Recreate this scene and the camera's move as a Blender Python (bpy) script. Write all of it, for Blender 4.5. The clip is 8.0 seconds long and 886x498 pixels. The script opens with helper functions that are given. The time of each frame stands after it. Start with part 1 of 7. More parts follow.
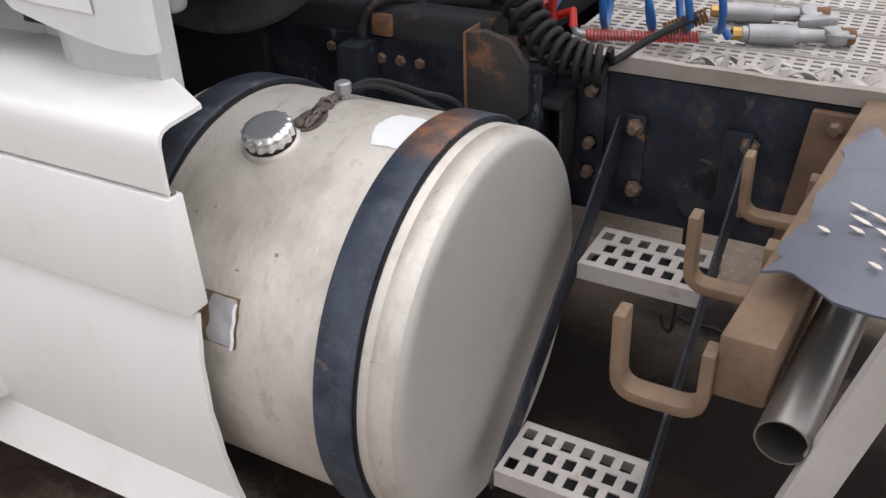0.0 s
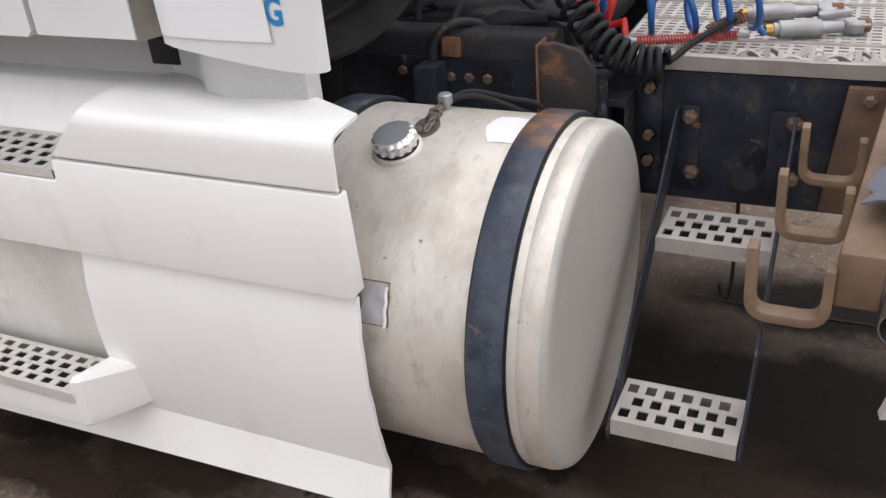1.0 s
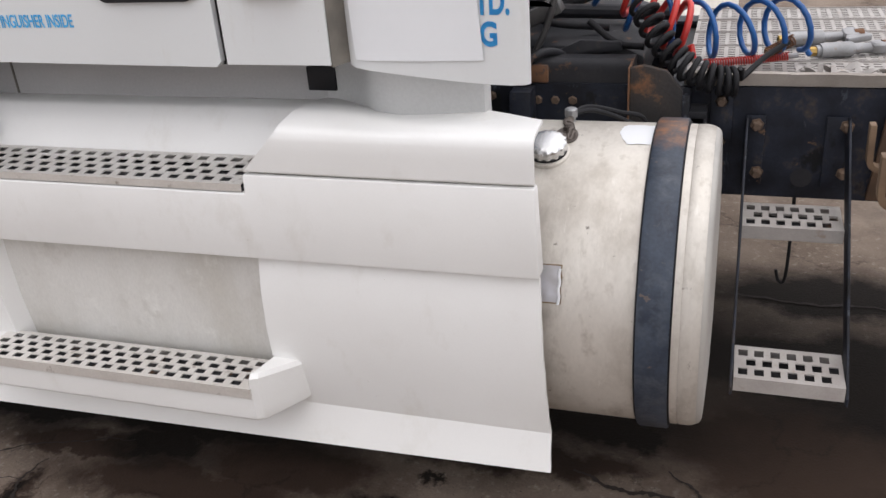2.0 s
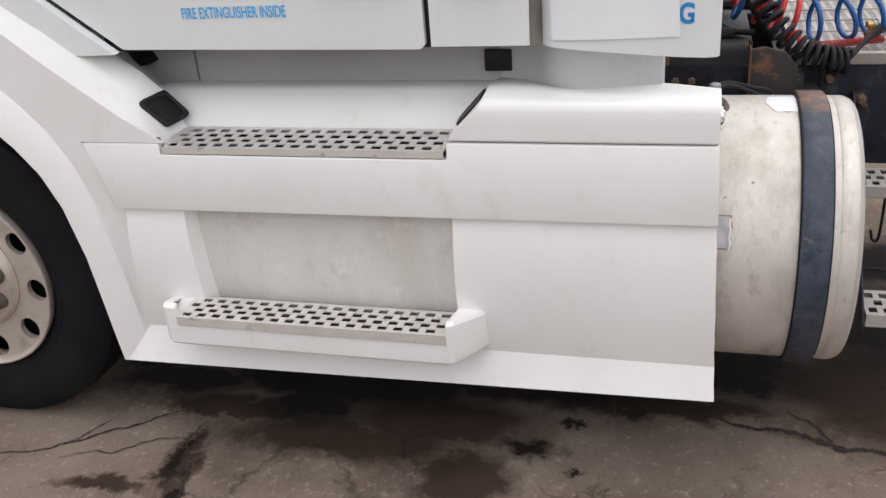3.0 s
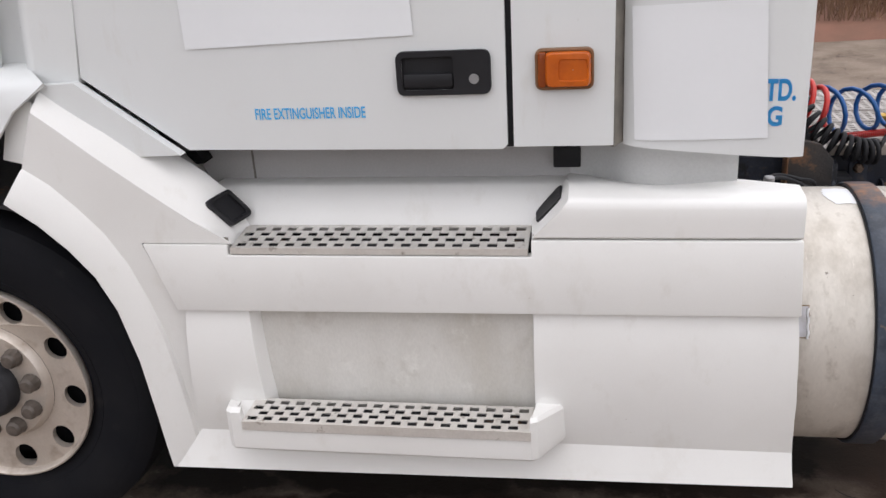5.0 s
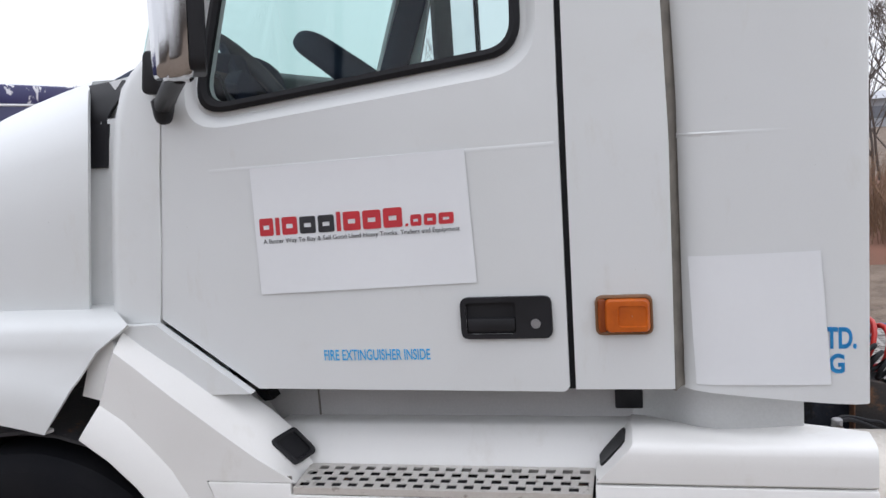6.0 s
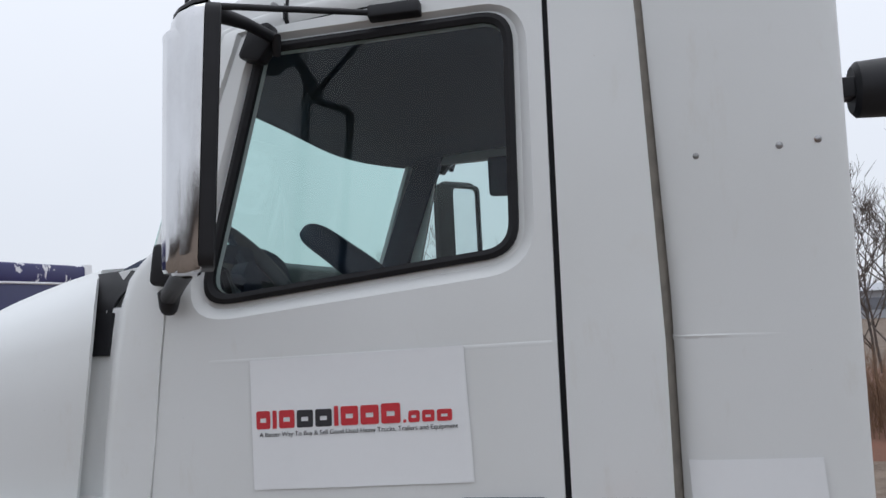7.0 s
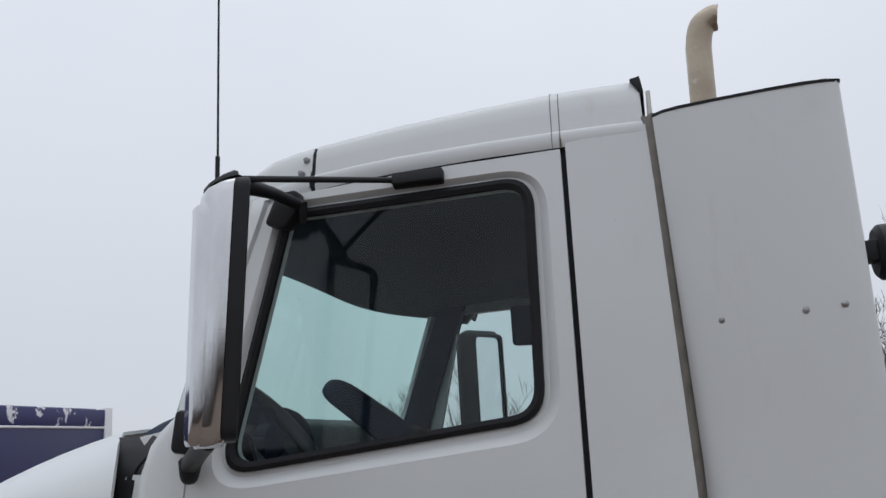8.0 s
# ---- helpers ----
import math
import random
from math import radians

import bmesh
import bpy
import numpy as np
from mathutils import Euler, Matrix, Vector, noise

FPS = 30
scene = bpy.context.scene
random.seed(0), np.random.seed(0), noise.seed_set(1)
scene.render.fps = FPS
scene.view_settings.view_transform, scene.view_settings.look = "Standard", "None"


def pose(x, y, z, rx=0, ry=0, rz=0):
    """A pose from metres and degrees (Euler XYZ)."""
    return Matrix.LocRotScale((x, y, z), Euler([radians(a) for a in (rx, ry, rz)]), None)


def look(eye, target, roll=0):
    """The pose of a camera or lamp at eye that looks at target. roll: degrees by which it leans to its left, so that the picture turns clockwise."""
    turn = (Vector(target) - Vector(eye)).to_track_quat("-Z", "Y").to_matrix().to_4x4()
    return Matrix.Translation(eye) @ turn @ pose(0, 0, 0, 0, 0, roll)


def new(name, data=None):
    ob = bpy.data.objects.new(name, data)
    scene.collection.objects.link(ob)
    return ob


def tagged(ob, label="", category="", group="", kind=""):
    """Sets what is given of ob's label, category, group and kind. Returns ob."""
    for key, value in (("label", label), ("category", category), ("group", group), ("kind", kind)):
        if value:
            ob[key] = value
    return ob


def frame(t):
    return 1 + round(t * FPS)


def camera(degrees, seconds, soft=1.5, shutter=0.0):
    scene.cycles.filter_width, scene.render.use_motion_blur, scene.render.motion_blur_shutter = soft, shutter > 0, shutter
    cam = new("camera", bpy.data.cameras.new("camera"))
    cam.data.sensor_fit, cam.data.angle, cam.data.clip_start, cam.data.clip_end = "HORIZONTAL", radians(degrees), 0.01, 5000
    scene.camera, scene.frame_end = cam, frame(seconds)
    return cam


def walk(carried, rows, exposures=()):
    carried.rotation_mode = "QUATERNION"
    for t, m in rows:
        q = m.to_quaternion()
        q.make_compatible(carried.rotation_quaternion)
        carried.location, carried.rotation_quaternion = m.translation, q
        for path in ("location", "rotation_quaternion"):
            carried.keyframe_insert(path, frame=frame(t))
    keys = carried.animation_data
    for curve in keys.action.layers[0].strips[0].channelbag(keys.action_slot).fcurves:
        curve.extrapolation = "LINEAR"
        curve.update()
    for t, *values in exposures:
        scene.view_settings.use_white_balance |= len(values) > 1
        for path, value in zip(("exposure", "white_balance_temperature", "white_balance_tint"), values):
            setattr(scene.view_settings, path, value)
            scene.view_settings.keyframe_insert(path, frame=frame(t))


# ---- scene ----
cam = camera(52.7, 8.0)
PATH = [
    (0, (2.365, -0.797, 1.581), (1.522, 0.689, 0.542), -1.9),
    (0.5, (2.345, -0.93, 1.591), (1.486, 0.559, 0.568), -2.2),
    (1, (2.228, -1.14, 1.623), (1.438, 0.421, 0.653), -5.3),
    (1.5, (2.083, -1.362, 1.635), (1.393, 0.297, 0.756), -5.1),
    (2, (1.823, -1.61, 1.679), (1.233, 0.083, 0.794), -4.6),
    (2.2, (1.694, -1.702, 1.675), (1.153, 0.025, 0.825), -5.2),
    (3.3, (1.265, -2.154, 1.736), (0.775, -0.424, 0.86), -4.1),
    (3.5, (1.154, -2.197, 1.74), (0.754, -0.439, 0.873), -3.9),
    (4, (0.998, -2.197, 1.742), (0.729, -0.431, 0.842), -3.3),
    (4.2, (0.976, -2.165, 1.731), (0.694, -0.396, 0.841), -2.9),
    (5.3, (0.968, -2.108, 1.838), (0.614, -0.238, 1.224), -3.7),
    (5.5, (0.953, -2.127, 1.841), (0.594, -0.226, 1.334), -3.7),
    (6, (0.962, -2.15, 1.901), (0.512, -0.221, 1.628), -4.0),
    (6.5, (0.985, -2.151, 1.937), (0.535, -0.203, 1.877), -3.9),
    (7, (0.972, -2.168, 1.937), (0.54, -0.219, 2.069), -2.9),
    (7.5, (0.983, -2.172, 2.004), (0.538, -0.241, 2.273), -3.0),
    (8, (0.971, -2.175, 2.016), (0.518, -0.275, 2.447), -3.3),
]
walk(cam, [(t, look(eye, target, roll)) for t, eye, target, roll in PATH],
     [(0, 0.38, 6600, 13), (1.0, 0.46, 6600, 13), (2.0, 0.33, 6600, 13), (4.2, 0.38, 6600, 13), (5.5, 0.33, 6500, 13), (6.0, 0.21, 6250, 12), (6.5, -0.01, 6150, 11),
      (7.0, -0.20, 6150, 10), (7.5, -0.38, 6150, 10), (8.0, -0.49, 6150, 10)])

# ---- world and light ----
world = bpy.data.worlds.new("world")
scene.world = world
world.use_nodes = True
wn, wl = world.node_tree.nodes, world.node_tree.links
wn.clear()
w_out = wn.new("ShaderNodeOutputWorld")
w_bg = wn.new("ShaderNodeBackground")
w_bg.inputs["Strength"].default_value = 1.0
w_sky = wn.new("ShaderNodeTexSky")
w_sky.sky_type, w_sky.sun_disc = "NISHITA", False
w_sky.sun_elevation, w_sky.sun_rotation = radians(82), radians(58)
w_gain = wn.new("ShaderNodeMix")
w_gain.data_type, w_gain.blend_type = "RGBA", "MULTIPLY"
w_gain.inputs["Factor"].default_value = 1.0
w_gain.inputs[7].default_value = (0.10, 0.10, 0.10, 1)
w_tc = wn.new("ShaderNodeTexCoord")
w_noise = wn.new("ShaderNodeTexNoise")
w_noise.inputs["Scale"].default_value, w_noise.inputs["Detail"].default_value = 1.6, 4
w_ramp = wn.new("ShaderNodeValToRGB")
w_ramp.color_ramp.elements[0].position, w_ramp.color_ramp.elements[1].position = 0.25, 0.8
w_ramp.color_ramp.elements[0].color = (0.93, 0.95, 1.0, 1)
w_ramp.color_ramp.elements[1].color = (1.04, 1.05, 1.08, 1)
w_mix = wn.new("ShaderNodeMix")
w_mix.data_type = "RGBA"
w_mix.inputs["Factor"].default_value = 0.93
wl.new(w_tc.outputs["Generated"], w_noise.inputs["Vector"])
wl.new(w_noise.outputs["Fac"], w_ramp.inputs["Fac"])
wl.new(w_sky.outputs[0], w_gain.inputs[6])
wl.new(w_gain.outputs[2], w_mix.inputs[6])
wl.new(w_ramp.outputs[0], w_mix.inputs[7])
# an overcast sky is paler overhead than at the horizon
w_sep = wn.new("ShaderNodeSeparateXYZ")
w_grad = wn.new("ShaderNodeMapRange")
w_grad.inputs["From Min"].default_value, w_grad.inputs["From Max"].default_value = 0.0, 1.0
w_grad.inputs["To Min"].default_value, w_grad.inputs["To Max"].default_value = 0.94, 1.40
w_lift = wn.new("ShaderNodeVectorMath")
w_lift.operation = "SCALE"
wl.new(w_tc.outputs["Generated"], w_sep.inputs[0])
wl.new(w_sep.outputs["Z"], w_grad.inputs["Value"])
wl.new(w_mix.outputs[2], w_lift.inputs[0])
wl.new(w_grad.outputs[0], w_lift.inputs["Scale"])
wl.new(w_lift.outputs[0], w_bg.inputs["Color"])
wl.new(w_bg.outputs[0], w_out.inputs["Surface"])

sun = new("sun", bpy.data.lights.new("sun", "SUN"))
sun.data.energy, sun.data.angle, sun.data.color = 0.65, radians(60), (1.0, 0.97, 0.93)
sun.matrix_world = look((0.8, 0.5, 7), (0, 0, 0))


# ---- materials ----
def surface(name, c1, c2, scale=3.0, fine=80.0, rough=0.5, rvar=0.1, metal=0.0, bump=0.05, stain=None, stain_scale=6.0,
            stain_at=0.62, stain_soft=0.1, coat=0.0, stretch=(1, 1, 1), fvar=0.1, spec=0.5, marks=()):
    m = bpy.data.materials.new(name)
    m.use_nodes = True
    n, k = m.node_tree.nodes, m.node_tree.links
    b = n["Principled BSDF"]
    tc = n.new("ShaderNodeTexCoord")
    mp = n.new("ShaderNodeMapping")
    mp.inputs["Scale"].default_value = stretch
    k.new(tc.outputs["Object"], mp.inputs["Vector"])
    big = n.new("ShaderNodeTexNoise")
    big.inputs["Scale"].default_value, big.inputs["Detail"].default_value = scale, 5
    k.new(mp.outputs[0], big.inputs["Vector"])
    small = n.new("ShaderNodeTexNoise")
    small.inputs["Scale"].default_value, small.inputs["Detail"].default_value = fine, 3
    k.new(mp.outputs[0], small.inputs["Vector"])
    r = n.new("ShaderNodeMapRange")
    r.inputs["From Min"].default_value, r.inputs["From Max"].default_value = 0.35, 0.65
    k.new(big.outputs["Fac"], r.inputs["Value"])
    mix = n.new("ShaderNodeMix")
    mix.data_type = "RGBA"
    mix.inputs[6].default_value, mix.inputs[7].default_value = (*c1, 1), (*c2, 1)
    k.new(r.outputs[0], mix.inputs["Factor"])
    col = mix.outputs[2]
    layers = ([(stain, stain_scale, stain_at, stain_soft, stretch)] if stain else []) + list(marks)
    for hue, size, start, soft, pull in layers:
        sn = n.new("ShaderNodeTexNoise")
        sn.inputs["Scale"].default_value, sn.inputs["Detail"].default_value, sn.inputs["Roughness"].default_value = size, 7, 0.65
        sp = n.new("ShaderNodeMapping")
        sp.inputs["Scale"].default_value = pull
        k.new(tc.outputs["Object"], sp.inputs["Vector"])
        k.new(sp.outputs[0], sn.inputs["Vector"])
        sr = n.new("ShaderNodeMapRange")
        sr.inputs["From Min"].default_value, sr.inputs["From Max"].default_value = start, start + soft
        k.new(sn.outputs["Fac"], sr.inputs["Value"])
        sm = n.new("ShaderNodeMix")
        sm.data_type = "RGBA"
        sm.inputs[7].default_value = (*hue, 1)
        k.new(sr.outputs[0], sm.inputs["Factor"])
        k.new(col, sm.inputs[6])
        col = sm.outputs[2]
    fr = n.new("ShaderNodeMapRange")
    fr.inputs["To Min"].default_value, fr.inputs["To Max"].default_value = 1 - fvar, 1 + fvar
    k.new(small.outputs["Fac"], fr.inputs["Value"])
    hv = n.new("ShaderNodeHueSaturation")
    k.new(col, hv.inputs["Color"])
    k.new(fr.outputs[0], hv.inputs["Value"])
    k.new(hv.outputs[0], b.inputs["Base Color"])
    rr = n.new("ShaderNodeMapRange")
    rr.inputs["To Min"].default_value, rr.inputs["To Max"].default_value = max(rough - rvar, 0.02), min(rough + rvar, 1)
    k.new(big.outputs["Fac"], rr.inputs["Value"])
    k.new(rr.outputs[0], b.inputs["Roughness"])
    b.inputs["Specular IOR Level"].default_value = spec
    b.inputs["Metallic"].default_value = metal
    b.inputs["Coat Weight"].default_value = coat
    b.inputs["Coat Roughness"].default_value = 0.12
    if bump:
        bp = n.new("ShaderNodeBump")
        bp.inputs["Strength"].default_value, bp.inputs["Distance"].default_value = bump, 0.004
        k.new(small.outputs["Fac"], bp.inputs["Height"])
        k.new(bp.outputs[0], b.inputs["Normal"])
    return m


WHITE = surface("white_paint", (0.700, 0.715, 0.715), (0.660, 0.672, 0.666), 1.2, 260, 0.42, 0.08, bump=0.008,
                stain=(0.615, 0.600, 0.565), stain_scale=2.6, stain_at=0.60, stain_soft=0.32, coat=0.25, fvar=0.015,
                marks=(((0.600, 0.585, 0.545), 7.0, 0.60, 0.30, (1.6, 1, 0.45)), ((0.34, 0.31, 0.27), 38.0, 0.735, 0.03, (1, 1, 1))))
SKIRT = surface("skirt_plastic", (0.778, 0.772, 0.752), (0.728, 0.718, 0.694), 2.0, 220, 0.48, 0.08, bump=0.015,
                stain=(0.64, 0.62, 0.575), stain_scale=3.0, stain_at=0.60, stain_soft=0.40, fvar=0.02,
                marks=(((0.40, 0.36, 0.30), 45.0, 0.72, 0.03, (1, 1, 1)), ((0.63, 0.605, 0.555), 6.0, 0.57, 0.30, (1.2, 1, 0.7))))
GRIME = surface("grimy_plastic", (0.63, 0.615, 0.58), (0.55, 0.53, 0.49), 5.0, 200, 0.6, 0.1, bump=0.05,
                stain=(0.53, 0.505, 0.455), stain_scale=5.0, stain_at=0.50, stain_soft=0.2, stretch=(1, 1, 0.5),
                marks=(((0.50, 0.475, 0.435), 13.0, 0.56, 0.22, (1.0, 1, 0.9)), ((0.74, 0.73, 0.69), 9.0, 0.58, 0.2, (1, 1, 1))))
SILL = surface("grey_sill", (0.46, 0.45, 0.445), (0.41, 0.40, 0.395), 2.5, 150, 0.6, 0.1, bump=0.04)
TANK = surface("dull_aluminium", (0.62, 0.585, 0.53), (0.53, 0.495, 0.445), 4.0, 90, 0.50, 0.1, metal=0.4, bump=0.07,
               stain=(0.37, 0.33, 0.28), stain_scale=4.0, stain_at=0.50, stain_soft=0.24, stretch=(1.5, 1, 0.8), fvar=0.08,
               marks=(((0.34, 0.305, 0.26), 7.0, 0.57, 0.20, (1.6, 0.7, 0.7)), ((0.44, 0.40, 0.35), 22.0, 0.56, 0.16, (1.3, 0.8, 0.8)), ((0.66, 0.63, 0.58), 14.0, 0.62, 0.10, (3.0, 0.8, 0.8)),
                      ((0.20, 0.18, 0.155), 30.0, 0.66, 0.04, (1, 1, 1))))
TANKHEAD = surface("dull_tank_end", (0.47, 0.452, 0.42), (0.42, 0.402, 0.372), 3.0, 110, 0.58, 0.08, metal=0.3, bump=0.03,
                   stain=(0.36, 0.345, 0.325), stain_scale=5.0, stain_at=0.56, stain_soft=0.22, fvar=0.04,
                   marks=(((0.30, 0.285, 0.27), 26.0, 0.70, 0.05, (1, 1, 0.25)),))
TREAD = surface("tread_aluminium", (0.74, 0.715, 0.68), (0.64, 0.61, 0.57), 8, 180, 0.4, 0.12, metal=0.45, bump=0.1,
                stain=(0.28, 0.24, 0.20), stain_scale=22, stain_at=0.6)
GRATE = surface("white_grating", (0.45, 0.425, 0.40), (0.36, 0.33, 0.31), 9, 200, 0.62, 0.1, metal=0.15, bump=0.12,
                stain=(0.33, 0.27, 0.22), stain_scale=16, stain_at=0.6)
TRIM = surface("edge_trim", (0.36, 0.325, 0.295), (0.27, 0.24, 0.215), 8, 200, 0.55, 0.1, metal=0.4, bump=0.08)
NAVY = surface("navy_frame_paint", (0.006, 0.007, 0.012), (0.018, 0.023, 0.037), 11, 120, 0.6, 0.12, bump=0.25,
               stain=(0.070, 0.050, 0.036), stain_scale=11, stain_at=0.58, stain_soft=0.14, fvar=0.3, spec=0.35,
               marks=(((0.085, 0.095, 0.115), 22.0, 0.63, 0.06, (1, 1, 0.35)), ((0.14, 0.08, 0.045), 16.0, 0.66, 0.04, (1, 1, 1)), ((0.005, 0.005, 0.007), 8.0, 0.58, 0.05, (1, 1, 0.6))))
STRAP = surface("worn_strap_paint", (0.015, 0.023, 0.040), (0.034, 0.047, 0.070), 14, 120, 0.5, 0.12, bump=0.15,
                stain=(0.070, 0.082, 0.100), stain_scale=20, stain_at=0.48, stain_soft=0.30, fvar=0.4,
                marks=(((0.10, 0.075, 0.06), 30.0, 0.64, 0.05, (1, 1, 1)),))
STRAPBLUE = surface("front_strap_paint", (0.012, 0.016, 0.027), (0.027, 0.033, 0.046), 14, 120, 0.5, 0.12, bump=0.15,
                    stain=(0.085, 0.09, 0.10), stain_scale=26, stain_at=0.54, stain_soft=0.14, fvar=0.4)
RUST = surface("rust", (0.20, 0.095, 0.045), (0.12, 0.06, 0.035), 20, 160, 0.8, 0.1, bump=0.5,
               stain=(0.06, 0.045, 0.04), stain_scale=30, stain_at=0.58)
TAN = surface("rusty_tan_paint", (0.195, 0.128, 0.078), (0.120, 0.077, 0.048), 12, 140, 0.7, 0.1, bump=0.35,
              stain=(0.12, 0.07, 0.04), stain_scale=20, stain_at=0.62)
NUT = surface("grimy_wheel_nut", (0.13, 0.108, 0.092), (0.085, 0.07, 0.06), 40, 200, 0.55, 0.1, metal=0.3, bump=0.2)
BROWN = surface("brown_rusty_plate", (0.15, 0.085, 0.05), (0.09, 0.055, 0.035), 12, 140, 0.7, 0.1, bump=0.35,
                stain=(0.05, 0.035, 0.028), stain_scale=20, stain_at=0.58)
BOLT = surface("rusty_bolt", (0.20, 0.135, 0.095), (0.13, 0.09, 0.065), 40, 200, 0.7, 0.1, metal=0.3, bump=0.3)
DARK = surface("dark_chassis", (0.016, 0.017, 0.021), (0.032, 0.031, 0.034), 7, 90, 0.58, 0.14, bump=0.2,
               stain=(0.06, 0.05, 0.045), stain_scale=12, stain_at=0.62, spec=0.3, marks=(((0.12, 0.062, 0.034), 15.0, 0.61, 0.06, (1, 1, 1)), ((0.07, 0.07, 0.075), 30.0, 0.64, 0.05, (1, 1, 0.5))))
DRUM = surface("greasy_drum", (0.045, 0.043, 0.043), (0.075, 0.072, 0.07), 8, 120, 0.38, 0.12, bump=0.1, stain=(0.12, 0.115, 0.11), stain_scale=9, stain_at=0.6)
BLACK = surface("black_plastic", (0.011, 0.011, 0.013), (0.017, 0.017, 0.020), 8, 250, 0.5, 0.1, bump=0.06, spec=0.3)
RUBBER = surface("black_rubber", (0.010, 0.010, 0.012), (0.016, 0.016, 0.018), 6, 160, 0.62, 0.1, bump=0.08, spec=0.25)
TYRE = surface("tyre_rubber", (0.006, 0.0065, 0.009), (0.010, 0.010, 0.012), 5, 120, 0.85, 0.05, bump=0.12,
               stain=(0.026, 0.024, 0.023), stain_scale=7, stain_at=0.6, stain_soft=0.25, spec=0.15)
RIM = surface("dirty_wheel_aluminium", (0.66, 0.60, 0.54), (0.55, 0.49, 0.43), 7, 160, 0.42, 0.1, metal=0.6, bump=0.06,
              stain=(0.33, 0.26, 0.20), stain_scale=10, stain_at=0.56, stain_soft=0.2)
CHROME = surface("chrome", (0.66, 0.66, 0.67), (0.58, 0.58, 0.59), 6, 200, 0.10, 0.05, metal=1.0, bump=0.0,
                 stain=(0.52, 0.51, 0.50), stain_scale=3, stain_at=0.5, stain_soft=0.4, stretch=(1, 1, 0.5), fvar=0.005)
CAPMETAL = surface("cap_chrome", (0.74, 0.74, 0.74), (0.66, 0.66, 0.66), 14, 200, 0.22, 0.06, metal=0.85, bump=0.03)
RUSTFRAME = surface("rusty_dark_frame", (0.020, 0.018, 0.018), (0.045, 0.034, 0.028), 9, 120, 0.75, 0.1, bump=0.35, stain=(0.17, 0.078, 0.034), stain_scale=9, stain_at=0.53, stain_soft=0.10, fvar=0.3)
STEEL = surface("stainless_tube", (0.36, 0.345, 0.33), (0.28, 0.265, 0.25), 10, 200, 0.32, 0.08, metal=0.9, bump=0.04)
FITTING = surface("grey_fitting", (0.36, 0.36, 0.37), (0.28, 0.28, 0.28), 20, 200, 0.45, 0.1, metal=0.6, bump=0.15,
                  stain=(0.24, 0.13, 0.07), stain_scale=26, stain_at=0.63)
BRASS = surface("brass", (0.45, 0.30, 0.09), (0.35, 0.22, 0.07), 30, 200, 0.4, 0.1, metal=0.8, bump=0.1)
BLUEHOSE = surface("blue_hose", (0.012, 0.105, 0.33), (0.010, 0.075, 0.25), 10, 160, 0.35, 0.1, bump=0.03)
REDHOSE = surface("red_hose", (0.60, 0.035, 0.025), (0.45, 0.03, 0.025), 10, 160, 0.35, 0.1, bump=0.03)
CLOTH = surface("grey_torn_sheet", (0.120, 0.127, 0.155), (0.09, 0.096, 0.122), 6, 120, 0.6, 0.1, bump=0.1,
                stain=(0.10, 0.105, 0.13), stain_scale=13, stain_at=0.58, stain_soft=0.1)
PALETEAR = surface("pale_tear", (0.62, 0.56, 0.50), (0.50, 0.44, 0.38), 60, 200, 0.8, 0.05, bump=0.1)
FLAP = surface("grey_plastic_guard", (0.42, 0.395, 0.375), (0.36, 0.335, 0.32), 4, 150, 0.5, 0.1, bump=0.05)
PAPER = surface("white_paper", (0.79, 0.805, 0.82), (0.765, 0.78, 0.795), 3, 60, 0.45, 0.08, bump=0.004, fvar=0.01)
RED = surface("print_red", (0.56, 0.03, 0.04), (0.50, 0.03, 0.04), 30, 200, 0.5, 0.05, bump=0)
INK = surface("print_black", (0.02, 0.02, 0.025), (0.03, 0.03, 0.035), 30, 200, 0.5, 0.05, bump=0)
BLUEINK = surface("letter_blue", (0.045, 0.38, 0.74), (0.055, 0.41, 0.76), 30, 200, 0.5, 0.05, bump=0)
SEAM = surface("seam_rubber", (0.23, 0.21, 0.18), (0.17, 0.155, 0.135), 20, 160, 0.7, 0.1, bump=0.1)
INTERIOR = surface("cab_trim", (0.018, 0.028, 0.056), (0.025, 0.037, 0.068), 3, 150, 0.75, 0.1, bump=0.01, fvar=0.03)
STACK = surface("heat_tinted_pipe", (0.42, 0.36, 0.28), (0.34, 0.28, 0.21), 7, 140, 0.38, 0.1, metal=0.7, bump=0.06,
                stain=(0.55, 0.50, 0.42), stain_scale=8, stain_at=0.62)
BOXBLUE = surface("navy_box_paint", (0.014, 0.016, 0.080), (0.020, 0.022, 0.10), 1.2, 40, 0.45, 0.1, bump=0.02)
BOXPEEL = surface("peeling_blue_rail", (0.022, 0.022, 0.11), (0.028, 0.028, 0.13), 2, 40, 0.5, 0.1, bump=0.02,
                  stain=(0.74, 0.74, 0.78), stain_scale=2.6, stain_at=0.565, stain_soft=0.02)
BARK = surface("bare_bark", (0.095, 0.077, 0.067), (0.140, 0.117, 0.104), 6, 60, 0.9, 0.05, bump=0.2)
DRY = surface("dry_brush", (0.22, 0.125, 0.07), (0.13, 0.075, 0.05), 2.5, 30, 0.95, 0.03, bump=0.0,
              stain=(0.33, 0.24, 0.15), stain_scale=5, stain_at=0.58)
EARTH = surface("red_earth", (0.20, 0.095, 0.065), (0.15, 0.08, 0.055), 2, 40, 0.95, 0.03, bump=0.4)
FARPANE = surface("far_window", (0.20, 0.21, 0.24), (0.15, 0.16, 0.18), 0.8, 8, 0.5, 0.05, bump=0)
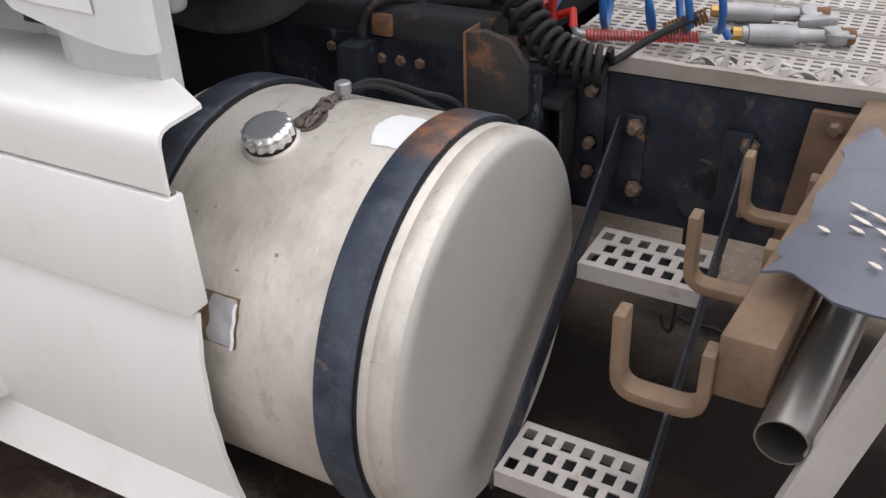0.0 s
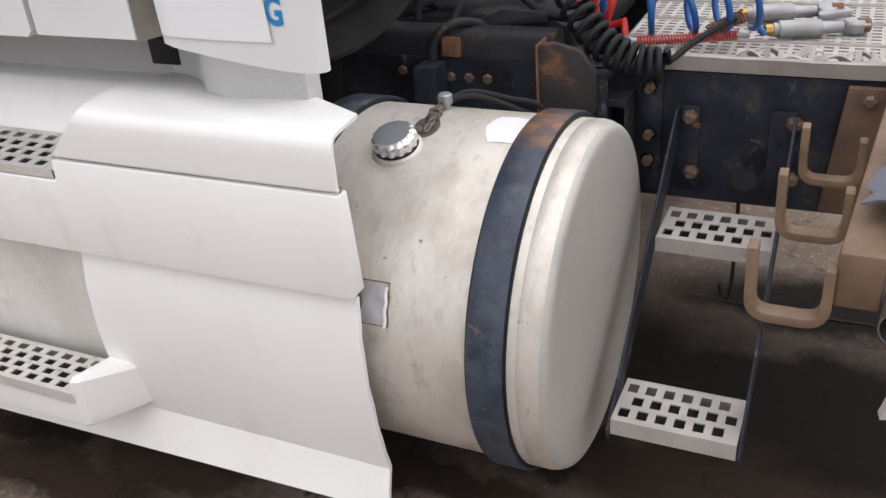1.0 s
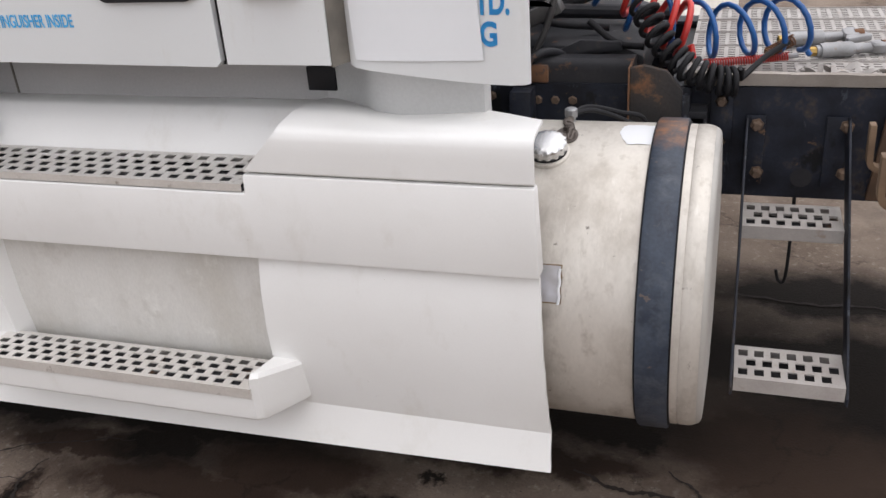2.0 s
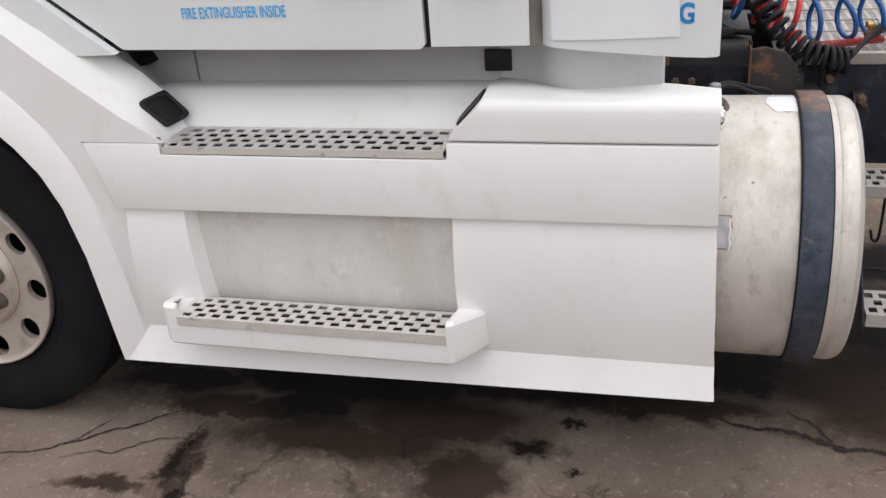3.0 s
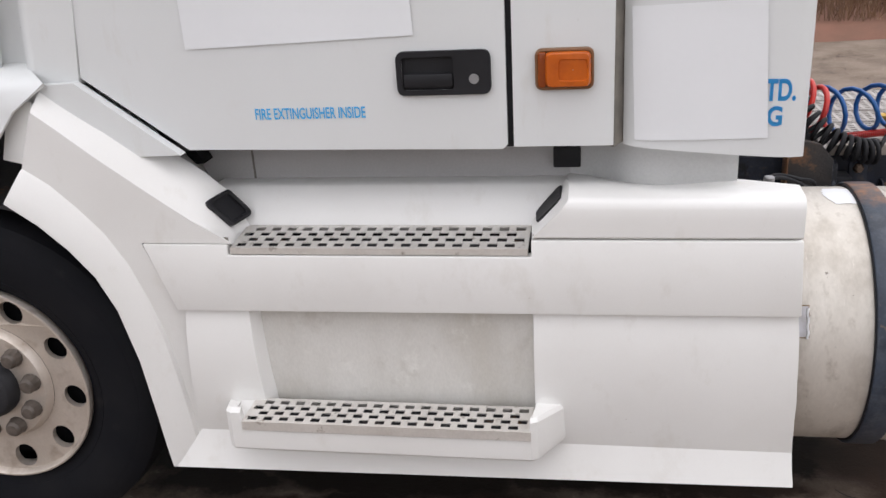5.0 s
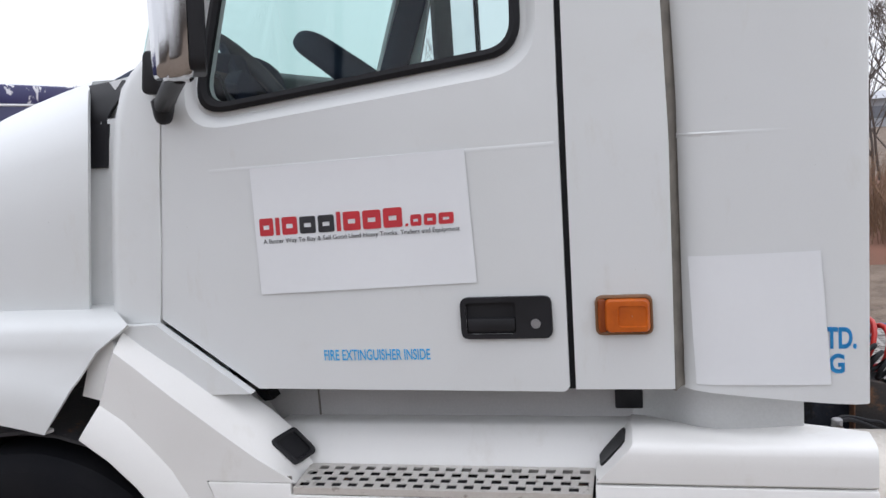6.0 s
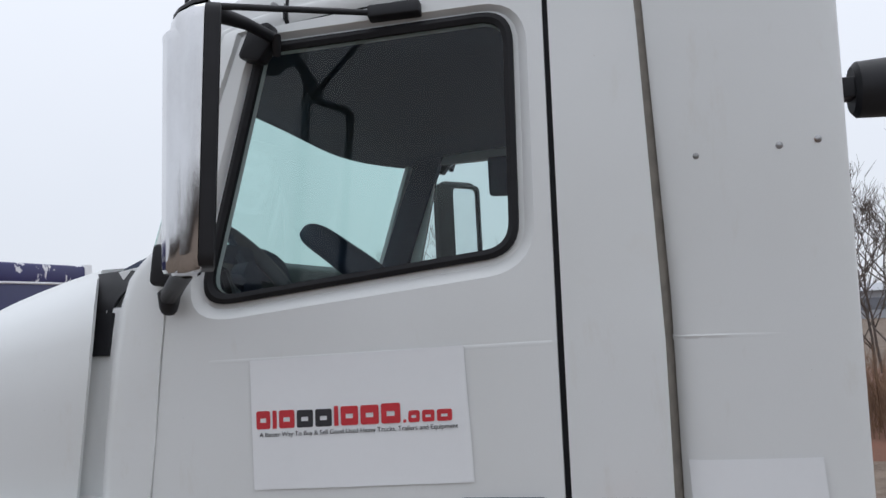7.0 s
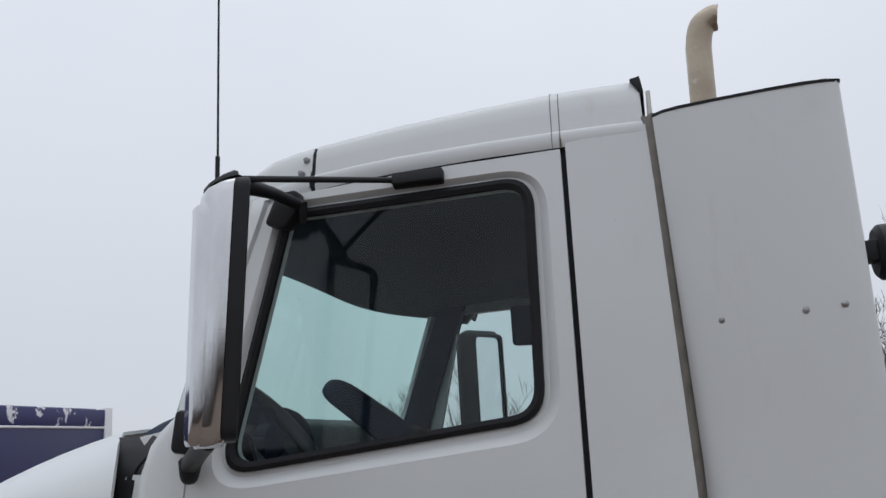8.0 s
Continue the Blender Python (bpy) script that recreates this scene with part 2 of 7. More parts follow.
FARWALL = surface("far_grey_wall", (0.44, 0.45, 0.48), (0.39, 0.40, 0.43), 0.5, 8, 0.8, 0.05, bump=0)
PALEPLATE = surface("cream_plate", (0.62, 0.60, 0.54), (0.56, 0.54, 0.48), 5, 120, 0.5, 0.1, bump=0.02)
# grey paint, with the shade of the extender above put into the colour
CORNERGREY = surface("shaded_grey_panel", (0.55, 0.55, 0.545), (0.49, 0.49, 0.48), 3, 150, 0.55, 0.1, bump=0.03)
RIMGRIP = surface("wheel_grip", (0.095, 0.100, 0.112), (0.075, 0.080, 0.090), 6, 220, 0.5, 0.08, bump=0.04)
SNOW = surface("old_snow", (0.80, 0.80, 0.82), (0.70, 0.70, 0.72), 4, 60, 0.8, 0.1, bump=0.3)


# oil spots, the truck's shade painted as wide dark spots, and damp patches on the yard: centre and half widths
STAINS_AND_SHADE = ((0.20, 0.17, 0.22, 0.12), (0.955, 0.050, 0.085, 0.042), (1.10, -0.060, 0.030, 0.022), (1.07, 0.21, 0.05, 0.022), (-0.13, -0.15, 0.030, 0.12),
          (-0.07, -0.33, 0.05, 0.06), (0.28, 0.31, 0.78, 0.17), (-0.32, 0.25, 0.36, 0.13), (0.85, 0.44, 0.75, 0.22), (1.45, 0.60, 0.50, 0.24), (2.15, 0.95, 0.80, 0.34),
          (2.20, 1.45, 0.60, 0.22), (0.90, 1.00, 1.90, 0.58), (-0.50, 0.42, 0.35, 0.20), (2.45, 0.74, 0.50, 0.16), (1.62, 0.50, 0.14, 0.10))
DAMP = ((0.35, 0.01, 0.45, 0.11), (0.66, 0.14, 0.34, 0.13), (0.80, -0.14, 0.16, 0.17), (0.86, -0.33, 0.26, 0.10), (1.19, -0.30, 0.12, 0.05),
        (-0.12, -0.16, 0.055, 0.18), (-0.30, -0.33, 0.15, 0.035), (-0.08, 0.11, 0.26, 0.06), (2.1, 0.50, 0.5, 0.30), (1.32, 0.34, 0.45, 0.07),
        (-0.10, -0.46, 0.14, 0.06), (0.95, -0.62, 0.3, 0.06))


def asphalt():
    """Patched yard asphalt: pale worn aggregate, fine cracks, oil stains, and the truck's shade painted as stains."""
    m = surface("cracked_asphalt", (0.226, 0.180, 0.145), (0.150, 0.114, 0.089), 2.6, 120, 0.88, 0.08, bump=0.6,
                stain=(0.28, 0.240, 0.200), stain_scale=34, stain_at=0.56, stain_soft=0.12, fvar=0.22, spec=0.14,
                marks=(((0.42, 0.38, 0.34), 150.0, 0.67, 0.04, (1, 1, 1)), ((0.06, 0.048, 0.04), 110.0, 0.62, 0.05, (1, 1, 1))))
    n, k = m.node_tree.nodes, m.node_tree.links
    b = n["Principled BSDF"]
    tc = n.new("ShaderNodeTexCoord")
    col = b.inputs["Base Color"].links[0].from_socket
    wob = n.new("ShaderNodeTexNoise")
    wob.inputs["Scale"].default_value, wob.inputs["Detail"].default_value, wob.inputs["Roughness"].default_value = 6.0, 8, 0.68
    k.new(tc.outputs["Object"], wob.inputs["Vector"])
    off = n.new("ShaderNodeVectorMath")
    off.operation = "MULTIPLY_ADD"
    off.inputs[1].default_value, off.inputs[2].default_value = (0.34, 0.26, 0), (-0.17, -0.13, 0)
    k.new(wob.outputs["Color"], off.inputs[0])
    at = n.new("ShaderNodeVectorMath")
    k.new(tc.outputs["Object"], at.inputs[0])
    k.new(off.outputs[0], at.inputs[1])

    def blobs(spots, lo, hi):
        last = None
        for x, y, rx, ry in spots:
            mp = n.new("ShaderNodeMapping")
            mp.vector_type = "TEXTURE"
            mp.inputs["Location"].default_value, mp.inputs["Scale"].default_value = (x, y, 0), (rx, ry, 1)
            k.new(at.outputs[0], mp.inputs["Vector"])
            ln = n.new("ShaderNodeVectorMath")
            ln.operation = "LENGTH"
            k.new(mp.outputs[0], ln.inputs[0])
            mr = n.new("ShaderNodeMapRange")
            mr.inputs["From Min"].default_value, mr.inputs["From Max"].default_value = lo, hi
            mr.inputs["To Min"].default_value, mr.inputs["To Max"].default_value = 1, 0
            k.new(ln.outputs["Value"], mr.inputs["Value"])
            if last is None:
                last = mr.outputs[0]
            else:
                mx = n.new("ShaderNodeMath")
                mx.operation = "MAXIMUM"
                k.new(last, mx.inputs[0])
                k.new(mr.outputs[0], mx.inputs[1])
                last = mx.outputs[0]
        return last
    # the wide spots put the shade under the truck into the ground colour
    last = blobs(STAINS_AND_SHADE, 0.5, 1.3)
    damp = n.new("ShaderNodeMix")
    damp.data_type = "RGBA"
    damp.inputs[7].default_value = (0.040, 0.025, 0.018, 1)
    df = n.new("ShaderNodeMath")
    df.operation = "MULTIPLY"
    df.inputs[1].default_value = 0.97
    k.new(blobs(DAMP, 0.65, 1.3), df.inputs[0])
    k.new(df.outputs[0], damp.inputs["Factor"])
    k.new(col, damp.inputs[6])
    col = damp.outputs[2]
    # smaller damp patches everywhere
    wet = n.new("ShaderNodeTexNoise")
    wet.inputs["Scale"].default_value, wet.inputs["Detail"].default_value, wet.inputs["Roughness"].default_value = 2.3, 7, 0.65
    k.new(tc.outputs["Object"], wet.inputs["Vector"])
    wr = n.new("ShaderNodeMapRange")
    wr.inputs["From Min"].default_value, wr.inputs["From Max"].default_value = 0.52, 0.66
    wr.inputs["To Max"].default_value = 0.3
    k.new(wet.outputs["Fac"], wr.inputs["Value"])
    both = n.new("ShaderNodeMath")
    both.operation = "MAXIMUM"
    k.new(last, both.inputs[0])
    k.new(wr.outputs[0], both.inputs[1])
    wf = n.new("ShaderNodeMath")
    wf.operation = "MULTIPLY"
    wf.inputs[1].default_value = 0.97
    k.new(both.outputs[0], wf.inputs[0])
    wm = n.new("ShaderNodeMix")
    wm.data_type = "RGBA"
    wm.inputs[7].default_value = (0.0075, 0.0054, 0.0043, 1)
    k.new(wf.outputs[0], wm.inputs["Factor"])
    k.new(col, wm.inputs[6])
    # fine wandering cracks
    ws = n.new("ShaderNodeVectorMath")
    ws.operation = "MULTIPLY_ADD"
    ws.inputs[1].default_value = (0.30, 0.30, 0)
    k.new(wob.outputs["Color"], ws.inputs[0])
    k.new(tc.outputs["Object"], ws.inputs[2])
    vo = n.new("ShaderNodeTexVoronoi")
    vo.feature = "DISTANCE_TO_EDGE"
    vo.inputs["Scale"].default_value = 2.4
    k.new(ws.outputs[0], vo.inputs["Vector"])
    cr = n.new("ShaderNodeMapRange")
    cr.inputs["From Min"].default_value, cr.inputs["From Max"].default_value = 0.004, 0.020
    cr.inputs["To Min"].default_value, cr.inputs["To Max"].default_value = 0.45, 0
    k.new(vo.outputs["Distance"], cr.inputs["Value"])
    gate = n.new("ShaderNodeMapRange")
    gate.inputs["From Min"].default_value, gate.inputs["From Max"].default_value = 0.45, 0.58
    k.new(big_of(n).outputs["Fac"], gate.inputs["Value"])
    cf = n.new("ShaderNodeMath")
    cf.operation = "MULTIPLY"
    k.new(cr.outputs[0], cf.inputs[0])
    k.new(gate.outputs[0], cf.inputs[1])
    cm = n.new("ShaderNodeMix")
    cm.data_type = "RGBA"
    cm.inputs[7].default_value = (0.012, 0.009, 0.008, 1)
    k.new(cf.outputs[0], cm.inputs["Factor"])
    k.new(wm.outputs[2], cm.inputs[6])
    k.new(cm.outputs[2], b.inputs["Base Color"])
    ro = n.new("ShaderNodeMapRange")
    ro.inputs["To Min"].default_value, ro.inputs["To Max"].default_value = 0.92, 0.84
    k.new(wf.outputs[0], ro.inputs["Value"])
    k.new(ro.outputs[0], b.inputs["Roughness"])
    return m


def big_of(nodes):
    return [q for q in nodes if q.type == "TEX_NOISE"][0]


def glass(name, tint, gloss=0.035):
    m = bpy.data.materials.new(name)
    m.use_nodes = True
    n, k = m.node_tree.nodes, m.node_tree.links
    n.remove(n["Principled BSDF"])
    tr, gl, mx, fr = n.new("ShaderNodeBsdfTransparent"), n.new("ShaderNodeBsdfGlossy"), n.new("ShaderNodeMixShader"), n.new("ShaderNodeLayerWeight")
    pw = n.new("ShaderNodeMath")
    pw.operation = "POWER"
    pw.inputs[1].default_value = 4.0
    ad = n.new("ShaderNodeMath")
    ad.operation = "MULTIPLY_ADD"
    ad.inputs[1].default_value, ad.inputs[2].default_value = 0.6, gloss
    tr.inputs[0].default_value = (*tint, 1)
    gl.inputs["Roughness"].default_value = 0.02
    fr.inputs["Blend"].default_value = 0.5
    k.new(fr.outputs["Facing"], pw.inputs[0])
    k.new(pw.outputs[0], ad.inputs[0])
    k.new(ad.outputs[0], mx.inputs[0])
    k.new(tr.outputs[0], mx.inputs[1])
    k.new(gl.outputs[0], mx.inputs[2])
    k.new(mx.outputs[0], n["Material Output"].inputs["Surface"])
    return m


def rusted(m, zlo, zhi):
    """Orange rust that breaks out on the upper part of a painted surface."""
    n, k = m.node_tree.nodes, m.node_tree.links
    b = n["Principled BSDF"]
    col = b.inputs["Base Color"].links[0].from_socket
    tc, sp, mr = n.new("ShaderNodeTexCoord"), n.new("ShaderNodeSeparateXYZ"), n.new("ShaderNodeMapRange")
    nz, ad, st, mx = n.new("ShaderNodeTexNoise"), n.new("ShaderNodeMath"), n.new("ShaderNodeMapRange"), n.new("ShaderNodeMix")
    nz.inputs["Scale"].default_value, nz.inputs["Detail"].default_value = 22, 6
    mr.inputs["From Min"].default_value, mr.inputs["From Max"].default_value = zlo, zhi
    mx.data_type = "RGBA"
    tone = n.new("ShaderNodeValToRGB")
    tone.color_ramp.elements[0].position, tone.color_ramp.elements[0].color = 0.40, (0.24, 0.105, 0.048, 1)
    tone.color_ramp.elements[1].position, tone.color_ramp.elements[1].color = 0.58, (0.085, 0.058, 0.050, 1)
    blot = n.new("ShaderNodeTexNoise")
    blot.inputs["Scale"].default_value, blot.inputs["Detail"].default_value, blot.inputs["Roughness"].default_value = 34, 7, 0.7
    k.new(tc.outputs["Object"], blot.inputs["Vector"])
    k.new(blot.outputs["Fac"], tone.inputs["Fac"])
    k.new(tone.outputs["Color"], mx.inputs[7])
    st.inputs["From Min"].default_value, st.inputs["From Max"].default_value = 0.95, 1.4
    k.new(tc.outputs["Object"], sp.inputs[0])
    k.new(tc.outputs["Object"], nz.inputs["Vector"])
    k.new(sp.outputs["Z"], mr.inputs["Value"])
    k.new(mr.outputs[0], ad.inputs[0])
    k.new(nz.outputs["Fac"], ad.inputs[1])
    k.new(ad.outputs[0], st.inputs["Value"])
    k.new(st.outputs[0], mx.inputs["Factor"])
    k.new(col, mx.inputs[6])
    k.new(mx.outputs[2], b.inputs["Base Color"])
    return m


RUSTY_STRAP = rusted(STRAP, 0.958, 1.000)
GROUND = asphalt()
GLASS = glass("side_glass", (0.76, 0.85, 0.84), 0.034)
SHIELD = glass("green_windscreen", (0.66, 0.84, 0.80))
AMBER = surface("amber_lens", (0.58, 0.125, 0.010), (0.42, 0.08, 0.008), 14, 120, 0.22, 0.05, bump=0.05)
MIRROR = surface("mirror_glass", (0.85, 0.86, 0.87), (0.84, 0.85, 0.86), 2, 20, 0.03, 0.01, metal=1.0, bump=0)


# ---- mesh tools ----
def part(name, bm, material, parent=None, label="", smooth=35, bevel=0.0, solid=0.0, offset=-1.0):
    me = bpy.data.meshes.new(name)
    bmesh.ops.recalc_face_normals(bm, faces=bm.faces)
    bm.to_mesh(me)
    bm.free()
    for mt in (material if isinstance(material, (list, tuple)) else [material]):
        me.materials.append(mt)
    if smooth:
        me.polygons.foreach_set("use_smooth", [True] * len(me.polygons))
        me.set_sharp_from_angle(angle=radians(smooth))
    ob = new(name, me)
    if parent is not None:
        ob.parent = parent
        ob.matrix_parent_inverse = parent.matrix_basis.inverted() if parent.type == "EMPTY" else Matrix()
    if label:
        tagged(ob, label)
    if solid:
        s = ob.modifiers.new("thickness", "SOLIDIFY")
        s.thickness, s.offset = solid, offset
    if bevel:
        v = ob.modifiers.new("edge", "BEVEL")
        v.width, v.segments, v.limit_method, v.angle_limit = bevel, 2, "ANGLE", radians(40)
    if solid or bevel:
        done = bpy.data.meshes.new_from_object(ob.evaluated_get(bpy.context.evaluated_depsgraph_get()))
        ob.modifiers.clear()
        ob.data = done
        done.name = name
        bpy.data.meshes.remove(me)
        if smooth:
            done.polygons.foreach_set("use_smooth", [True] * len(done.polygons))
            done.set_sharp_from_angle(angle=radians(smooth))
    return ob


def thing(name, place, label, category, group="", kind=""):
    ob = new(name)
    ob.matrix_basis = Matrix.Translation(place)
    ob.empty_display_size = 0.2
    return tagged(ob, label, category, group, kind)


def piece(name, source, parent, m):
    ob = new(name, source.data)
    ob.parent = parent
    ob.matrix_basis = m
    return ob


def box(bm, x0, x1, y0, y1, z0, z1, m=None):
    v = [bm.verts.new((x, y, z)) for z in (z0, z1) for y in (y0, y1) for x in (x0, x1)]
    for f in ((0, 2, 3, 1), (4, 5, 7, 6), (0, 1, 5, 4), (2, 6, 7, 3), (0, 4, 6, 2), (1, 3, 7, 5)):
        bm.faces.new([v[i] for i in f])
    if m is not None:
        bmesh.ops.transform(bm, matrix=m, verts=v)
    return bm


def prism(bm, pts, axis, lo, hi):
    """A polygon, in the two other axes in order, drawn out along an axis."""
    def at(p, h):
        return {"x": (h, p[0], p[1]), "y": (p[0], h, p[1]), "z": (p[0], p[1], h)}[axis]
    a, b = [bm.verts.new(at(p, lo)) for p in pts], [bm.verts.new(at(p, hi)) for p in pts]
    bm.faces.new(a)
    bm.faces.new(b[::-1])
    for i in range(len(pts)):
        j = (i + 1) % len(pts)
        bm.faces.new((a[i], b[i], b[j], a[j]))
    return bm


def sheet(bm, rows, close=False):
    v = [[bm.verts.new(p) for p in row] for row in rows]
    for a, b in zip(v, v[1:] + ([v[0]] if close else [])):
        for i in range(len(a) - 1):
            bm.faces.new((a[i], a[i + 1], b[i + 1], b[i]))
    return bm


def tube(bm, pts, r, n=8, caps=True):
    pts = [Vector(p) for p in pts]
    rs = r if isinstance(r, (list, tuple)) else [r] * len(pts)
    way = (pts[1] - pts[0]).normalized()
    side = way.orthogonal().normalized()
    rings = []
    for i, p in enumerate(pts):
        w = (pts[min(i + 1, len(pts) - 1)] - pts[max(i - 1, 0)]).normalized()
        side = (side - w * side.dot(w)).normalized()
        up = w.cross(side)
        rings.append([bm.verts.new(p + rs[i] * (math.cos(2 * math.pi * k / n) * side + math.sin(2 * math.pi * k / n) * up)) for k in range(n)])
    for a, b in zip(rings, rings[1:]):
        for k in range(n):
            bm.faces.new((a[k], a[(k + 1) % n], b[(k + 1) % n], b[k]))
    if caps:
        bm.faces.new(rings[0][::-1])
        bm.faces.new(rings[-1])
    return bm


def spline(pts, steps=8):
    """A smooth line through the points."""
    p = [Vector(q) for q in pts]
    p = [2 * p[0] - p[1], *p, 2 * p[-1] - p[-2]]
    out = []
    for a, b, c, d in zip(p, p[1:], p[2:], p[3:]):
        for s in range(steps):
            t = s / steps
            out.append(0.5 * (2 * b + (c - a) * t + (2 * a - 5 * b + 4 * c - d) * t * t + (3 * b - a - 3 * c + d) * t ** 3))
    return out + [p[-2]]


def lathe(bm, profile, centre, axis, n=32, close=True):
    """A profile of (along, radius) turned about an axis through the centre."""
    c = Vector(centre)
    u, v, w = {"x": ((0, 1, 0), (0, 0, 1), (1, 0, 0)), "y": ((0, 0, 1), (1, 0, 0), (0, 1, 0)), "z": ((1, 0, 0), (0, 1, 0), (0, 0, 1))}[axis]
    u, v, w = Vector(u), Vector(v), Vector(w)
    rings = []
    for a, r in profile:
        if r < 1e-5:
            rings.append([bm.verts.new(c + a * w)] * n)
        else:
            rings.append([bm.verts.new(c + a * w + r * (math.cos(2 * math.pi * k / n) * u + math.sin(2 * math.pi * k / n) * v)) for k in range(n)])
    for a, b in zip(rings, rings[1:]):
        for k in range(n):
            loop = []
            for q in (a[k], a[(k + 1) % n], b[(k + 1) % n], b[k]):
                if q not in loop:
                    loop.append(q)
            if len(loop) > 2:
                bm.faces.new(loop)
    return bm


def rounded(poly, r, n=6):
    """A polygon with rounded corners; r is one radius or one a corner."""
    out = []
    k = len(poly)
    rs = r if isinstance(r, (list, tuple)) else [r] * k
    for i in range(k):
        p, a, b = Vector(poly[i]), Vector(poly[i - 1]), Vector(poly[(i + 1) % k])
        if rs[i] <= 0:
            out.append(tuple(p))
            continue
        da, db = (a - p).normalized(), (b - p).normalized()
        half = da.angle(db) / 2
        d = min(rs[i] / math.tan(half), 0.48 * (a - p).length, 0.48 * (b - p).length)
        s, e = p + da * d, p + db * d
        for j in range(n + 1):
            t = j / n
            q = (1 - t) ** 2 * s + 2 * t * (1 - t) * p + t * t * e
            out.append(tuple(q))
    return out


def inset(poly, d):
    """A polygon with its edges moved inward by d."""
    k = len(poly)
    area = sum(poly[i][0] * poly[(i + 1) % k][1] - poly[(i + 1) % k][0] * poly[i][1] for i in range(k))
    sg = 1 if area > 0 else -1
    lines = []
    for i in range(k):
        a, b = Vector(poly[i]), Vector(poly[(i + 1) % k])
        w = (b - a).normalized()
        nrm = Vector((-w.y, w.x)) * sg * d
        lines.append((a + nrm, w))
    out = []
    for i in range(k):
        (p, u), (q, v) = lines[i - 1], lines[i]
        den = u.x * v.y - u.y * v.x
        t = ((q.x - p.x) * v.y - (q.y - p.y) * v.x) / den
        out.append((p.x + t * u.x, p.y + t * u.y))
    return out


def face_with_holes(bm, outer, holes, place):
    """A flat face with holes; place maps its two numbers into space."""
    edges = []
    for loop in (outer, *holes):
        v = [bm.verts.new(place(*p)) for p in loop]
        edges += [bm.edges.new((v[i], v[(i + 1) % len(v)])) for i in range(len(v))]
    bmesh.ops.triangle_fill(bm, use_beauty=True, use_dissolve=False, edges=edges)
    return bm


def ring(bm, outer, inner, place, low, high, crown=0.0):
    """A raised band between two loops of as many points."""
    rows = [[place(*p, low) for p in outer], [place(*p, high) for p in outer],
            [place(0.5 * (p[0] + q[0]), 0.5 * (p[1] + q[1]), high + crown) for p, q in zip(outer, inner)],
            [place(*q, high) for q in inner], [place(*q, low) for q in inner]]
    v = [[bm.verts.new(p) for p in row] for row in rows]
    k = len(outer)
    for a, b in zip(v, v[1:]):
        for i in range(k):
            bm.faces.new((a[i], a[(i + 1) % k], b[(i + 1) % k], b[i]))
    return bm


def perforated(bm, x0, x1, y0, y1, z, thick, xs, ys, solid):
    """A plate of cells between the lines xs and ys (0 to 1), without the cells that solid() refuses."""
    vs = {}

    def v(i, j, top):
        if (i, j, top) not in vs:
            vs[i, j, top] = bm.verts.new((x0 + (x1 - x0) * xs[i], y0 + (y1 - y0) * ys[j], z if top else z - thick))
        return vs[i, j, top]
    nx, ny = len(xs) - 1, len(ys) - 1
    full = {(i, j) for i in range(nx) for j in range(ny) if solid(i, j)}
    for i, j in full:
        bm.faces.new((v(i, j, 1), v(i + 1, j, 1), v(i + 1, j + 1, 1), v(i, j + 1, 1)))
        bm.faces.new((v(i, j, 0), v(i, j + 1, 0), v(i + 1, j + 1, 0), v(i + 1, j, 0)))
        for di, dj, a, b in ((-1, 0, (i, j), (i, j + 1)), (1, 0, (i + 1, j + 1), (i + 1, j)), (0, -1, (i + 1, j), (i, j)), (0, 1, (i, j + 1), (i + 1, j + 1))):
            if (i + di, j + dj) not in full:
                bm.faces.new((v(*a, 1), v(*b, 1), v(*b, 0), v(*a, 0)))
    return bm


def lines(count, hole, gap):
    """Lines of a row of holes: gap, hole, gap, hole ... gap, from 0 to 1."""
    total = count * hole + (count + 1) * gap
    out, at = [0.0], 0.0
    for i in range(count):
        at += gap
        out.append(at / total)
        at += hole
        out.append(at / total)
    return out + [1.0]


def lettering(text, size, material, parent, m, width=None, name="lettering", label="", bold=0.0):
    curve = bpy.data.curves.new(name, "FONT")
    curve.body, curve.extrude, curve.offset = text, 0.0004, bold
    tmp = new(name, curve)
    me = bpy.data.meshes.new_from_object(tmp.evaluated_get(bpy.context.evaluated_depsgraph_get()))
    bpy.data.objects.remove(tmp)
    bpy.data.curves.remove(curve)
    co = np.array([q.co for q in me.vertices])
    lo, hi = co.min(0), co.max(0)
    sy = size / (hi[1] - lo[1])
    sx = width / (hi[0] - lo[0]) if width else sy
    me.transform(Matrix.Diagonal((sx, sy, 1, 1)) @ Matrix.Translation((-lo[0], -lo[1], 0)))
    me.transform(m)
    me.materials.clear()
    me.materials.append(material)
    ob = new(name, me)
    ob.parent = parent
    if parent.type == "EMPTY":
        ob.matrix_parent_inverse = parent.matrix_basis.inverted()
    return tagged(ob, label) if label else ob


# ---- ground ----
bm = bmesh.new()
sheet(bm, [[(-60 + 120 * i / 24, -40 + 140 * j / 24, 0) for i in range(25)] for j in range(25)])
GROUND_AT = Vector((0.01, 0.067, -0.04))
ground = tagged(part("ground", bm, GROUND, smooth=0), "cracked damp grey asphalt yard with dark oil patches and painted shade under the truck", "ground", kind="structure")
ground.location = GROUND_AT

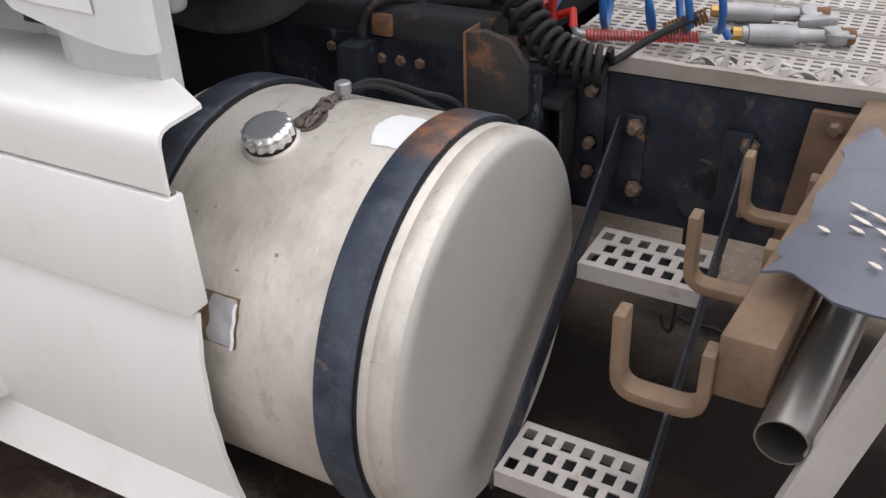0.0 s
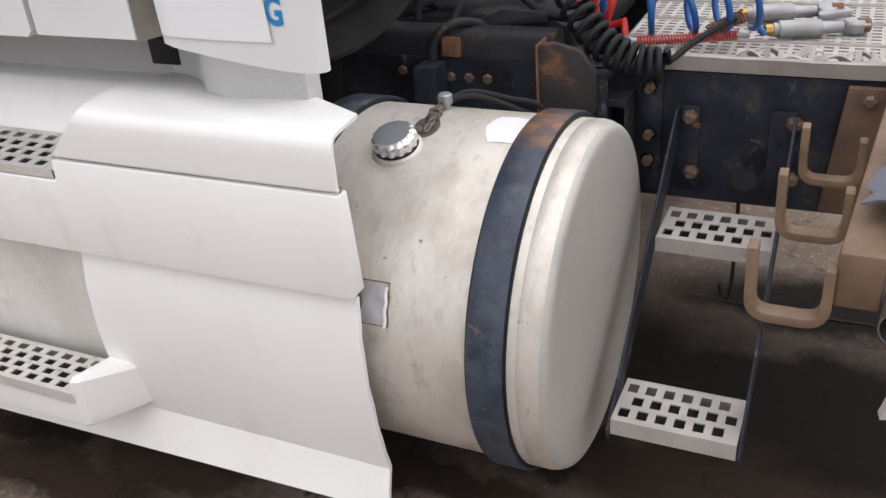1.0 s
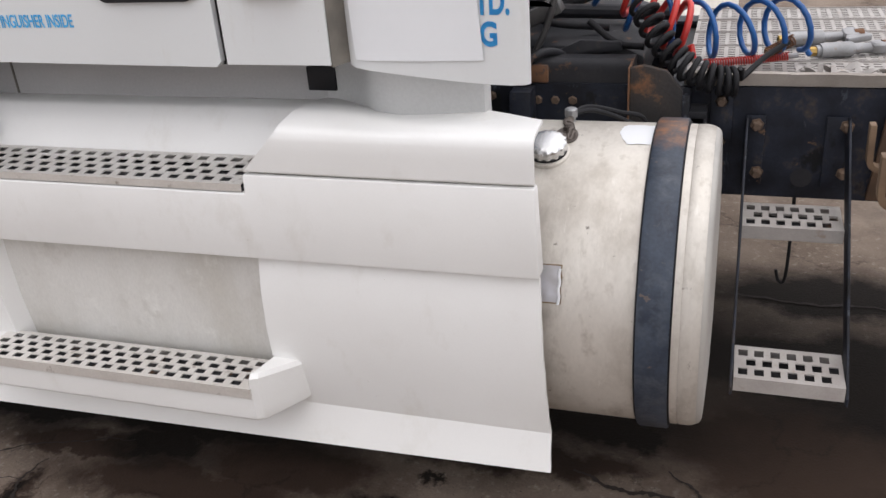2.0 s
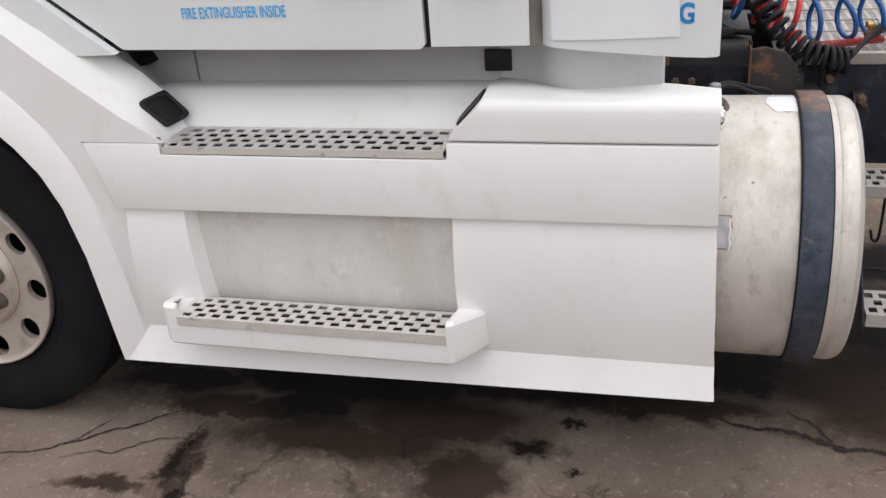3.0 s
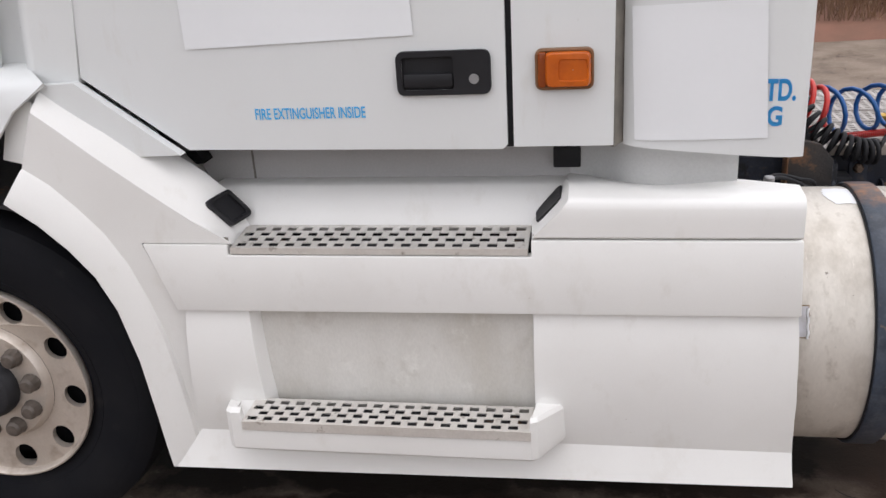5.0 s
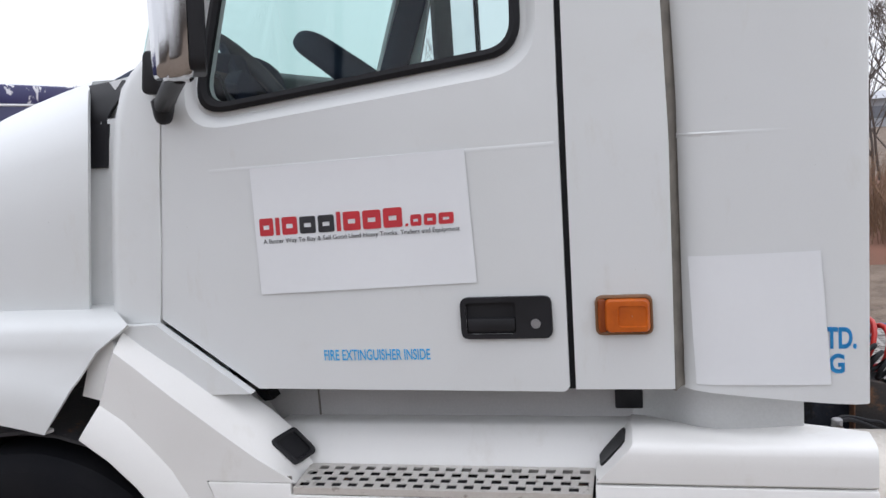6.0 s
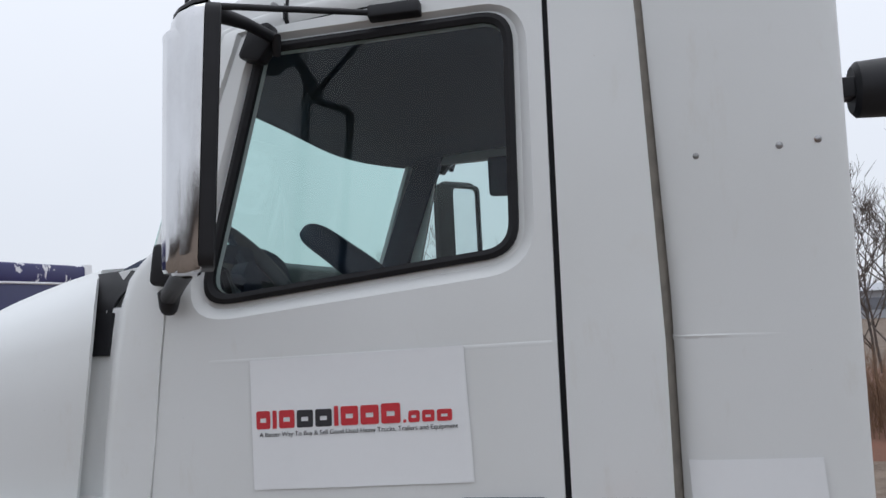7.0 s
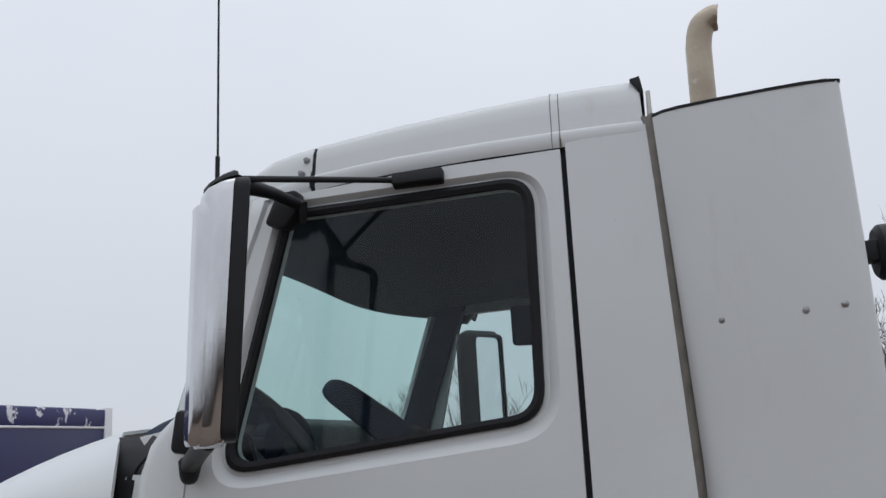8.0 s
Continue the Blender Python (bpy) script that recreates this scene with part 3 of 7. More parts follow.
def ground_crack(seed, way, width):
    """An open crack: a dark jagged sliver along a wandering line."""
    rnd = random.Random(seed)
    pts = [Vector((*p, 0)) for p in way]
    for _ in range(4):
        nxt = [pts[0]]
        for a, b in zip(pts, pts[1:]):
            d = b - a
            nxt += [a.lerp(b, 0.5) + Vector((-d.y, d.x, 0)) * rnd.uniform(-0.13, 0.13), b]
        pts = nxt
    rows = []
    for i, q in enumerate(pts):
        d = pts[min(i + 1, len(pts) - 1)] - pts[max(i - 1, 0)]
        nrm = Vector((-d.y, d.x, 0)).normalized()
        w = width * (0.35 + 0.65 * math.sin(math.pi * (i + 0.5) / len(pts))) * rnd.uniform(0.4, 1.3)
        rows.append([q - nrm * w + Vector((0, 0, 0.004)), q + nrm * w * rnd.uniform(0.6, 1.1) + Vector((0, 0, 0.004))])
    bm = bmesh.new()
    sheet(bm, rows)
    crack = tagged(part("ground_crack", bm, CRACK, smooth=0), "jagged dark crack in the asphalt", "crack", "ground cracks", kind="structure")
    crack.location = GROUND_AT
    return crack


CRACK = surface("crack_dirt", (0.016, 0.011, 0.009), (0.030, 0.021, 0.016), 30, 200, 0.95, 0.03, bump=0.3)
for k, (way, width) in enumerate((([(1.46, 0.31), (1.60, 0.255), (1.78, 0.225), (1.92, 0.20), (2.10, 0.16), (2.5, 0.02)], 0.013), ([(1.72, 0.36), (1.80, 0.29), (1.84, 0.215)], 0.006),
                                  ([(-0.95, -0.30), (-0.70, -0.235), (-0.56, -0.17), (-0.42, -0.07), (-0.30, 0.02), (-0.12, 0.10), (0.10, 0.16)], 0.0045),
                                  ([(-0.56, -0.17), (-0.50, -0.10), (-0.46, -0.03)], 0.004), ([(-0.12, 0.02), (-0.14, -0.08), (-0.10, -0.17), (-0.05, -0.28), (0.02, -0.42), (-0.02, -0.6)], 0.006),
                                  ([(-0.14, -0.08), (-0.26, -0.11), (-0.36, -0.19), (-0.52, -0.24)], 0.003), ([(0.62, -0.06), (0.74, -0.13), (0.80, -0.24), (0.93, -0.33)], 0.004),
                                  ([(1.8, 1.45), (2.1, 1.38), (2.5, 1.42), (2.9, 1.30)], 0.008))):
    ground_crack(40 + k, way, width)

# ---- the truck ----
MID = 1.27                      # the middle of the truck across its width
truck = thing("truck", (0.4, MID, -0.04), "white day cab semi truck with side skirts and aluminium fuel tank", "truck")


def cab_y(z):
    """The cab's side leans inward above its belt line."""
    return 0.095 + max(0.0, z - 1.83) * 0.06


def on_cab(x, z, out=0.0):
    return (x, cab_y(z) - out, z)


def far_side(x, z, out=0.0):
    return (x, 2 * MID - cab_y(z) + out, z)


# -- door --
SILL_Z, BELT = 1.205, 1.83
WINDOW = [(-0.243, 1.968), (0.666, 2.066), (0.676, 2.724), (-0.052, 2.708)]
WR = [0.075, 0.10, 0.085, 0.03]
win_out = rounded(WINDOW, WR, 7)
win_in = rounded(inset(WINDOW, 0.026), [r * 0.75 for r in WR], 7)
RIM_OUT = [(-0.290, 1.922), (0.708, 2.024), (0.714, 2.744), (-0.064, 2.731)]
emb_out = rounded(RIM_OUT, [r * 1.45 for r in WR], 7)
door_low = [(-0.391, 1.412), (-0.116, SILL_Z + 0.004), (0.735, SILL_Z - 0.006), (0.748, SILL_Z + 0.006), (0.751, BELT), (-0.343, BELT)]
door_high = [(-0.343, BELT), (0.751, BELT), (0.757, 2.785), (0.456, 2.779), (0.19, 2.766), (0.03, 2.755), (-0.06, 2.744), (-0.098, 2.728), (-0.296, 2.18), (-0.328, 1.99)]


def side_door(place, name, label):
    bm = bmesh.new()
    face_with_holes(bm, door_low, [], place)
    face_with_holes(bm, door_high, [emb_out], place)
    # the pressed rim that dips to the window rubber
    a = [bm.verts.new(place(*p)) for p in emb_out]
    b = [bm.verts.new(place(0.35 * p[0] + 0.65 * q[0], 0.35 * p[1] + 0.65 * q[1], -0.020)) for p, q in zip(emb_out, win_out)]
    c = [bm.verts.new(place(*p, -0.022)) for p in win_in]
    for p, q in ((a, b), (b, c)):
        for i in range(len(p)):
            bm.faces.new((p[i], p[(i + 1) % len(p)], q[(i + 1) % len(p)], q[i]))
    bmesh.ops.remove_doubles(bm, verts=bm.verts, dist=0.0008)
    d = part(name, bm, WHITE, truck, label, smooth=25, solid=0.03, offset=-1)
    bm = bmesh.new()
    ring(bm, win_out, win_in, place, -0.026, -0.008, 0.006)
    part("window_rubber", bm, RUBBER, d, "black rubber window seal")
    bm = bmesh.new()
    face_with_holes(bm, rounded(inset(WINDOW, 0.02), WR, 7), [], lambda x, z: place(x, z, -0.020))
    p = part("window_pane", bm, GLASS, d, "clear tinted side glass", smooth=0)
    p.visible_shadow = False
    return d


door = side_door(on_cab, "door", "white cab door with black rubber window seal")
# crease pressed along the belt
bm = bmesh.new()
rows = []
for i in range(25):
    x = -0.20 + 0.94 * i / 24
    z = 1.822 + 0.016 * i / 24
    rows.append([(x, 0.0955, z - 0.010), (x, 0.0938, z + 0.001), (x, 0.0955 + 0.0006, z + 0.006)])
sheet(bm, rows)
part("belt_crease", bm, WHITE, door)
# pull handle
HAN = [(0.475, 1.344), (0.713, 1.344), (0.713, 1.454), (0.475, 1.454)]
bm = bmesh.new()
face_with_holes(bm, rounded(HAN, 0.022), [rounded([(0.490, 1.358), (0.620, 1.358), (0.620, 1.440), (0.490, 1.440)], 0.010)], lambda x, z: (x, 0.083, z))
lp = rounded(HAN, 0.022)
sheet(bm, [[(x, 0.083, z) for x, z in lp + lp[:1]], [(x, 0.097, z) for x, z in lp + lp[:1]]])
part("door_handle", bm, BLACK, door, "black recessed pull handle with key lock", smooth=30)
bm = bmesh.new()
box(bm, 0.492, 0.618, 0.084, 0.094, 1.362, 1.398)
part("pull_lever", bm, BLACK, door, "black pull lever", bevel=0.005)
bm = bmesh.new()
box(bm, 0.488, 0.622, 0.0945, 0.0975, 1.356, 1.442)
part("handle_pocket", bm, RUBBER, door, "dark handle pocket")
bm = bmesh.new()
lathe(bm, [(0, 0), (0, 0.0125), (0.003, 0.0125), (0.003, 0.009), (0.0015, 0.008), (0.0015, 0)], (0.671, 0.0805, 1.383), "y", 20)
part("key_lock", bm, FITTING, door, "small round key lock")
lettering("FIRE EXTINGUISHER INSIDE", 0.030, BLUEINK, door, Matrix.Translation((0.086, 0.0935, 1.288)) @ pose(0, 0, 0, 90), 0.298,
          label="blue lettering on the door", bold=0.012)
side_door(far_side, "door", "white far side cab door")

# -- cab sides, roof and glass --
def cab_side(place, tag):
    # corner panel behind the door
    bm = bmesh.new()
    face_with_holes(bm, [(0.764, SILL_Z), (1.012, SILL_Z), (1.016, BELT), (0.768, BELT)], [], place)
    face_with_holes(bm, [(0.768, BELT), (1.016, BELT), (1.013, 1.95), (0.990, 2.825), (0.772, 2.80)], [], place)
    bmesh.ops.remove_doubles(bm, verts=bm.verts, dist=0.0005)
    part("corner_panel", bm, WHITE, truck, "white rear cab corner panel", solid=0.03)
    # gap behind the door
    bm = bmesh.new()
    for z0, z1 in ((SILL_Z, BELT), (BELT, 2.79)):
        face_with_holes(bm, [(0.74, z0), (0.775, z0), (0.78, z1), (0.745, z1)], [], lambda x, z: place(x, z, -0.018))
    part("door_gap_seal", bm, RUBBER, truck, "black door seal", smooth=0)
    # cowl in front of the door
    bm = bmesh.new()
    rows = []
    for z, xl, xr in ((1.395, -0.562, -0.402), (1.412, -0.560, -0.399), (1.60, -0.542, -0.374), (BELT, -0.512, -0.351), (1.99, -0.485, -0.334), (2.06, -0.462, -0.322), (2.10, -0.430, -0.312), (2.135, -0.390, -0.300)):
        m = xl + 0.045
        rows.append([(xl - 0.015, cab_y(z) + 0.16, z), (xl - 0.004, cab_y(z) + 0.055, z), (xl + 0.012, cab_y(z) + 0.018, z), (m, cab_y(z) + 0.003, z), (xr, cab_y(z), z), (xr + 0.003, cab_y(z) + 0.03, z)])
    if tag == "far":
        rows = [[(x, 2 * MID - y, z) for x, y, z in r] for r in rows]
    sheet(bm, rows)
    part("cowl_panel", bm, WHITE, truck, "white cowl panel beside the hood", smooth=50, solid=0.012, offset=0)
    # panel under the slanting door edge
    bm = bmesh.new()
    face_with_holes(bm, [(-0.548, 1.400), (-0.394, 1.404), (-0.124, SILL_Z - 0.001), (-0.300, SILL_Z - 0.004), (-0.44, 1.30), (-0.53, 1.33)], [], lambda x, z: place(x, z, 0.006))
    part("rocker_panel", bm, WHITE, truck, "white panel under the door", solid=0.03)
    # pillar in front of the window
    bm = bmesh.new()
    rows = []
    for z, x in ((2.135, -0.310), (2.20, -0.294), (2.45, -0.206), (2.70, -0.116), (2.742, -0.100), (2.765, -0.03)):
        c = cab_y(z)
        rows.append([(x, c + 0.02, z), (x - 0.008, c + 0.001, z), (x - 0.045, c + 0.010, z), (x - 0.068, c + 0.035, z), (x - 0.074, c + 0.06, z)])
    if tag == "far":
        rows = [[(x, 2 * MID - y, z) for x, y, z in r] for r in rows]
    sheet(bm, rows)
    part("windscreen_pillar", bm, WHITE, truck, "white windscreen pillar", smooth=50, solid=0.02, offset=0)
    # inner lining of the pillar
    bm = bmesh.new()
    rows = []
    if tag == "near":
        for z, x in ((2.0, -0.35), (2.20, -0.294), (2.45, -0.206), (2.70, -0.116)):
            c = cab_y(z)
            rows.append([(x - 0.060, c + 0.085, z), (x - 0.050, c + 0.060, z), (x - 0.030, c + 0.042, z), (x - 0.004, c + 0.036, z)])
        sheet(bm, rows)
        part("pillar_lining", bm, INTERIOR, truck, "dark grey pillar lining", solid=0.006, offset=0)
        return
    for z, x in ((1.9, -0.36), (2.135, -0.30), (2.45, -0.175), (2.74, -0.055)):
        c = cab_y(z) + 0.03
        rows.append([(x - 0.07, c + 0.07, z), (x - 0.02, c + 0.075, z), (x + 0.05, c + 0.04, z), (x + 0.06, c, z)])
    if tag == "far":
        rows = [[(x, 2 * MID - y, z) for x, y, z in r] for r in rows]
    sheet(bm, rows)
    part("pillar_lining", bm, INTERIOR, truck, "dark grey pillar lining", solid=0.01, offset=0)


cab_side(on_cab, "near")
cab_side(far_side, "far")

# roof, with a raised shoulder and a sun visor in front
def roof_rows(xs):
    """Sections of the roof: the drip edge, a crease and the rounded shoulder."""
    rows = []
    for x, zd, zt in xs:
        up = zt - zd - 0.029
        half = [(0.158, zd - 0.017), (0.1535, zd - 0.009), (0.1535, zd + 0.012), (0.1550, zd + 0.023), (0.1585, zd + 0.029), (0.163, zd + 0.031), (0.1715, zd + 0.029 + up * 0.40),
                (0.180, zd + 0.029 + up * 0.70), (0.196, zd + 0.029 + up * 0.90), (0.225, zd + 0.029 + up * 0.985), (0.29, zt), (0.70, zt + 0.02), (MID, zt + 0.03)]
        rows.append([(x, y, z) for y, z in half] + [(x, 2 * MID - y, z) for y, z in half[-2::-1]])
    return rows


bm = bmesh.new()
sheet(bm, roof_rows([(0.045, 2.776, 2.914), (0.17, 2.788, 2.929), (0.3, 2.797, 2.944), (0.55, 2.806, 2.964), (0.7585, 2.808, 2.976)]))
part("roof", bm, WHITE, truck, "white cab roof", smooth=40, solid=0.02, offset=-1)
bm = bmesh.new()
sheet(bm, roof_rows([(0.7615, 2.808, 2.976), (0.86, 2.808, 2.978), (0.966, 2.807, 2.976), (0.976, 2.806, 2.970), (0.982, 2.804, 2.954)]))
(end, ) = roof_rows([(0.982, 2.804, 2.954)])
sheet(bm, [end, [(x + 0.004, y + 0.006, 2.78) for x, y, z in end]])
part("roof_rear_cap", bm, WHITE, truck, "white rear roof section", smooth=40, solid=0.02, offset=-1)
bm = bmesh.new()
sheet(bm, roof_rows([(-0.205, 2.712, 2.779), (-0.175, 2.726, 2.839), (-0.10, 2.750, 2.884), (-0.03, 2.764, 2.902), (0.034, 2.775, 2.911)]))
part("roof_visor", bm, WHITE, truck, "white roof front with screws", smooth=40, solid=0.02, offset=-1)
for rows, paint in (([(0.030, 2.775, 2.907), (0.047, 2.776, 2.909)], RUBBER), ([(0.757, 2.807, 2.9725), (0.763, 2.807, 2.9725)], SEAM)):
    bm = bmesh.new()
    sheet(bm, roof_rows(rows))
    part("roof_seam", bm, paint, truck, "thin roof seam", solid=0.004, offset=-1)
bm = bmesh.new()
sheet(bm, roof_rows([(0.7365, 2.8082, 2.9758), (0.7385, 2.8082, 2.9759)]))
part("roof_seam", bm, SEAM, truck, "thin roof seam", solid=0.0008, offset=1)
bm = bmesh.new()
prism(bm, [(-0.07, 2.735), (0.03, 2.745), (0.19, 2.755), (0.456, 2.766), (0.757, 2.774), (0.757, 2.806), (0.456, 2.800), (0.19, 2.788), (0.03, 2.772), (-0.07, 2.760)], "y", 0.163, 0.175)
part("roof_gap_seal", bm, RUBBER, truck, "black seal above the door")
for x, y, z in ((0.016, 0.172, 2.858), (0.004, 0.158, 2.815)):
    bm = bmesh.new()
    lathe(bm, [(-0.012, 0), (-0.010, 0.007), (0, 0.010), (0.006, 0.010)], (x, y, z), "y", 12)
    part("roof_screw", bm, FITTING, truck)
bm = bmesh.new()
prism(bm, [(0.958, 2.966), (0.986, 2.972), (0.993, 2.925), (0.982, 2.925)], "y", 0.176, 2 * MID - 0.176)
part("roof_deflector_strip", bm, BLACK, truck, "black strip on the rear roof edge", bevel=0.003)
bm = bmesh.new()
box(bm, 0.998, 1.010, 0.172, 0.60, 2.72, 2.925)
part("deflector_plate", bm, PALEPLATE, truck, "cream plate edge behind the roof", bevel=0.003)

# windscreen
bm = bmesh.new()
rows = []
for k in range(9):
    s = k / 8
    row = []
    for i in range(17):
        u = -1 + 2 * i / 16
        bow = 1 - abs(u) ** 4
        x0, x1 = -0.40 - 0.17 * bow, -0.215 - 0.26 * bow
        y = MID + u * (1.135 - 0.04 * s)
        row.append((x0 + (x1 - x0) * s, y, 2.10 + (0.60 + 0.045 * (1 - u * u)) * s))
    rows.append(row)
sheet(bm, rows)
p = part("windscreen", bm, SHIELD, truck, "green tinted windscreen", smooth=60)
p.visible_shadow = False
# cab back, floor, ceiling and header inside
bm = bmesh.new()
box(bm, 1.000, 1.015, 0.185, 2 * MID - 0.185, 1.2, 2.82)
part("cab_back_wall", bm, INTERIOR, truck, "dark cab back wall")
bm = bmesh.new()
box(bm, -0.5, 1.0, 0.135, 2 * MID - 0.135, 1.195, 1.215)
part("cab_floor", bm, DARK, truck, "dark cab floor")
bm = bmesh.new()
us = [-1 + i / 12 for i in range(25)]
rows = [[(-0.225 - 0.26 * (1 - abs(u) ** 5), MID + 1.09 * u, 2.720 + 0.045 * (1 - u * u)) for u in us],
        [(-0.218 - 0.26 * (1 - abs(u) ** 5), MID + 1.09 * u, 2.690 + 0.045 * (1 - u * u)) for u in us],
        [(-0.15 - 0.22 * (1 - abs(u) ** 5), MID + 1.09 * u, 2.690 + 0.045 * (1 - u * u)) for u in us]]
for x, z in ((0.02, 2.735), (0.4, 2.765), (1.0, 2.775)):
    rows.append([(x, MID + 1.10 * u, z + 0.008 * (1 - abs(u))) for u in us])
sheet(bm, rows)
part("headlining", bm, INTERIOR, truck, "dark grey headlining", solid=0.01)
bm = bmesh.new()
rows = []
for x, z in ((-0.56, 2.06), (-0.55, 2.125), (-0.49, 2.160), (-0.40, 2.12), (-0.36, 1.98), (-0.36, 1.5)):
    rows.append([(x + 0.22 * abs(u) ** 4, MID + 1.08 * u, z - 0.04 * abs(u) ** 6) for u in [-1 + i / 8 for i in range(17)]])
sheet(bm, rows)
part("dashboard", bm, BLACK, truck, "dark grey dashboard", smooth=60, solid=0.01)
bm = bmesh.new()
tube(bm, spline([(-0.355, 1.20, 2.262), (-0.29, 1.20, 2.245), (-0.18, 1.22, 2.16), (-0.06, 1.25, 2.05), (0.02, 1.25, 1.9)], 5),
     [0.012, 0.030, 0.040, 0.046, 0.050, 0.053] + [0.056 + 0.0013 * i for i in range(15)], 14)
part("dash_console", bm, INTERIOR, truck, "dark dash console wing", smooth=60)
bm = bmesh.new()
sheet(bm, [[(x, y, z - d) for x, z in ((-0.62, 2.14), (-0.50, 2.180), (-0.43, 2.195), (-0.38, 2.186), (-0.37, 2.165), (-0.39, 2.0))] for y, d in ((0.30, 0.16), (0.36, 0.03), (0.45, 0.0), (0.62, 0.0), (0.90, 0.0), (1.0, 0.015), (1.08, 0.04), (1.14, 0.12))])
part("instrument_hood", bm, INTERIOR, truck, "dark hood over the instruments", smooth=50, solid=0.01)
bm = bmesh.new()
tilt = pose(-0.300, 0.60, 2.066, 0, 52, 0)
pts = [tilt @ Vector((0.245 * math.cos(a), 0.245 * math.sin(a), 0)) for a in [2 * math.pi * i / 32 for i in range(33)]]
tube(bm, pts, 0.026, 12, False)
wheel = part("steering_wheel", bm, RIMGRIP, truck, "black steering wheel")
bm = bmesh.new()
for a in (0.5, 2.64, 4.71):
    tube(bm, [tilt @ Vector((0.05 * math.cos(a), 0.05 * math.sin(a), -0.015)), tilt @ Vector((0.24 * math.cos(a), 0.24 * math.sin(a), 0))], [0.022, 0.012], 8)
lathe(bm, [(-0.03, 0), (-0.03, 0.07), (0.02, 0.075), (0.03, 0.05), (0.03, 0)], (-0.315, 0.60, 2.050), "x", 16)
part("spokes", bm, INTERIOR, wheel)


def seat(y):
    bm = bmesh.new()
    prism(bm, rounded([(y - 0.25, 1.70), (y + 0.25, 1.70), (y + 0.22, 2.10), (y - 0.22, 2.10)], 0.08), "x", 0.38, 0.50)
    s = part("seat_back", bm, INTERIOR, truck, "dark cloth seat back", bevel=0.03)
    bm = bmesh.new()
    box(bm, -0.06, 0.44, y - 0.25, y + 0.25, 1.58, 1.72)
    part("seat_cushion", bm, INTERIOR, s, bevel=0.03)


seat(1.95)
bm = bmesh.new()
prism(bm, rounded([(0.231, 2.500), (0.345, 2.494), (0.345, 2.70), (0.231, 2.70)], [0.02, 0.02, 0, 0]), "y", 2.335, 2.375)
part("side_blind", bm, INTERIOR, truck, "dark folded blind over the far window", bevel=0.006)

# -- rear side fairing (cab extender) --
FLARE_AT = ((1.03, 0.150), (1.04, 0.138), (1.06, 0.115), (1.10, 0.095), (1.20, 0.066), (1.30, 0.041), (1.37, 0.027), (1.42, 0.025), (1.445, 0.031), (1.47, 0.045))


def lean(z):
    """The rear edge of the cab side leans forward above the belt."""
    return -0.028 * max(0.0, z - 1.95) / 0.85


def flare(x):
    for (a, p), (b, q) in zip(FLARE_AT, FLARE_AT[1:]):
        if x <= b:
            return p + (q - p) * (x - a) / (b - a)
    return FLARE_AT[-1][1]


bm = bmesh.new()
rows = []
for k in range(12):
    f = k / 11
    row = []
    for x in (1.037, 1.06, 1.10, 1.15, 1.20, 1.25, 1.30, 1.34, 1.38, 1.42, 1.445):
        z = 1.196 + 1.641 * f - (0.008 + 0.004 * f) * (x - 1.035) / 0.43
        row.append((x + lean(z) * max(0.0, 1 - (x - 1.037) / 0.4), flare(x), z))
    x, y, z = row[-1]
    rows.append(row + [(1.452, y + 0.008, z), (1.4535, y + 0.016, z), (1.452, y + 0.022, z)])
sheet(bm, rows)
ext = part("cab_extender", bm, WHITE, truck, "white cab side extender panel", smooth=40, solid=0.014)
bm = bmesh.new()
sheet(bm, [[(x + lean(2.83) * max(0.0, 1 - (x - 1.037) / 0.4), flare(max(x, 1.035)) + o, 2.8385 - 0.012 * (x - 1.035) / 0.43) for x in (1.036, 1.06, 1.10, 1.15, 1.20, 1.25, 1.30, 1.37, 1.42, 1.454)] for o in (-0.002, 0.03)])
part("top_edging", bm, RUBBER, ext, "black rubber edging", solid=0.008, offset=0)
for x, z in ((1.118, 2.277), (1.304, 2.279), (1.387, 2.284)):
    bm = bmesh.new()
    lathe(bm, [(-0.006, 0), (-0.005, 0.005), (-0.001, 0.009), (0.002, 0.009)], (x, flare(x), z), "y", 12)
    part("rivet", bm, FITTING, ext)
bm = bmesh.new()
lathe(bm, [(-0.002, 0), (-0.001, 0.006), (0.002, 0.007)], (1.10, flare(1.10), 2.46), "y", 10)
part("filled_hole", bm, SEAM, ext)
bm = bmesh.new()
rows = [[(1.035 + 0.28 * i / 10, flare(1.035 + 0.28 * i / 10) + o, 1.838 + h) for o, h in ((0.0005, -0.008), (-0.003 * (1 - i / 10), 0.001), (0.0005, 0.006))] for i in range(11)]
sheet(bm, rows)
part("belt_crease", bm, WHITE, ext)
for text, x, z, high, wide in (("LTD.", 1.335, 1.323, 0.052, 0.086), ("G", 1.361, 1.264, 0.048, 0.034)):
    ob = lettering(text, high, BLUEINK, ext, Matrix.Translation((x, 0.0, z)) @ pose(0, 0, 0, 90), wide, label="blue lettering on the side panel", bold=0.035)
    for q in ob.data.vertices:
        q.co.y = flare(q.co.x) - 0.0012
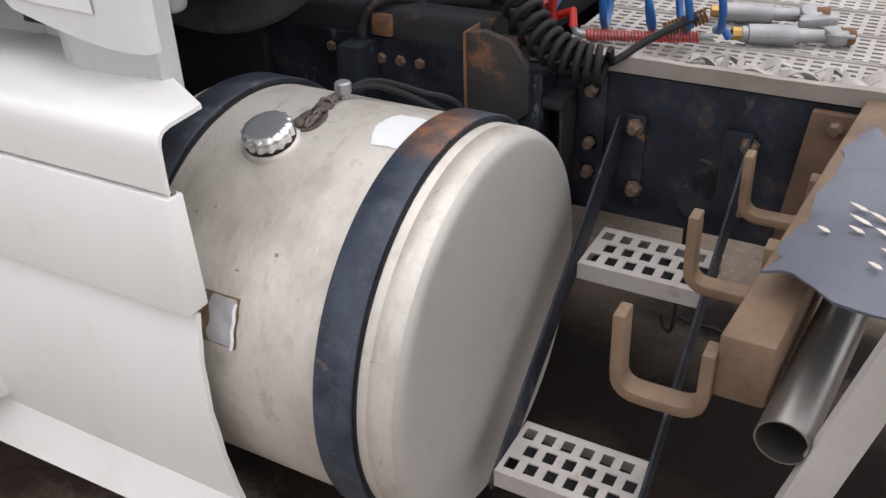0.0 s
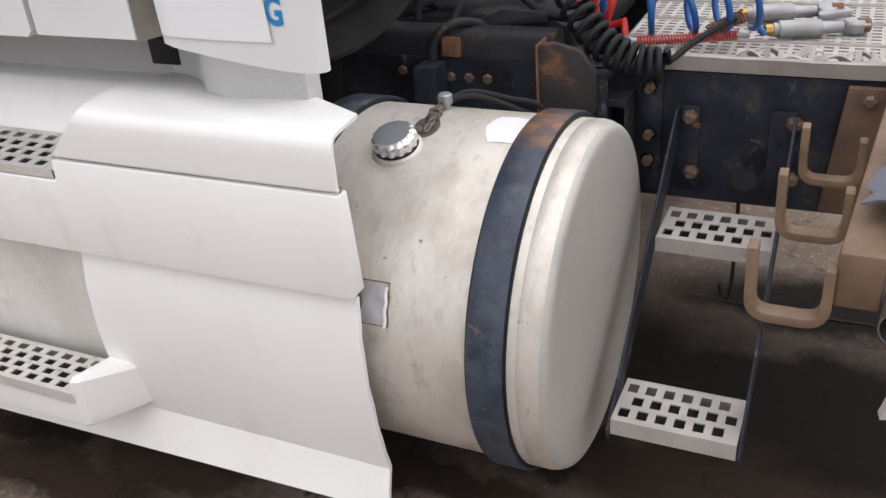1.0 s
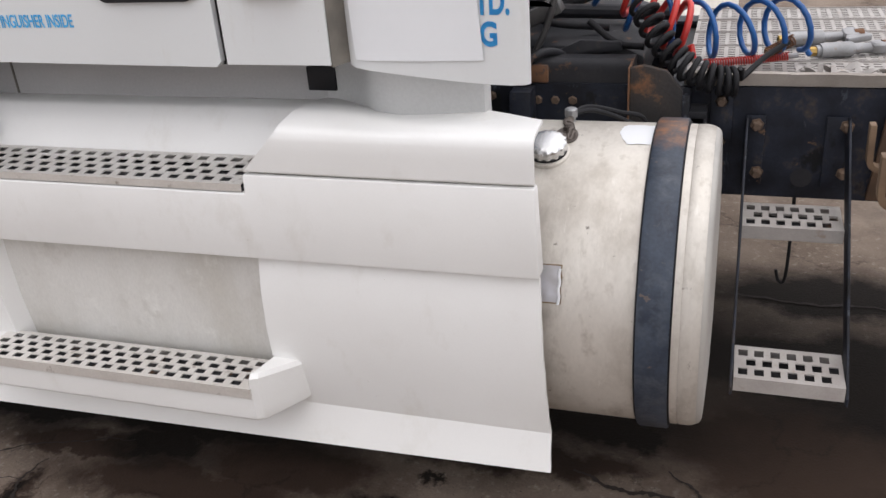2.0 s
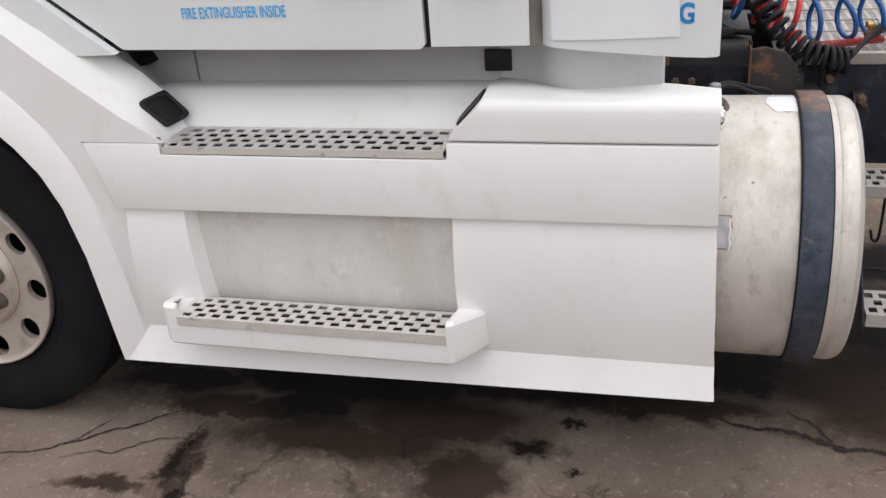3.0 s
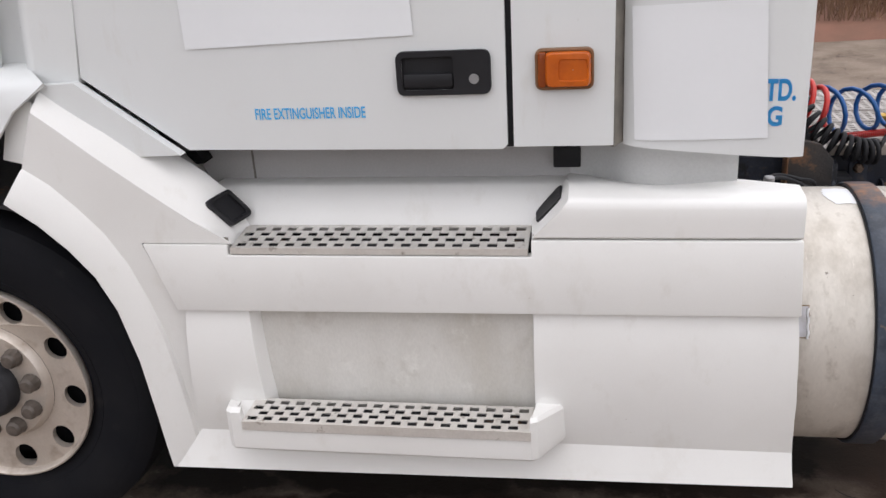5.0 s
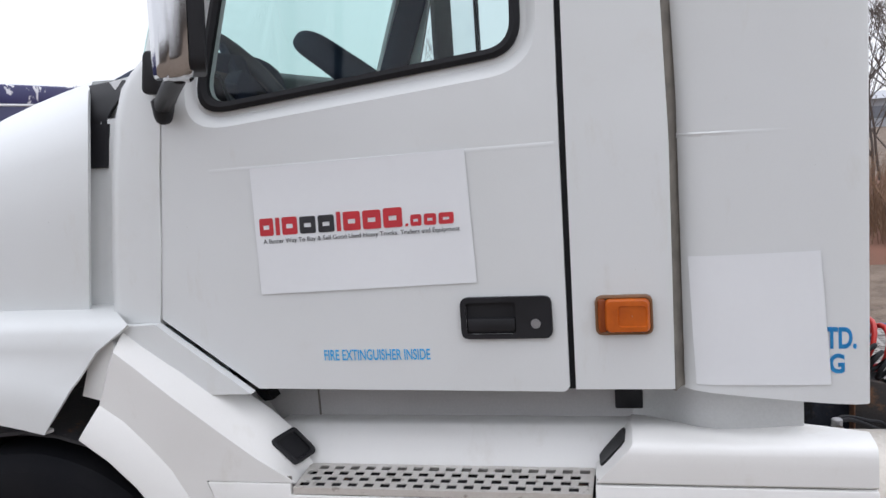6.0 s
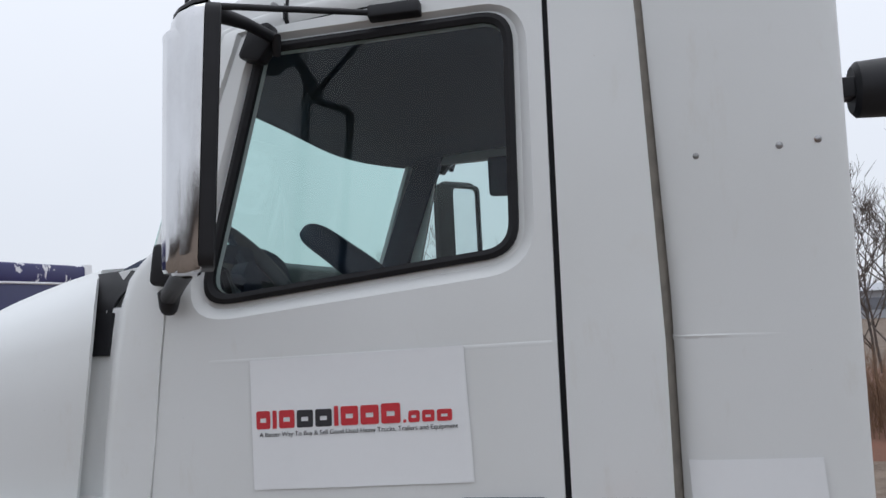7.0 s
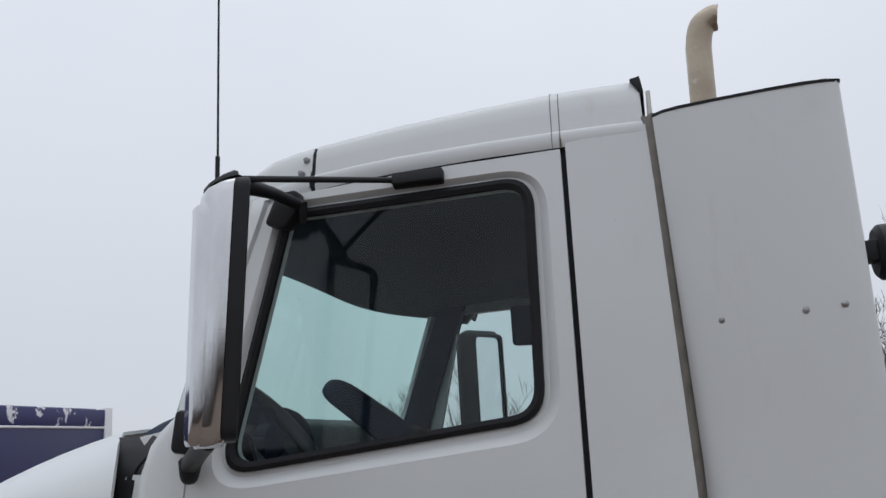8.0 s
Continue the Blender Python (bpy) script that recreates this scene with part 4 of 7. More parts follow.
# rubber gap between the cab and the extender
bm = bmesh.new()
rows = []
for z in (1.2, 1.5, BELT, 2.2, 2.6, 2.80, 2.835, 2.85):
    r = 0.010 if z < 2.84 else 0.03
    d = lean(z)
    rows.append([(1.005 + d, cab_y(z) + 0.012, z), (1.0145 + d, cab_y(z) + 0.002, z), (1.022 + d, 0.5 * (cab_y(z) + flare(1.04)) + r - 0.006, z), (1.034 + d, flare(1.036) + 0.004, z), (1.045 + d, flare(1.04) + 0.012, z)])
sheet(bm, rows)
part("extender_seal", bm, SEAM, truck, "grey-brown rubber gap seal", smooth=60, solid=0.01)
# far extender
bm = bmesh.new()
sheet(bm, [[(x, 2 * MID - flare(x), z) for x in (1.037, 1.1, 1.25, 1.37, 1.45)] for z in (1.196, 2.0, 2.84)])
part("cab_extender", bm, WHITE, truck, "white cab side extender panel", solid=0.02)
# inner plate under the extender
bm = bmesh.new()
rows = []
for x, y in ((0.90, 0.30), (0.97, 0.29), (1.02, 0.255), (1.06, 0.205), (1.12, 0.18), (1.22, 0.172), (1.322, 0.165), (1.325, 0.20)):
    rows.append([(x, y, z) for z in (1.03, 1.12, 1.24)])
sheet(bm, rows)
part("lower_corner_panel", bm, CORNERGREY, truck, "pale grey lower cab corner with the extender's shade in its colour", smooth=50, solid=0.01, offset=0)
bm = bmesh.new()
box(bm, -0.45, 0.93, 0.300, 0.33, 1.0, 1.215)
part("cab_sill", bm, SILL, truck, "grey recessed cab sill")
# solid black block in place of the shade inside the gap
bm = bmesh.new()
box(bm, 0.872, 0.967, 0.262, 0.284, 1.028, 1.060)
part("sill_shade_block", bm, RUBBER, truck, "black block for the shaded opening behind the fairing")
bm = bmesh.new()
box(bm, 0.853, 0.928, 0.286, 0.305, 1.090, 1.149)
part("sill_vent", bm, BLACK, truck, "black square sill vent", bevel=0.004)
bm = bmesh.new()
box(bm, -0.025, -0.020, 0.297, 0.302, 1.04, 1.2)
part("sill_seam", bm, SEAM, truck)
# black wedge that stands for the shade in the recess under the door
bm = bmesh.new()
prism(bm, [(-0.35, 1.195), (-0.180, 1.195), (-0.145, 1.130), (-0.240, 1.120)], "y", 0.235, 0.298)
part("sill_shade_block", bm, RUBBER, truck, "black block for the shaded recess behind the fender")
# work lamp behind the extender
bm = bmesh.new()
lathe(bm, [(0, 0), (0, 0.058), (0.012, 0.070), (0.10, 0.074), (0.125, 0.066), (0.13, 0.05), (0.13, 0)], (1.505, 0.20, 2.425), "x", 20)
lamp = part("work_lamp", bm, BLACK, truck, "black rear work lamp", smooth=40)
bm = bmesh.new()
box(bm, 1.462, 1.52, 0.15, 0.22, 2.40, 2.45)
part("lamp_bracket", bm, BLACK, lamp, bevel=0.004)
# exhaust stack
bm = bmesh.new()
path = spline([(1.184, 0.80, 2.3), (1.187, 0.80, 2.9), (1.194, 0.80, 3.22), (1.199, 0.80, 3.31), (1.216, 0.80, 3.368), (1.252, 0.80, 3.392), (1.268, 0.80, 3.392)], 6)
tube(bm, path, 0.0435, 20, False)
part("exhaust_pipe", bm, STACK, truck, "tan heat-stained exhaust pipe with curved tip", solid=0.003)

# -- hood and front fender --
def hood_half(x):
    """Half a section of the hood: (y, z) from the fender up to the middle."""
    s = (x + 0.62) / -1.6
    d = 0.20 * (-0.62 - x) + 0.14 * (-0.62 - x) ** 2
    g = 0.10 * s * s
    return [(0.15 + g, 1.38), (0.135 + g, 1.44), (0.125 + g, 1.55), (0.126 + g, 1.75 - 0.75 * d), (0.138 + g, 1.90 - 0.9 * d), (0.178 + g, 1.995 - 0.97 * d),
            (0.33 + g, 2.068 - d), (0.52 + g, 2.112 - d), (0.85, 2.135 - d), (MID, 2.142 - d)]


bm = bmesh.new()
rows = []
for k in range(14):
    s = k / 13
    row = []
    for y, z in hood_half(-0.62 - 1.6 * s):
        edge = -0.654 + (z - 1.424) * 0.1325 - 0.67 * (min(y, 0.5) - 0.15)
        row.append((edge * (1 - s) - 2.22 * s, y, z))
    rows.append(row + [(x, 2 * MID - y, z) for x, y, z in row[-2::-1]])
sheet(bm, rows)
part("hood", bm, WHITE, truck, "white sloping engine hood", smooth=50, solid=0.012)


def front_fender(mirrored):
    bm = bmesh.new()
    prof = [(0.19, 1.450, -0.600), (0.125, 1.440, -0.560), (0.07, 1.428, -0.505), (0.035, 1.412, -0.465), (0.022, 1.39, -0.490), (0.016, 1.34, -0.560), (0.012, 1.262, -0.625),
            (-0.004, 1.235, -0.645), (-0.012, 1.16, -0.700), (-0.012, 1.105, -0.742), (0.03, 1.10, -0.742)]
    rows = []
    for k in range(16):
        s = k / 15
        row = []
        for y, z, xe in prof:
            x = xe * (1 - s) - 1.75 * s
            lift = 0.05 * math.sin(math.pi * min(1, s * 1.4)) if z < 1.3 else 0.02 * s
            row.append((x, y if not mirrored else 2 * MID - y, z + lift - 0.05 * s * s))
        rows.append(row)
    sheet(bm, rows)
    return part("front_fender", bm, WHITE, truck, "white front fender with flared arch", smooth=50, solid=0.010)


front_fender(False)
front_fender(True)
# dark gap, vent and seal between hood and cowl
bm = bmesh.new()
box(bm, -0.70, -0.52, 0.32, 2 * MID - 0.32, 1.25, 1.95)
part("engine_bay", bm, DARK, truck, "dark engine bay")


def along(table, z):
    for (a, p), (b, q) in zip(table, table[1:]):
        if z <= b:
            return p + (q - p) * max(0.0, z - a) / (b - a)
    return table[-1][1]


HOOD_Y = ((1.38, 0.15), (1.44, 0.135), (1.55, 0.125), (1.75, 0.135), (1.90, 0.165), (1.995, 0.22), (2.068, 0.33), (2.112, 0.45))
COWL_X = ((1.395, -0.562), (1.60, -0.542), (1.83, -0.512), (1.99, -0.485), (2.06, -0.462), (2.10, -0.430), (2.135, -0.39))


def gap_at(z, s, out=0.0):
    """A place in the gap between the hood's edge (s = 0) and the cowl (s = 1)."""
    y = along(HOOD_Y, z)
    l = Vector((-0.654 + (z - 1.424) * 0.1325 - 0.67 * (y - 0.15) - 0.03, y + 0.022, z))
    r = Vector((along(COWL_X, z) + 0.006, cab_y(z) + 0.045, z))
    return l.lerp(r, s) + Vector((0, 0.025 * math.sin(math.pi * s) - out, 0))


bm = bmesh.new()
sheet(bm, [[gap_at(z, s) for s in (0, 0.25, 0.5, 0.75, 1)] for z in (1.39, 1.5, 1.6, 1.7, 1.8, 1.9, 1.95, 1.985)])
part("cowl_return", bm, WHITE, truck, "white inner return of the cowl", smooth=50, solid=0.006, offset=1)
bm = bmesh.new()
sheet(bm, [[gap_at(z, s * e, 0.004) for s in (0.1, 0.4, 0.7, 1.0)] for z, e in ((1.965, 0.50), (1.99, 0.54), (2.01, 0.62), (2.03, 0.78), (2.045, 0.96), (2.06, 1.04), (2.075, 1.0), (2.09, 0.84), (2.10, 0.66))])
part("hood_seal", bm, RUBBER, truck, "black rubber hood seal", smooth=50, solid=0.008, offset=0)
bm = bmesh.new()
sheet(bm, [[gap_at(z, s, 0.014) for s in (0.12, 0.3, 0.5, 0.60)] for z in (1.848, 1.89, 1.93, 1.972)])
part("hood_vent", bm, BLACK, truck, "black hood side vent", smooth=50, solid=0.012, offset=0)
bm = bmesh.new()
prism(bm, [(-0.61, 1.90), (-0.596, 1.99), (-0.562, 2.017), (-0.536, 2.055), (-0.562, 2.094), (-0.50, 2.104), (-0.36, 2.125), (-0.36, 1.90)], "y", 0.236, 0.243)
part("scuttle_corner", bm, WHITE, truck, "white scuttle corner behind the hood", bevel=0.002)
bm = bmesh.new()
sheet(bm, [[(-0.62, 0.62, 2.06), (-0.60, 0.75, 2.10), (-0.70, MID, 2.12), (-0.60, 2 * MID - 0.55, 2.10)], [(-0.50, 0.62, 2.10), (-0.50, 0.75, 2.115), (-0.68, MID, 2.12), (-0.50, 2 * MID - 0.55, 2.12)]])
part("scuttle", bm, WHITE, truck, "white scuttle under the windscreen", solid=0.012)
# dark liner in the wheel arch
bm = bmesh.new()
sheet(bm, [[(-0.845 + 0.62 * math.cos(a), y, 0.50 + 0.60 * math.sin(a)) for y in (0.03, 0.55)] for a in [math.pi * (-0.05 + 1.1 * i / 20) for i in range(21)]])
part("arch_liner", bm, DARK, truck, "black wheel arch liner", solid=0.01)
bm = bmesh.new()
box(bm, -1.4, -0.2, 0.55, 0.58, 0.3, 1.3)
part("inner_arch", bm, DARK, truck, "dark inner wheel arch")

# -- rear part of the wheel arch fender with the step pocket --
FLARE = [(-0.190, 0.330), (-0.196, 0.42), (-0.210, 0.539), (-0.232, 0.68), (-0.262, 0.793), (-0.305, 0.91), (-0.360, 1.004), (-0.425, 1.078), (-0.490, 1.142), (-0.560, 1.190)]
ARCH = [(-0.264, 0.277), (-0.274, 0.36), (-0.284, 0.46), (-0.303, 0.63), (-0.339, 0.79), (-0.384, 0.89), (-0.446, 0.97), (-0.522, 1.043), (-0.571, 1.078), (-0.607, 1.104)]
RIDGE = [(0.004, 0.976), (-0.0376, 1.0016), (-0.074, 1.024), (-0.10, 1.040), (-0.14, 1.0688), (-0.20, 1.112), (-0.336, 1.214), (-0.440, 1.298), (-0.497, 1.342)]
bm = bmesh.new()
side = FLARE + RIDGE[::-1] + [(0.004, 0.9745), (-0.256, 0.9745), (-0.181, 0.782), (-0.160, 0.776), (-0.182, 0.33)]
face_with_holes(bm, side, [], lambda x, z: (x, 0.0 if z > 0.78 else 0.006, z))
sheet(bm, [[(x, 0.0 if z > 0.78 else 0.006, z) for x, z in FLARE], [(0.93 * x + 0.07 * u, -0.008, 0.93 * z + 0.07 * w) for (x, z), (u, w) in zip(FLARE, ARCH)],
           [(0.1 * x + 0.9 * u, -0.046, 0.1 * z + 0.9 * w) for (x, z), (u, w) in zip(FLARE, ARCH)], [(u, -0.046, w) for u, w in ARCH], [(u - 0.004, -0.036, w - 0.002) for u, w in ARCH], [(u + 0.004, 0.06, w) for u, w in ARCH]])
RISE = ((0.0, 0.0), (0.010, 0.013), (0.045, 0.048), (0.09, 0.074), (0.14, 0.088), (0.22, 0.060), (0.30, 0.020))
sheet(bm, [[(x, y, z + h * (1 if x > -0.4 else 0.75)) for x, z in RIDGE[5:]] for y, h in RISE])
# end of the fender, falling to the step
rows = []
for y, h in RISE:
    e = min(1, y / 0.045)
    over = max(0.0, min(y, 0.14) - 0.045)
    back = max(0.0, y - 0.14)
    bx = -0.10 + 0.64 * min(y, 0.045) + 0.33 * over - 0.5 * back
    cx = 0.004 - 0.2 * min(y, 0.085) + 0.5 * max(0.0, min(y, 0.14) - 0.085) - 0.9 * back
    bz = 1.036 + 0.033 * e + 0.06 * over - 0.55 * back
    top, low = Vector((bx, y, bz)), Vector((cx, y, 0.976 - 0.022 * e))
    rows.append([(-0.20, y, 1.112 + h), (0.4 * -0.20 + 0.6 * bx, y, 0.4 * (1.112 + h) + 0.6 * bz + 0.008 * e), top, top.lerp(low, 0.25), top.lerp(low, 0.6), low])
sheet(bm, rows)
# folded end behind the wheel arch of the hood
sheet(bm, [[(-0.497, 0.0, 1.342), (-0.520, 0.0, 1.290), (-0.560, 0.0, 1.190)], [(-0.520, 0.045, 1.362), (-0.546, 0.045, 1.300), (-0.588, 0.045, 1.190)],
           [(-0.600, 0.055, 1.372), (-0.616, 0.055, 1.300), (-0.650, 0.055, 1.200)]])
sheet(bm, [[(-0.560, 0.0, 1.190), (-0.588, 0.045, 1.190)], [(-0.607, -0.046, 1.104), (-0.615, 0.04, 1.100)]])
bmesh.ops.remove_doubles(bm, verts=bm.verts, dist=0.001)
fender = part("rear_arch_fender", bm, SKIRT, truck, "white plastic fender behind the front wheel", smooth=32, solid=0.006)


def pocket(corners, label):
    """A dark moulded pocket with a raised rim, from four corners in order."""
    c = [Vector(p) for p in corners]
    mid = sum(c, Vector()) / 4
    nrm = (c[1] - c[0]).cross(c[3] - c[0]).normalized()
    if nrm.z < 0:
        nrm = -nrm
    u = (c[1] - c[0]).normalized()
    v = nrm.cross(u)
    flat = [((p - mid).dot(u), (p - mid).dot(v)) for p in c]
    if sum(flat[i][0] * flat[(i + 1) % 4][1] - flat[(i + 1) % 4][0] * flat[i][1] for i in range(4)) < 0:
        flat = flat[::-1]
    a, b = rounded(flat, 0.018), rounded(inset(flat, 0.012), 0.014)

    def place(s, t, h):
        return mid + s * u + t * v + h * nrm
    bm = bmesh.new()
    ring(bm, a, b, place, -0.006, 0.012, 0.003)
    face_with_holes(bm, b, [], lambda s, t: place(s, t, 0.006))
    return part("grab_pocket", bm, BLACK, fender, label, smooth=40)


pocket([(-0.088, 0.040, 1.070), (-0.054, 0.138, 1.079), (0.024, 0.156, 1.010), (-0.028, 0.080, 0.989)], "black moulded grab pocket")

# -- side skirts --
bm = bmesh.new()
prof = [(0.004, 0.9905, 0), (0.000, 0.995, 0.05), (0.000, 1.040, 0.52), (0.001, 1.066, 0.80), (0.005, 1.080, 0.93), (0.014, 1.089, 1.0), (0.030, 1.093, 1.0), (0.097, 1.097, 1.0),
        (0.16, 1.090, 0.95), (0.235, 1.079, 0.92), (0.30, 1.067, 0.90)]
rows = []
for k in range(14):
    s = k / 13
    row = []
    for y, z, f in prof:
        x0 = 0.810 + 0.092 * f
        x = x0 + (1.463 - 1.6 * max(0.0, y - 0.097) - x0) * s
        up = (0.004 * math.exp(-((x - 0.92) / 0.08) ** 2) - 0.014 * math.sin(math.pi * s) ** 2) * min(1, y / 0.1)
        row.append((x, y, z + up))
    rows.append(row)
sheet(bm, rows)
# end face towards the step
sheet(bm, [rows[0][:9], [(0.802 + 0.086 * f, 0.145 + 0.065 * f, 0.985 + 0.095 * f) for f in (0, 0.05, 0.5, 0.78, 0.9, 0.94, 0.97, 1.0, 1.02)]])
bmesh.ops.remove_doubles(bm, verts=bm.verts, dist=0.0008)
fairing = part("upper_fairing", bm, SKIRT, truck, "white plastic fairing beside the step", smooth=38, solid=0.007)
bm = bmesh.new()
lo, hi = [Vector((0.814, 0.158, 1.005)), Vector((0.820, 0.072, 1.006))], [Vector((0.880, 0.186, 1.074)), Vector((0.882, 0.082, 1.067))]
rows = []
for k in range(7):
    f = k / 6
    row = []
    for j in range(5):
        g = 0.5 + (j / 4 - 0.5) * (0.78 if k in (0, 6) else 1.0)
        dip = 0.003 if k not in (0, 6) and j not in (0, 4) else 0.0
        row.append(lo[0].lerp(lo[1], g).lerp(hi[0].lerp(hi[1], g), f) + Vector((dip, 0, -0.4 * dip)))
    rows.append(row)
sheet(bm, rows)
part("grab_pocket", bm, BLACK, fairing, "black moulded grab pocket", smooth=30, solid=0.010, offset=0)
# slanted wall behind the upper step
bm = bmesh.new()
rows = []
for k in range(10):
    s = k / 9
    a, b = -0.10 + 0.905 * s, -0.12 + 1.03 * s
    rows.append([(a, 0.140, 0.955), (a, 0.148, 0.975), (0.5 * (a + b), 0.185, 1.03), (b, 0.212, 1.064), (b, 0.225, 1.070), (b, 0.30, 1.064)])
sheet(bm, rows)
part("step_back_wall", bm, SKIRT, truck, "white slanted wall behind the step", smooth=50, solid=0.006)
# band under the seam
bm = bmesh.new()
BAND = [(-0.252, 0.972), (-0.007, 0.972), (-0.007, 0.9415), (0.8085, 0.9415), (0.8085, 0.9855), (1.464, 0.9855), (1.472, 0.790), (-0.176, 0.780)]
prism(bm, BAND, "y", 0.0, 0.030)
for q in bm.verts:
    if q.co.y < 0.01:
        q.co.y = -0.002 - 0.015 * max(0.0, (0.9855 - q.co.z) / 0.2)
part("side_band", bm, SKIRT, truck, "white plastic side band", bevel=0.004)
bm = bmesh.new()
box(bm, -0.2, -0.01, 0.012, 0.02, 0.96, 0.985)
part("band_seam", bm, SEAM, truck, "grey seam gap")
bm = bmesh.new()
box(bm, 0.812, 1.46, 0.012, 0.02, 0.96, 0.995)
part("band_seam", bm, SEAM, truck, "grey seam gap")


def skirt_y(z):
    pts = ((0.277, -0.044), (0.381, 0.004), (0.42, -0.003), (0.50, -0.014), (0.60, -0.020), (0.70, -0.015), (0.76, -0.004), (0.785, 0.002))
    for (a, p), (b, q) in zip(pts, pts[1:]):
        if z <= b:
            return p + (q - p) * (z - a) / (b - a)
    return pts[-1][1]


ZS = [0.277, 0.290, 0.33, 0.381, 0.40, 0.42, 0.46, 0.50, 0.55, 0.60, 0.65, 0.70, 0.73, 0.76, 0.785]


def skirt_end(z):
    return 1.488 - 0.018 * (z - 0.277) / 0.5 + 0.0007 * math.sin(z * 70) + 0.0006 * math.sin(z * 173)


def skirt_start(z):
    return -0.262 + 0.082 * min(1, max(0, (z - 0.277) / 0.10)) + (0.02 * (z - 0.38) / 0.4 if z > 0.38 else 0)


bm = bmesh.new()
left, right, below = [], [], []
for z in ZS:
    a, b = skirt_start(z), skirt_end(z)
    left.append([(a + (0.016 - a) * k / 8, skirt_y(z), z) for k in range(9)])
    right.append([(0.813 + (b - 0.813) * k / 20, skirt_y(z), z) for k in range(21)])
    if z < 0.46:
        below.append([(0.016 + 0.797 * k / 20, skirt_y(z), z) for k in range(21)])
for rows in (left, right, below):
    sheet(bm, rows)
bmesh.ops.remove_doubles(bm, verts=bm.verts, dist=0.0004)
# the lip rises and draws in towards the rear
for q in bm.verts:
    if q.co.z < 0.381:
        f = (q.co.x + 0.26) / 1.75 * (0.381 - q.co.z) / 0.104
        q.co.z, q.co.y = q.co.z + 0.017 * f, q.co.y + 0.016 * f
lower = part("lower_skirt", bm, SKIRT, truck, "white lower side skirt with ragged rear edge", smooth=25, solid=0.010)
bm = bmesh.new()
zs = [0.40, 0.45, 0.5, 0.6, 0.7, 0.79]
# frame of the bay: cheeks to left and right, and the grimy back
sheet(bm, [[(0.015, skirt_y(z) - 0.001, z) for z in zs], [(0.026 + 0.06 * (0.79 - z), skirt_y(z) - 0.001, z) for z in zs], [(0.044 + 0.075 * (0.79 - z), 0.036, z) for z in zs]])
part("bay_cheek", bm, SKIRT, lower, smooth=25, solid=0.004)
bm = bmesh.new()
sheet(bm, [[(0.8135, skirt_y(z) + 0.001, z) for z in zs], [(0.809, 0.036, z) for z in zs]])
part("bay_cheek", bm, SKIRT, lower, smooth=25, solid=0.003)
bm = bmesh.new()
sheet(bm, [[(0.03 + 0.785 * k / 12, 0.036 - 0.010 * math.sin(math.pi * (z - 0.4) / 0.4), z) for k in range(13)] for z in zs])
part("bay_panel", bm, GRIME, lower, "grimy scuffed bay panel over the lower step", smooth=60)

# lower step housing
bm = bmesh.new()
top = [(-0.072, 0.02), (-0.068, -0.006), (-0.030, -0.112), (-0.018, -0.120), (0.006, -0.120), (0.012, -0.120), (0.800, -0.120), (0.806, -0.120), (0.82, -0.112), (0.880, -0.018), (0.893, 0.02)]
rows = []
for z, d, low in ((0.508, 0.010, 0), (0.500, 0.0, 0), (0.44, -0.001, 0), (0.414, 0.0, 0.0), (0.409, 0.004, 0.0)):
    rows.append([(x, y + d, z - (0.055 if low and y > -0.05 else 0.0)) for x, y in top])
# cut down behind the front so that the tread lies in it
inner = [(-0.072, 0.02), (-0.040, 0.0), (-0.006, -0.098), (0.0, -0.106), (0.006, -0.106), (0.012, -0.106), (0.800, -0.106), (0.806, -0.106), (0.809, -0.10), (0.815, 0.0), (0.893, 0.02)]
rows.insert(0, [(x, y, (0.512 if x > 0.4 else 0.485) if abs(y) < 0.05 else (0.528 if x < 0.009 or x > 0.803 else 0.470)) for x, y in inner])
rows[1] = [(x, y, (0.512 if x > 0.4 else 0.485) if y > -0.05 else (0.528 if x < 0.009 or x > 0.803 else 0.474)) for x, y, z in rows[1]]
rows[2] = [(x, y, (0.506 if x > 0.4 else 0.480) if y > -0.05 else (0.522 if x < 0.009 or x > 0.803 else 0.468)) for x, y, z in rows[2]]
sheet(bm, rows)
sheet(bm, [rows[-1], [(x, 0.03, 0.400) for x, y in top]])
box(bm, -0.038, 0.0115, -0.10, 0.0, 0.42, 0.497)
housing = part("step_housing", bm, SKIRT, truck, "white moulded lower step housing", smooth=22, solid=0.005)


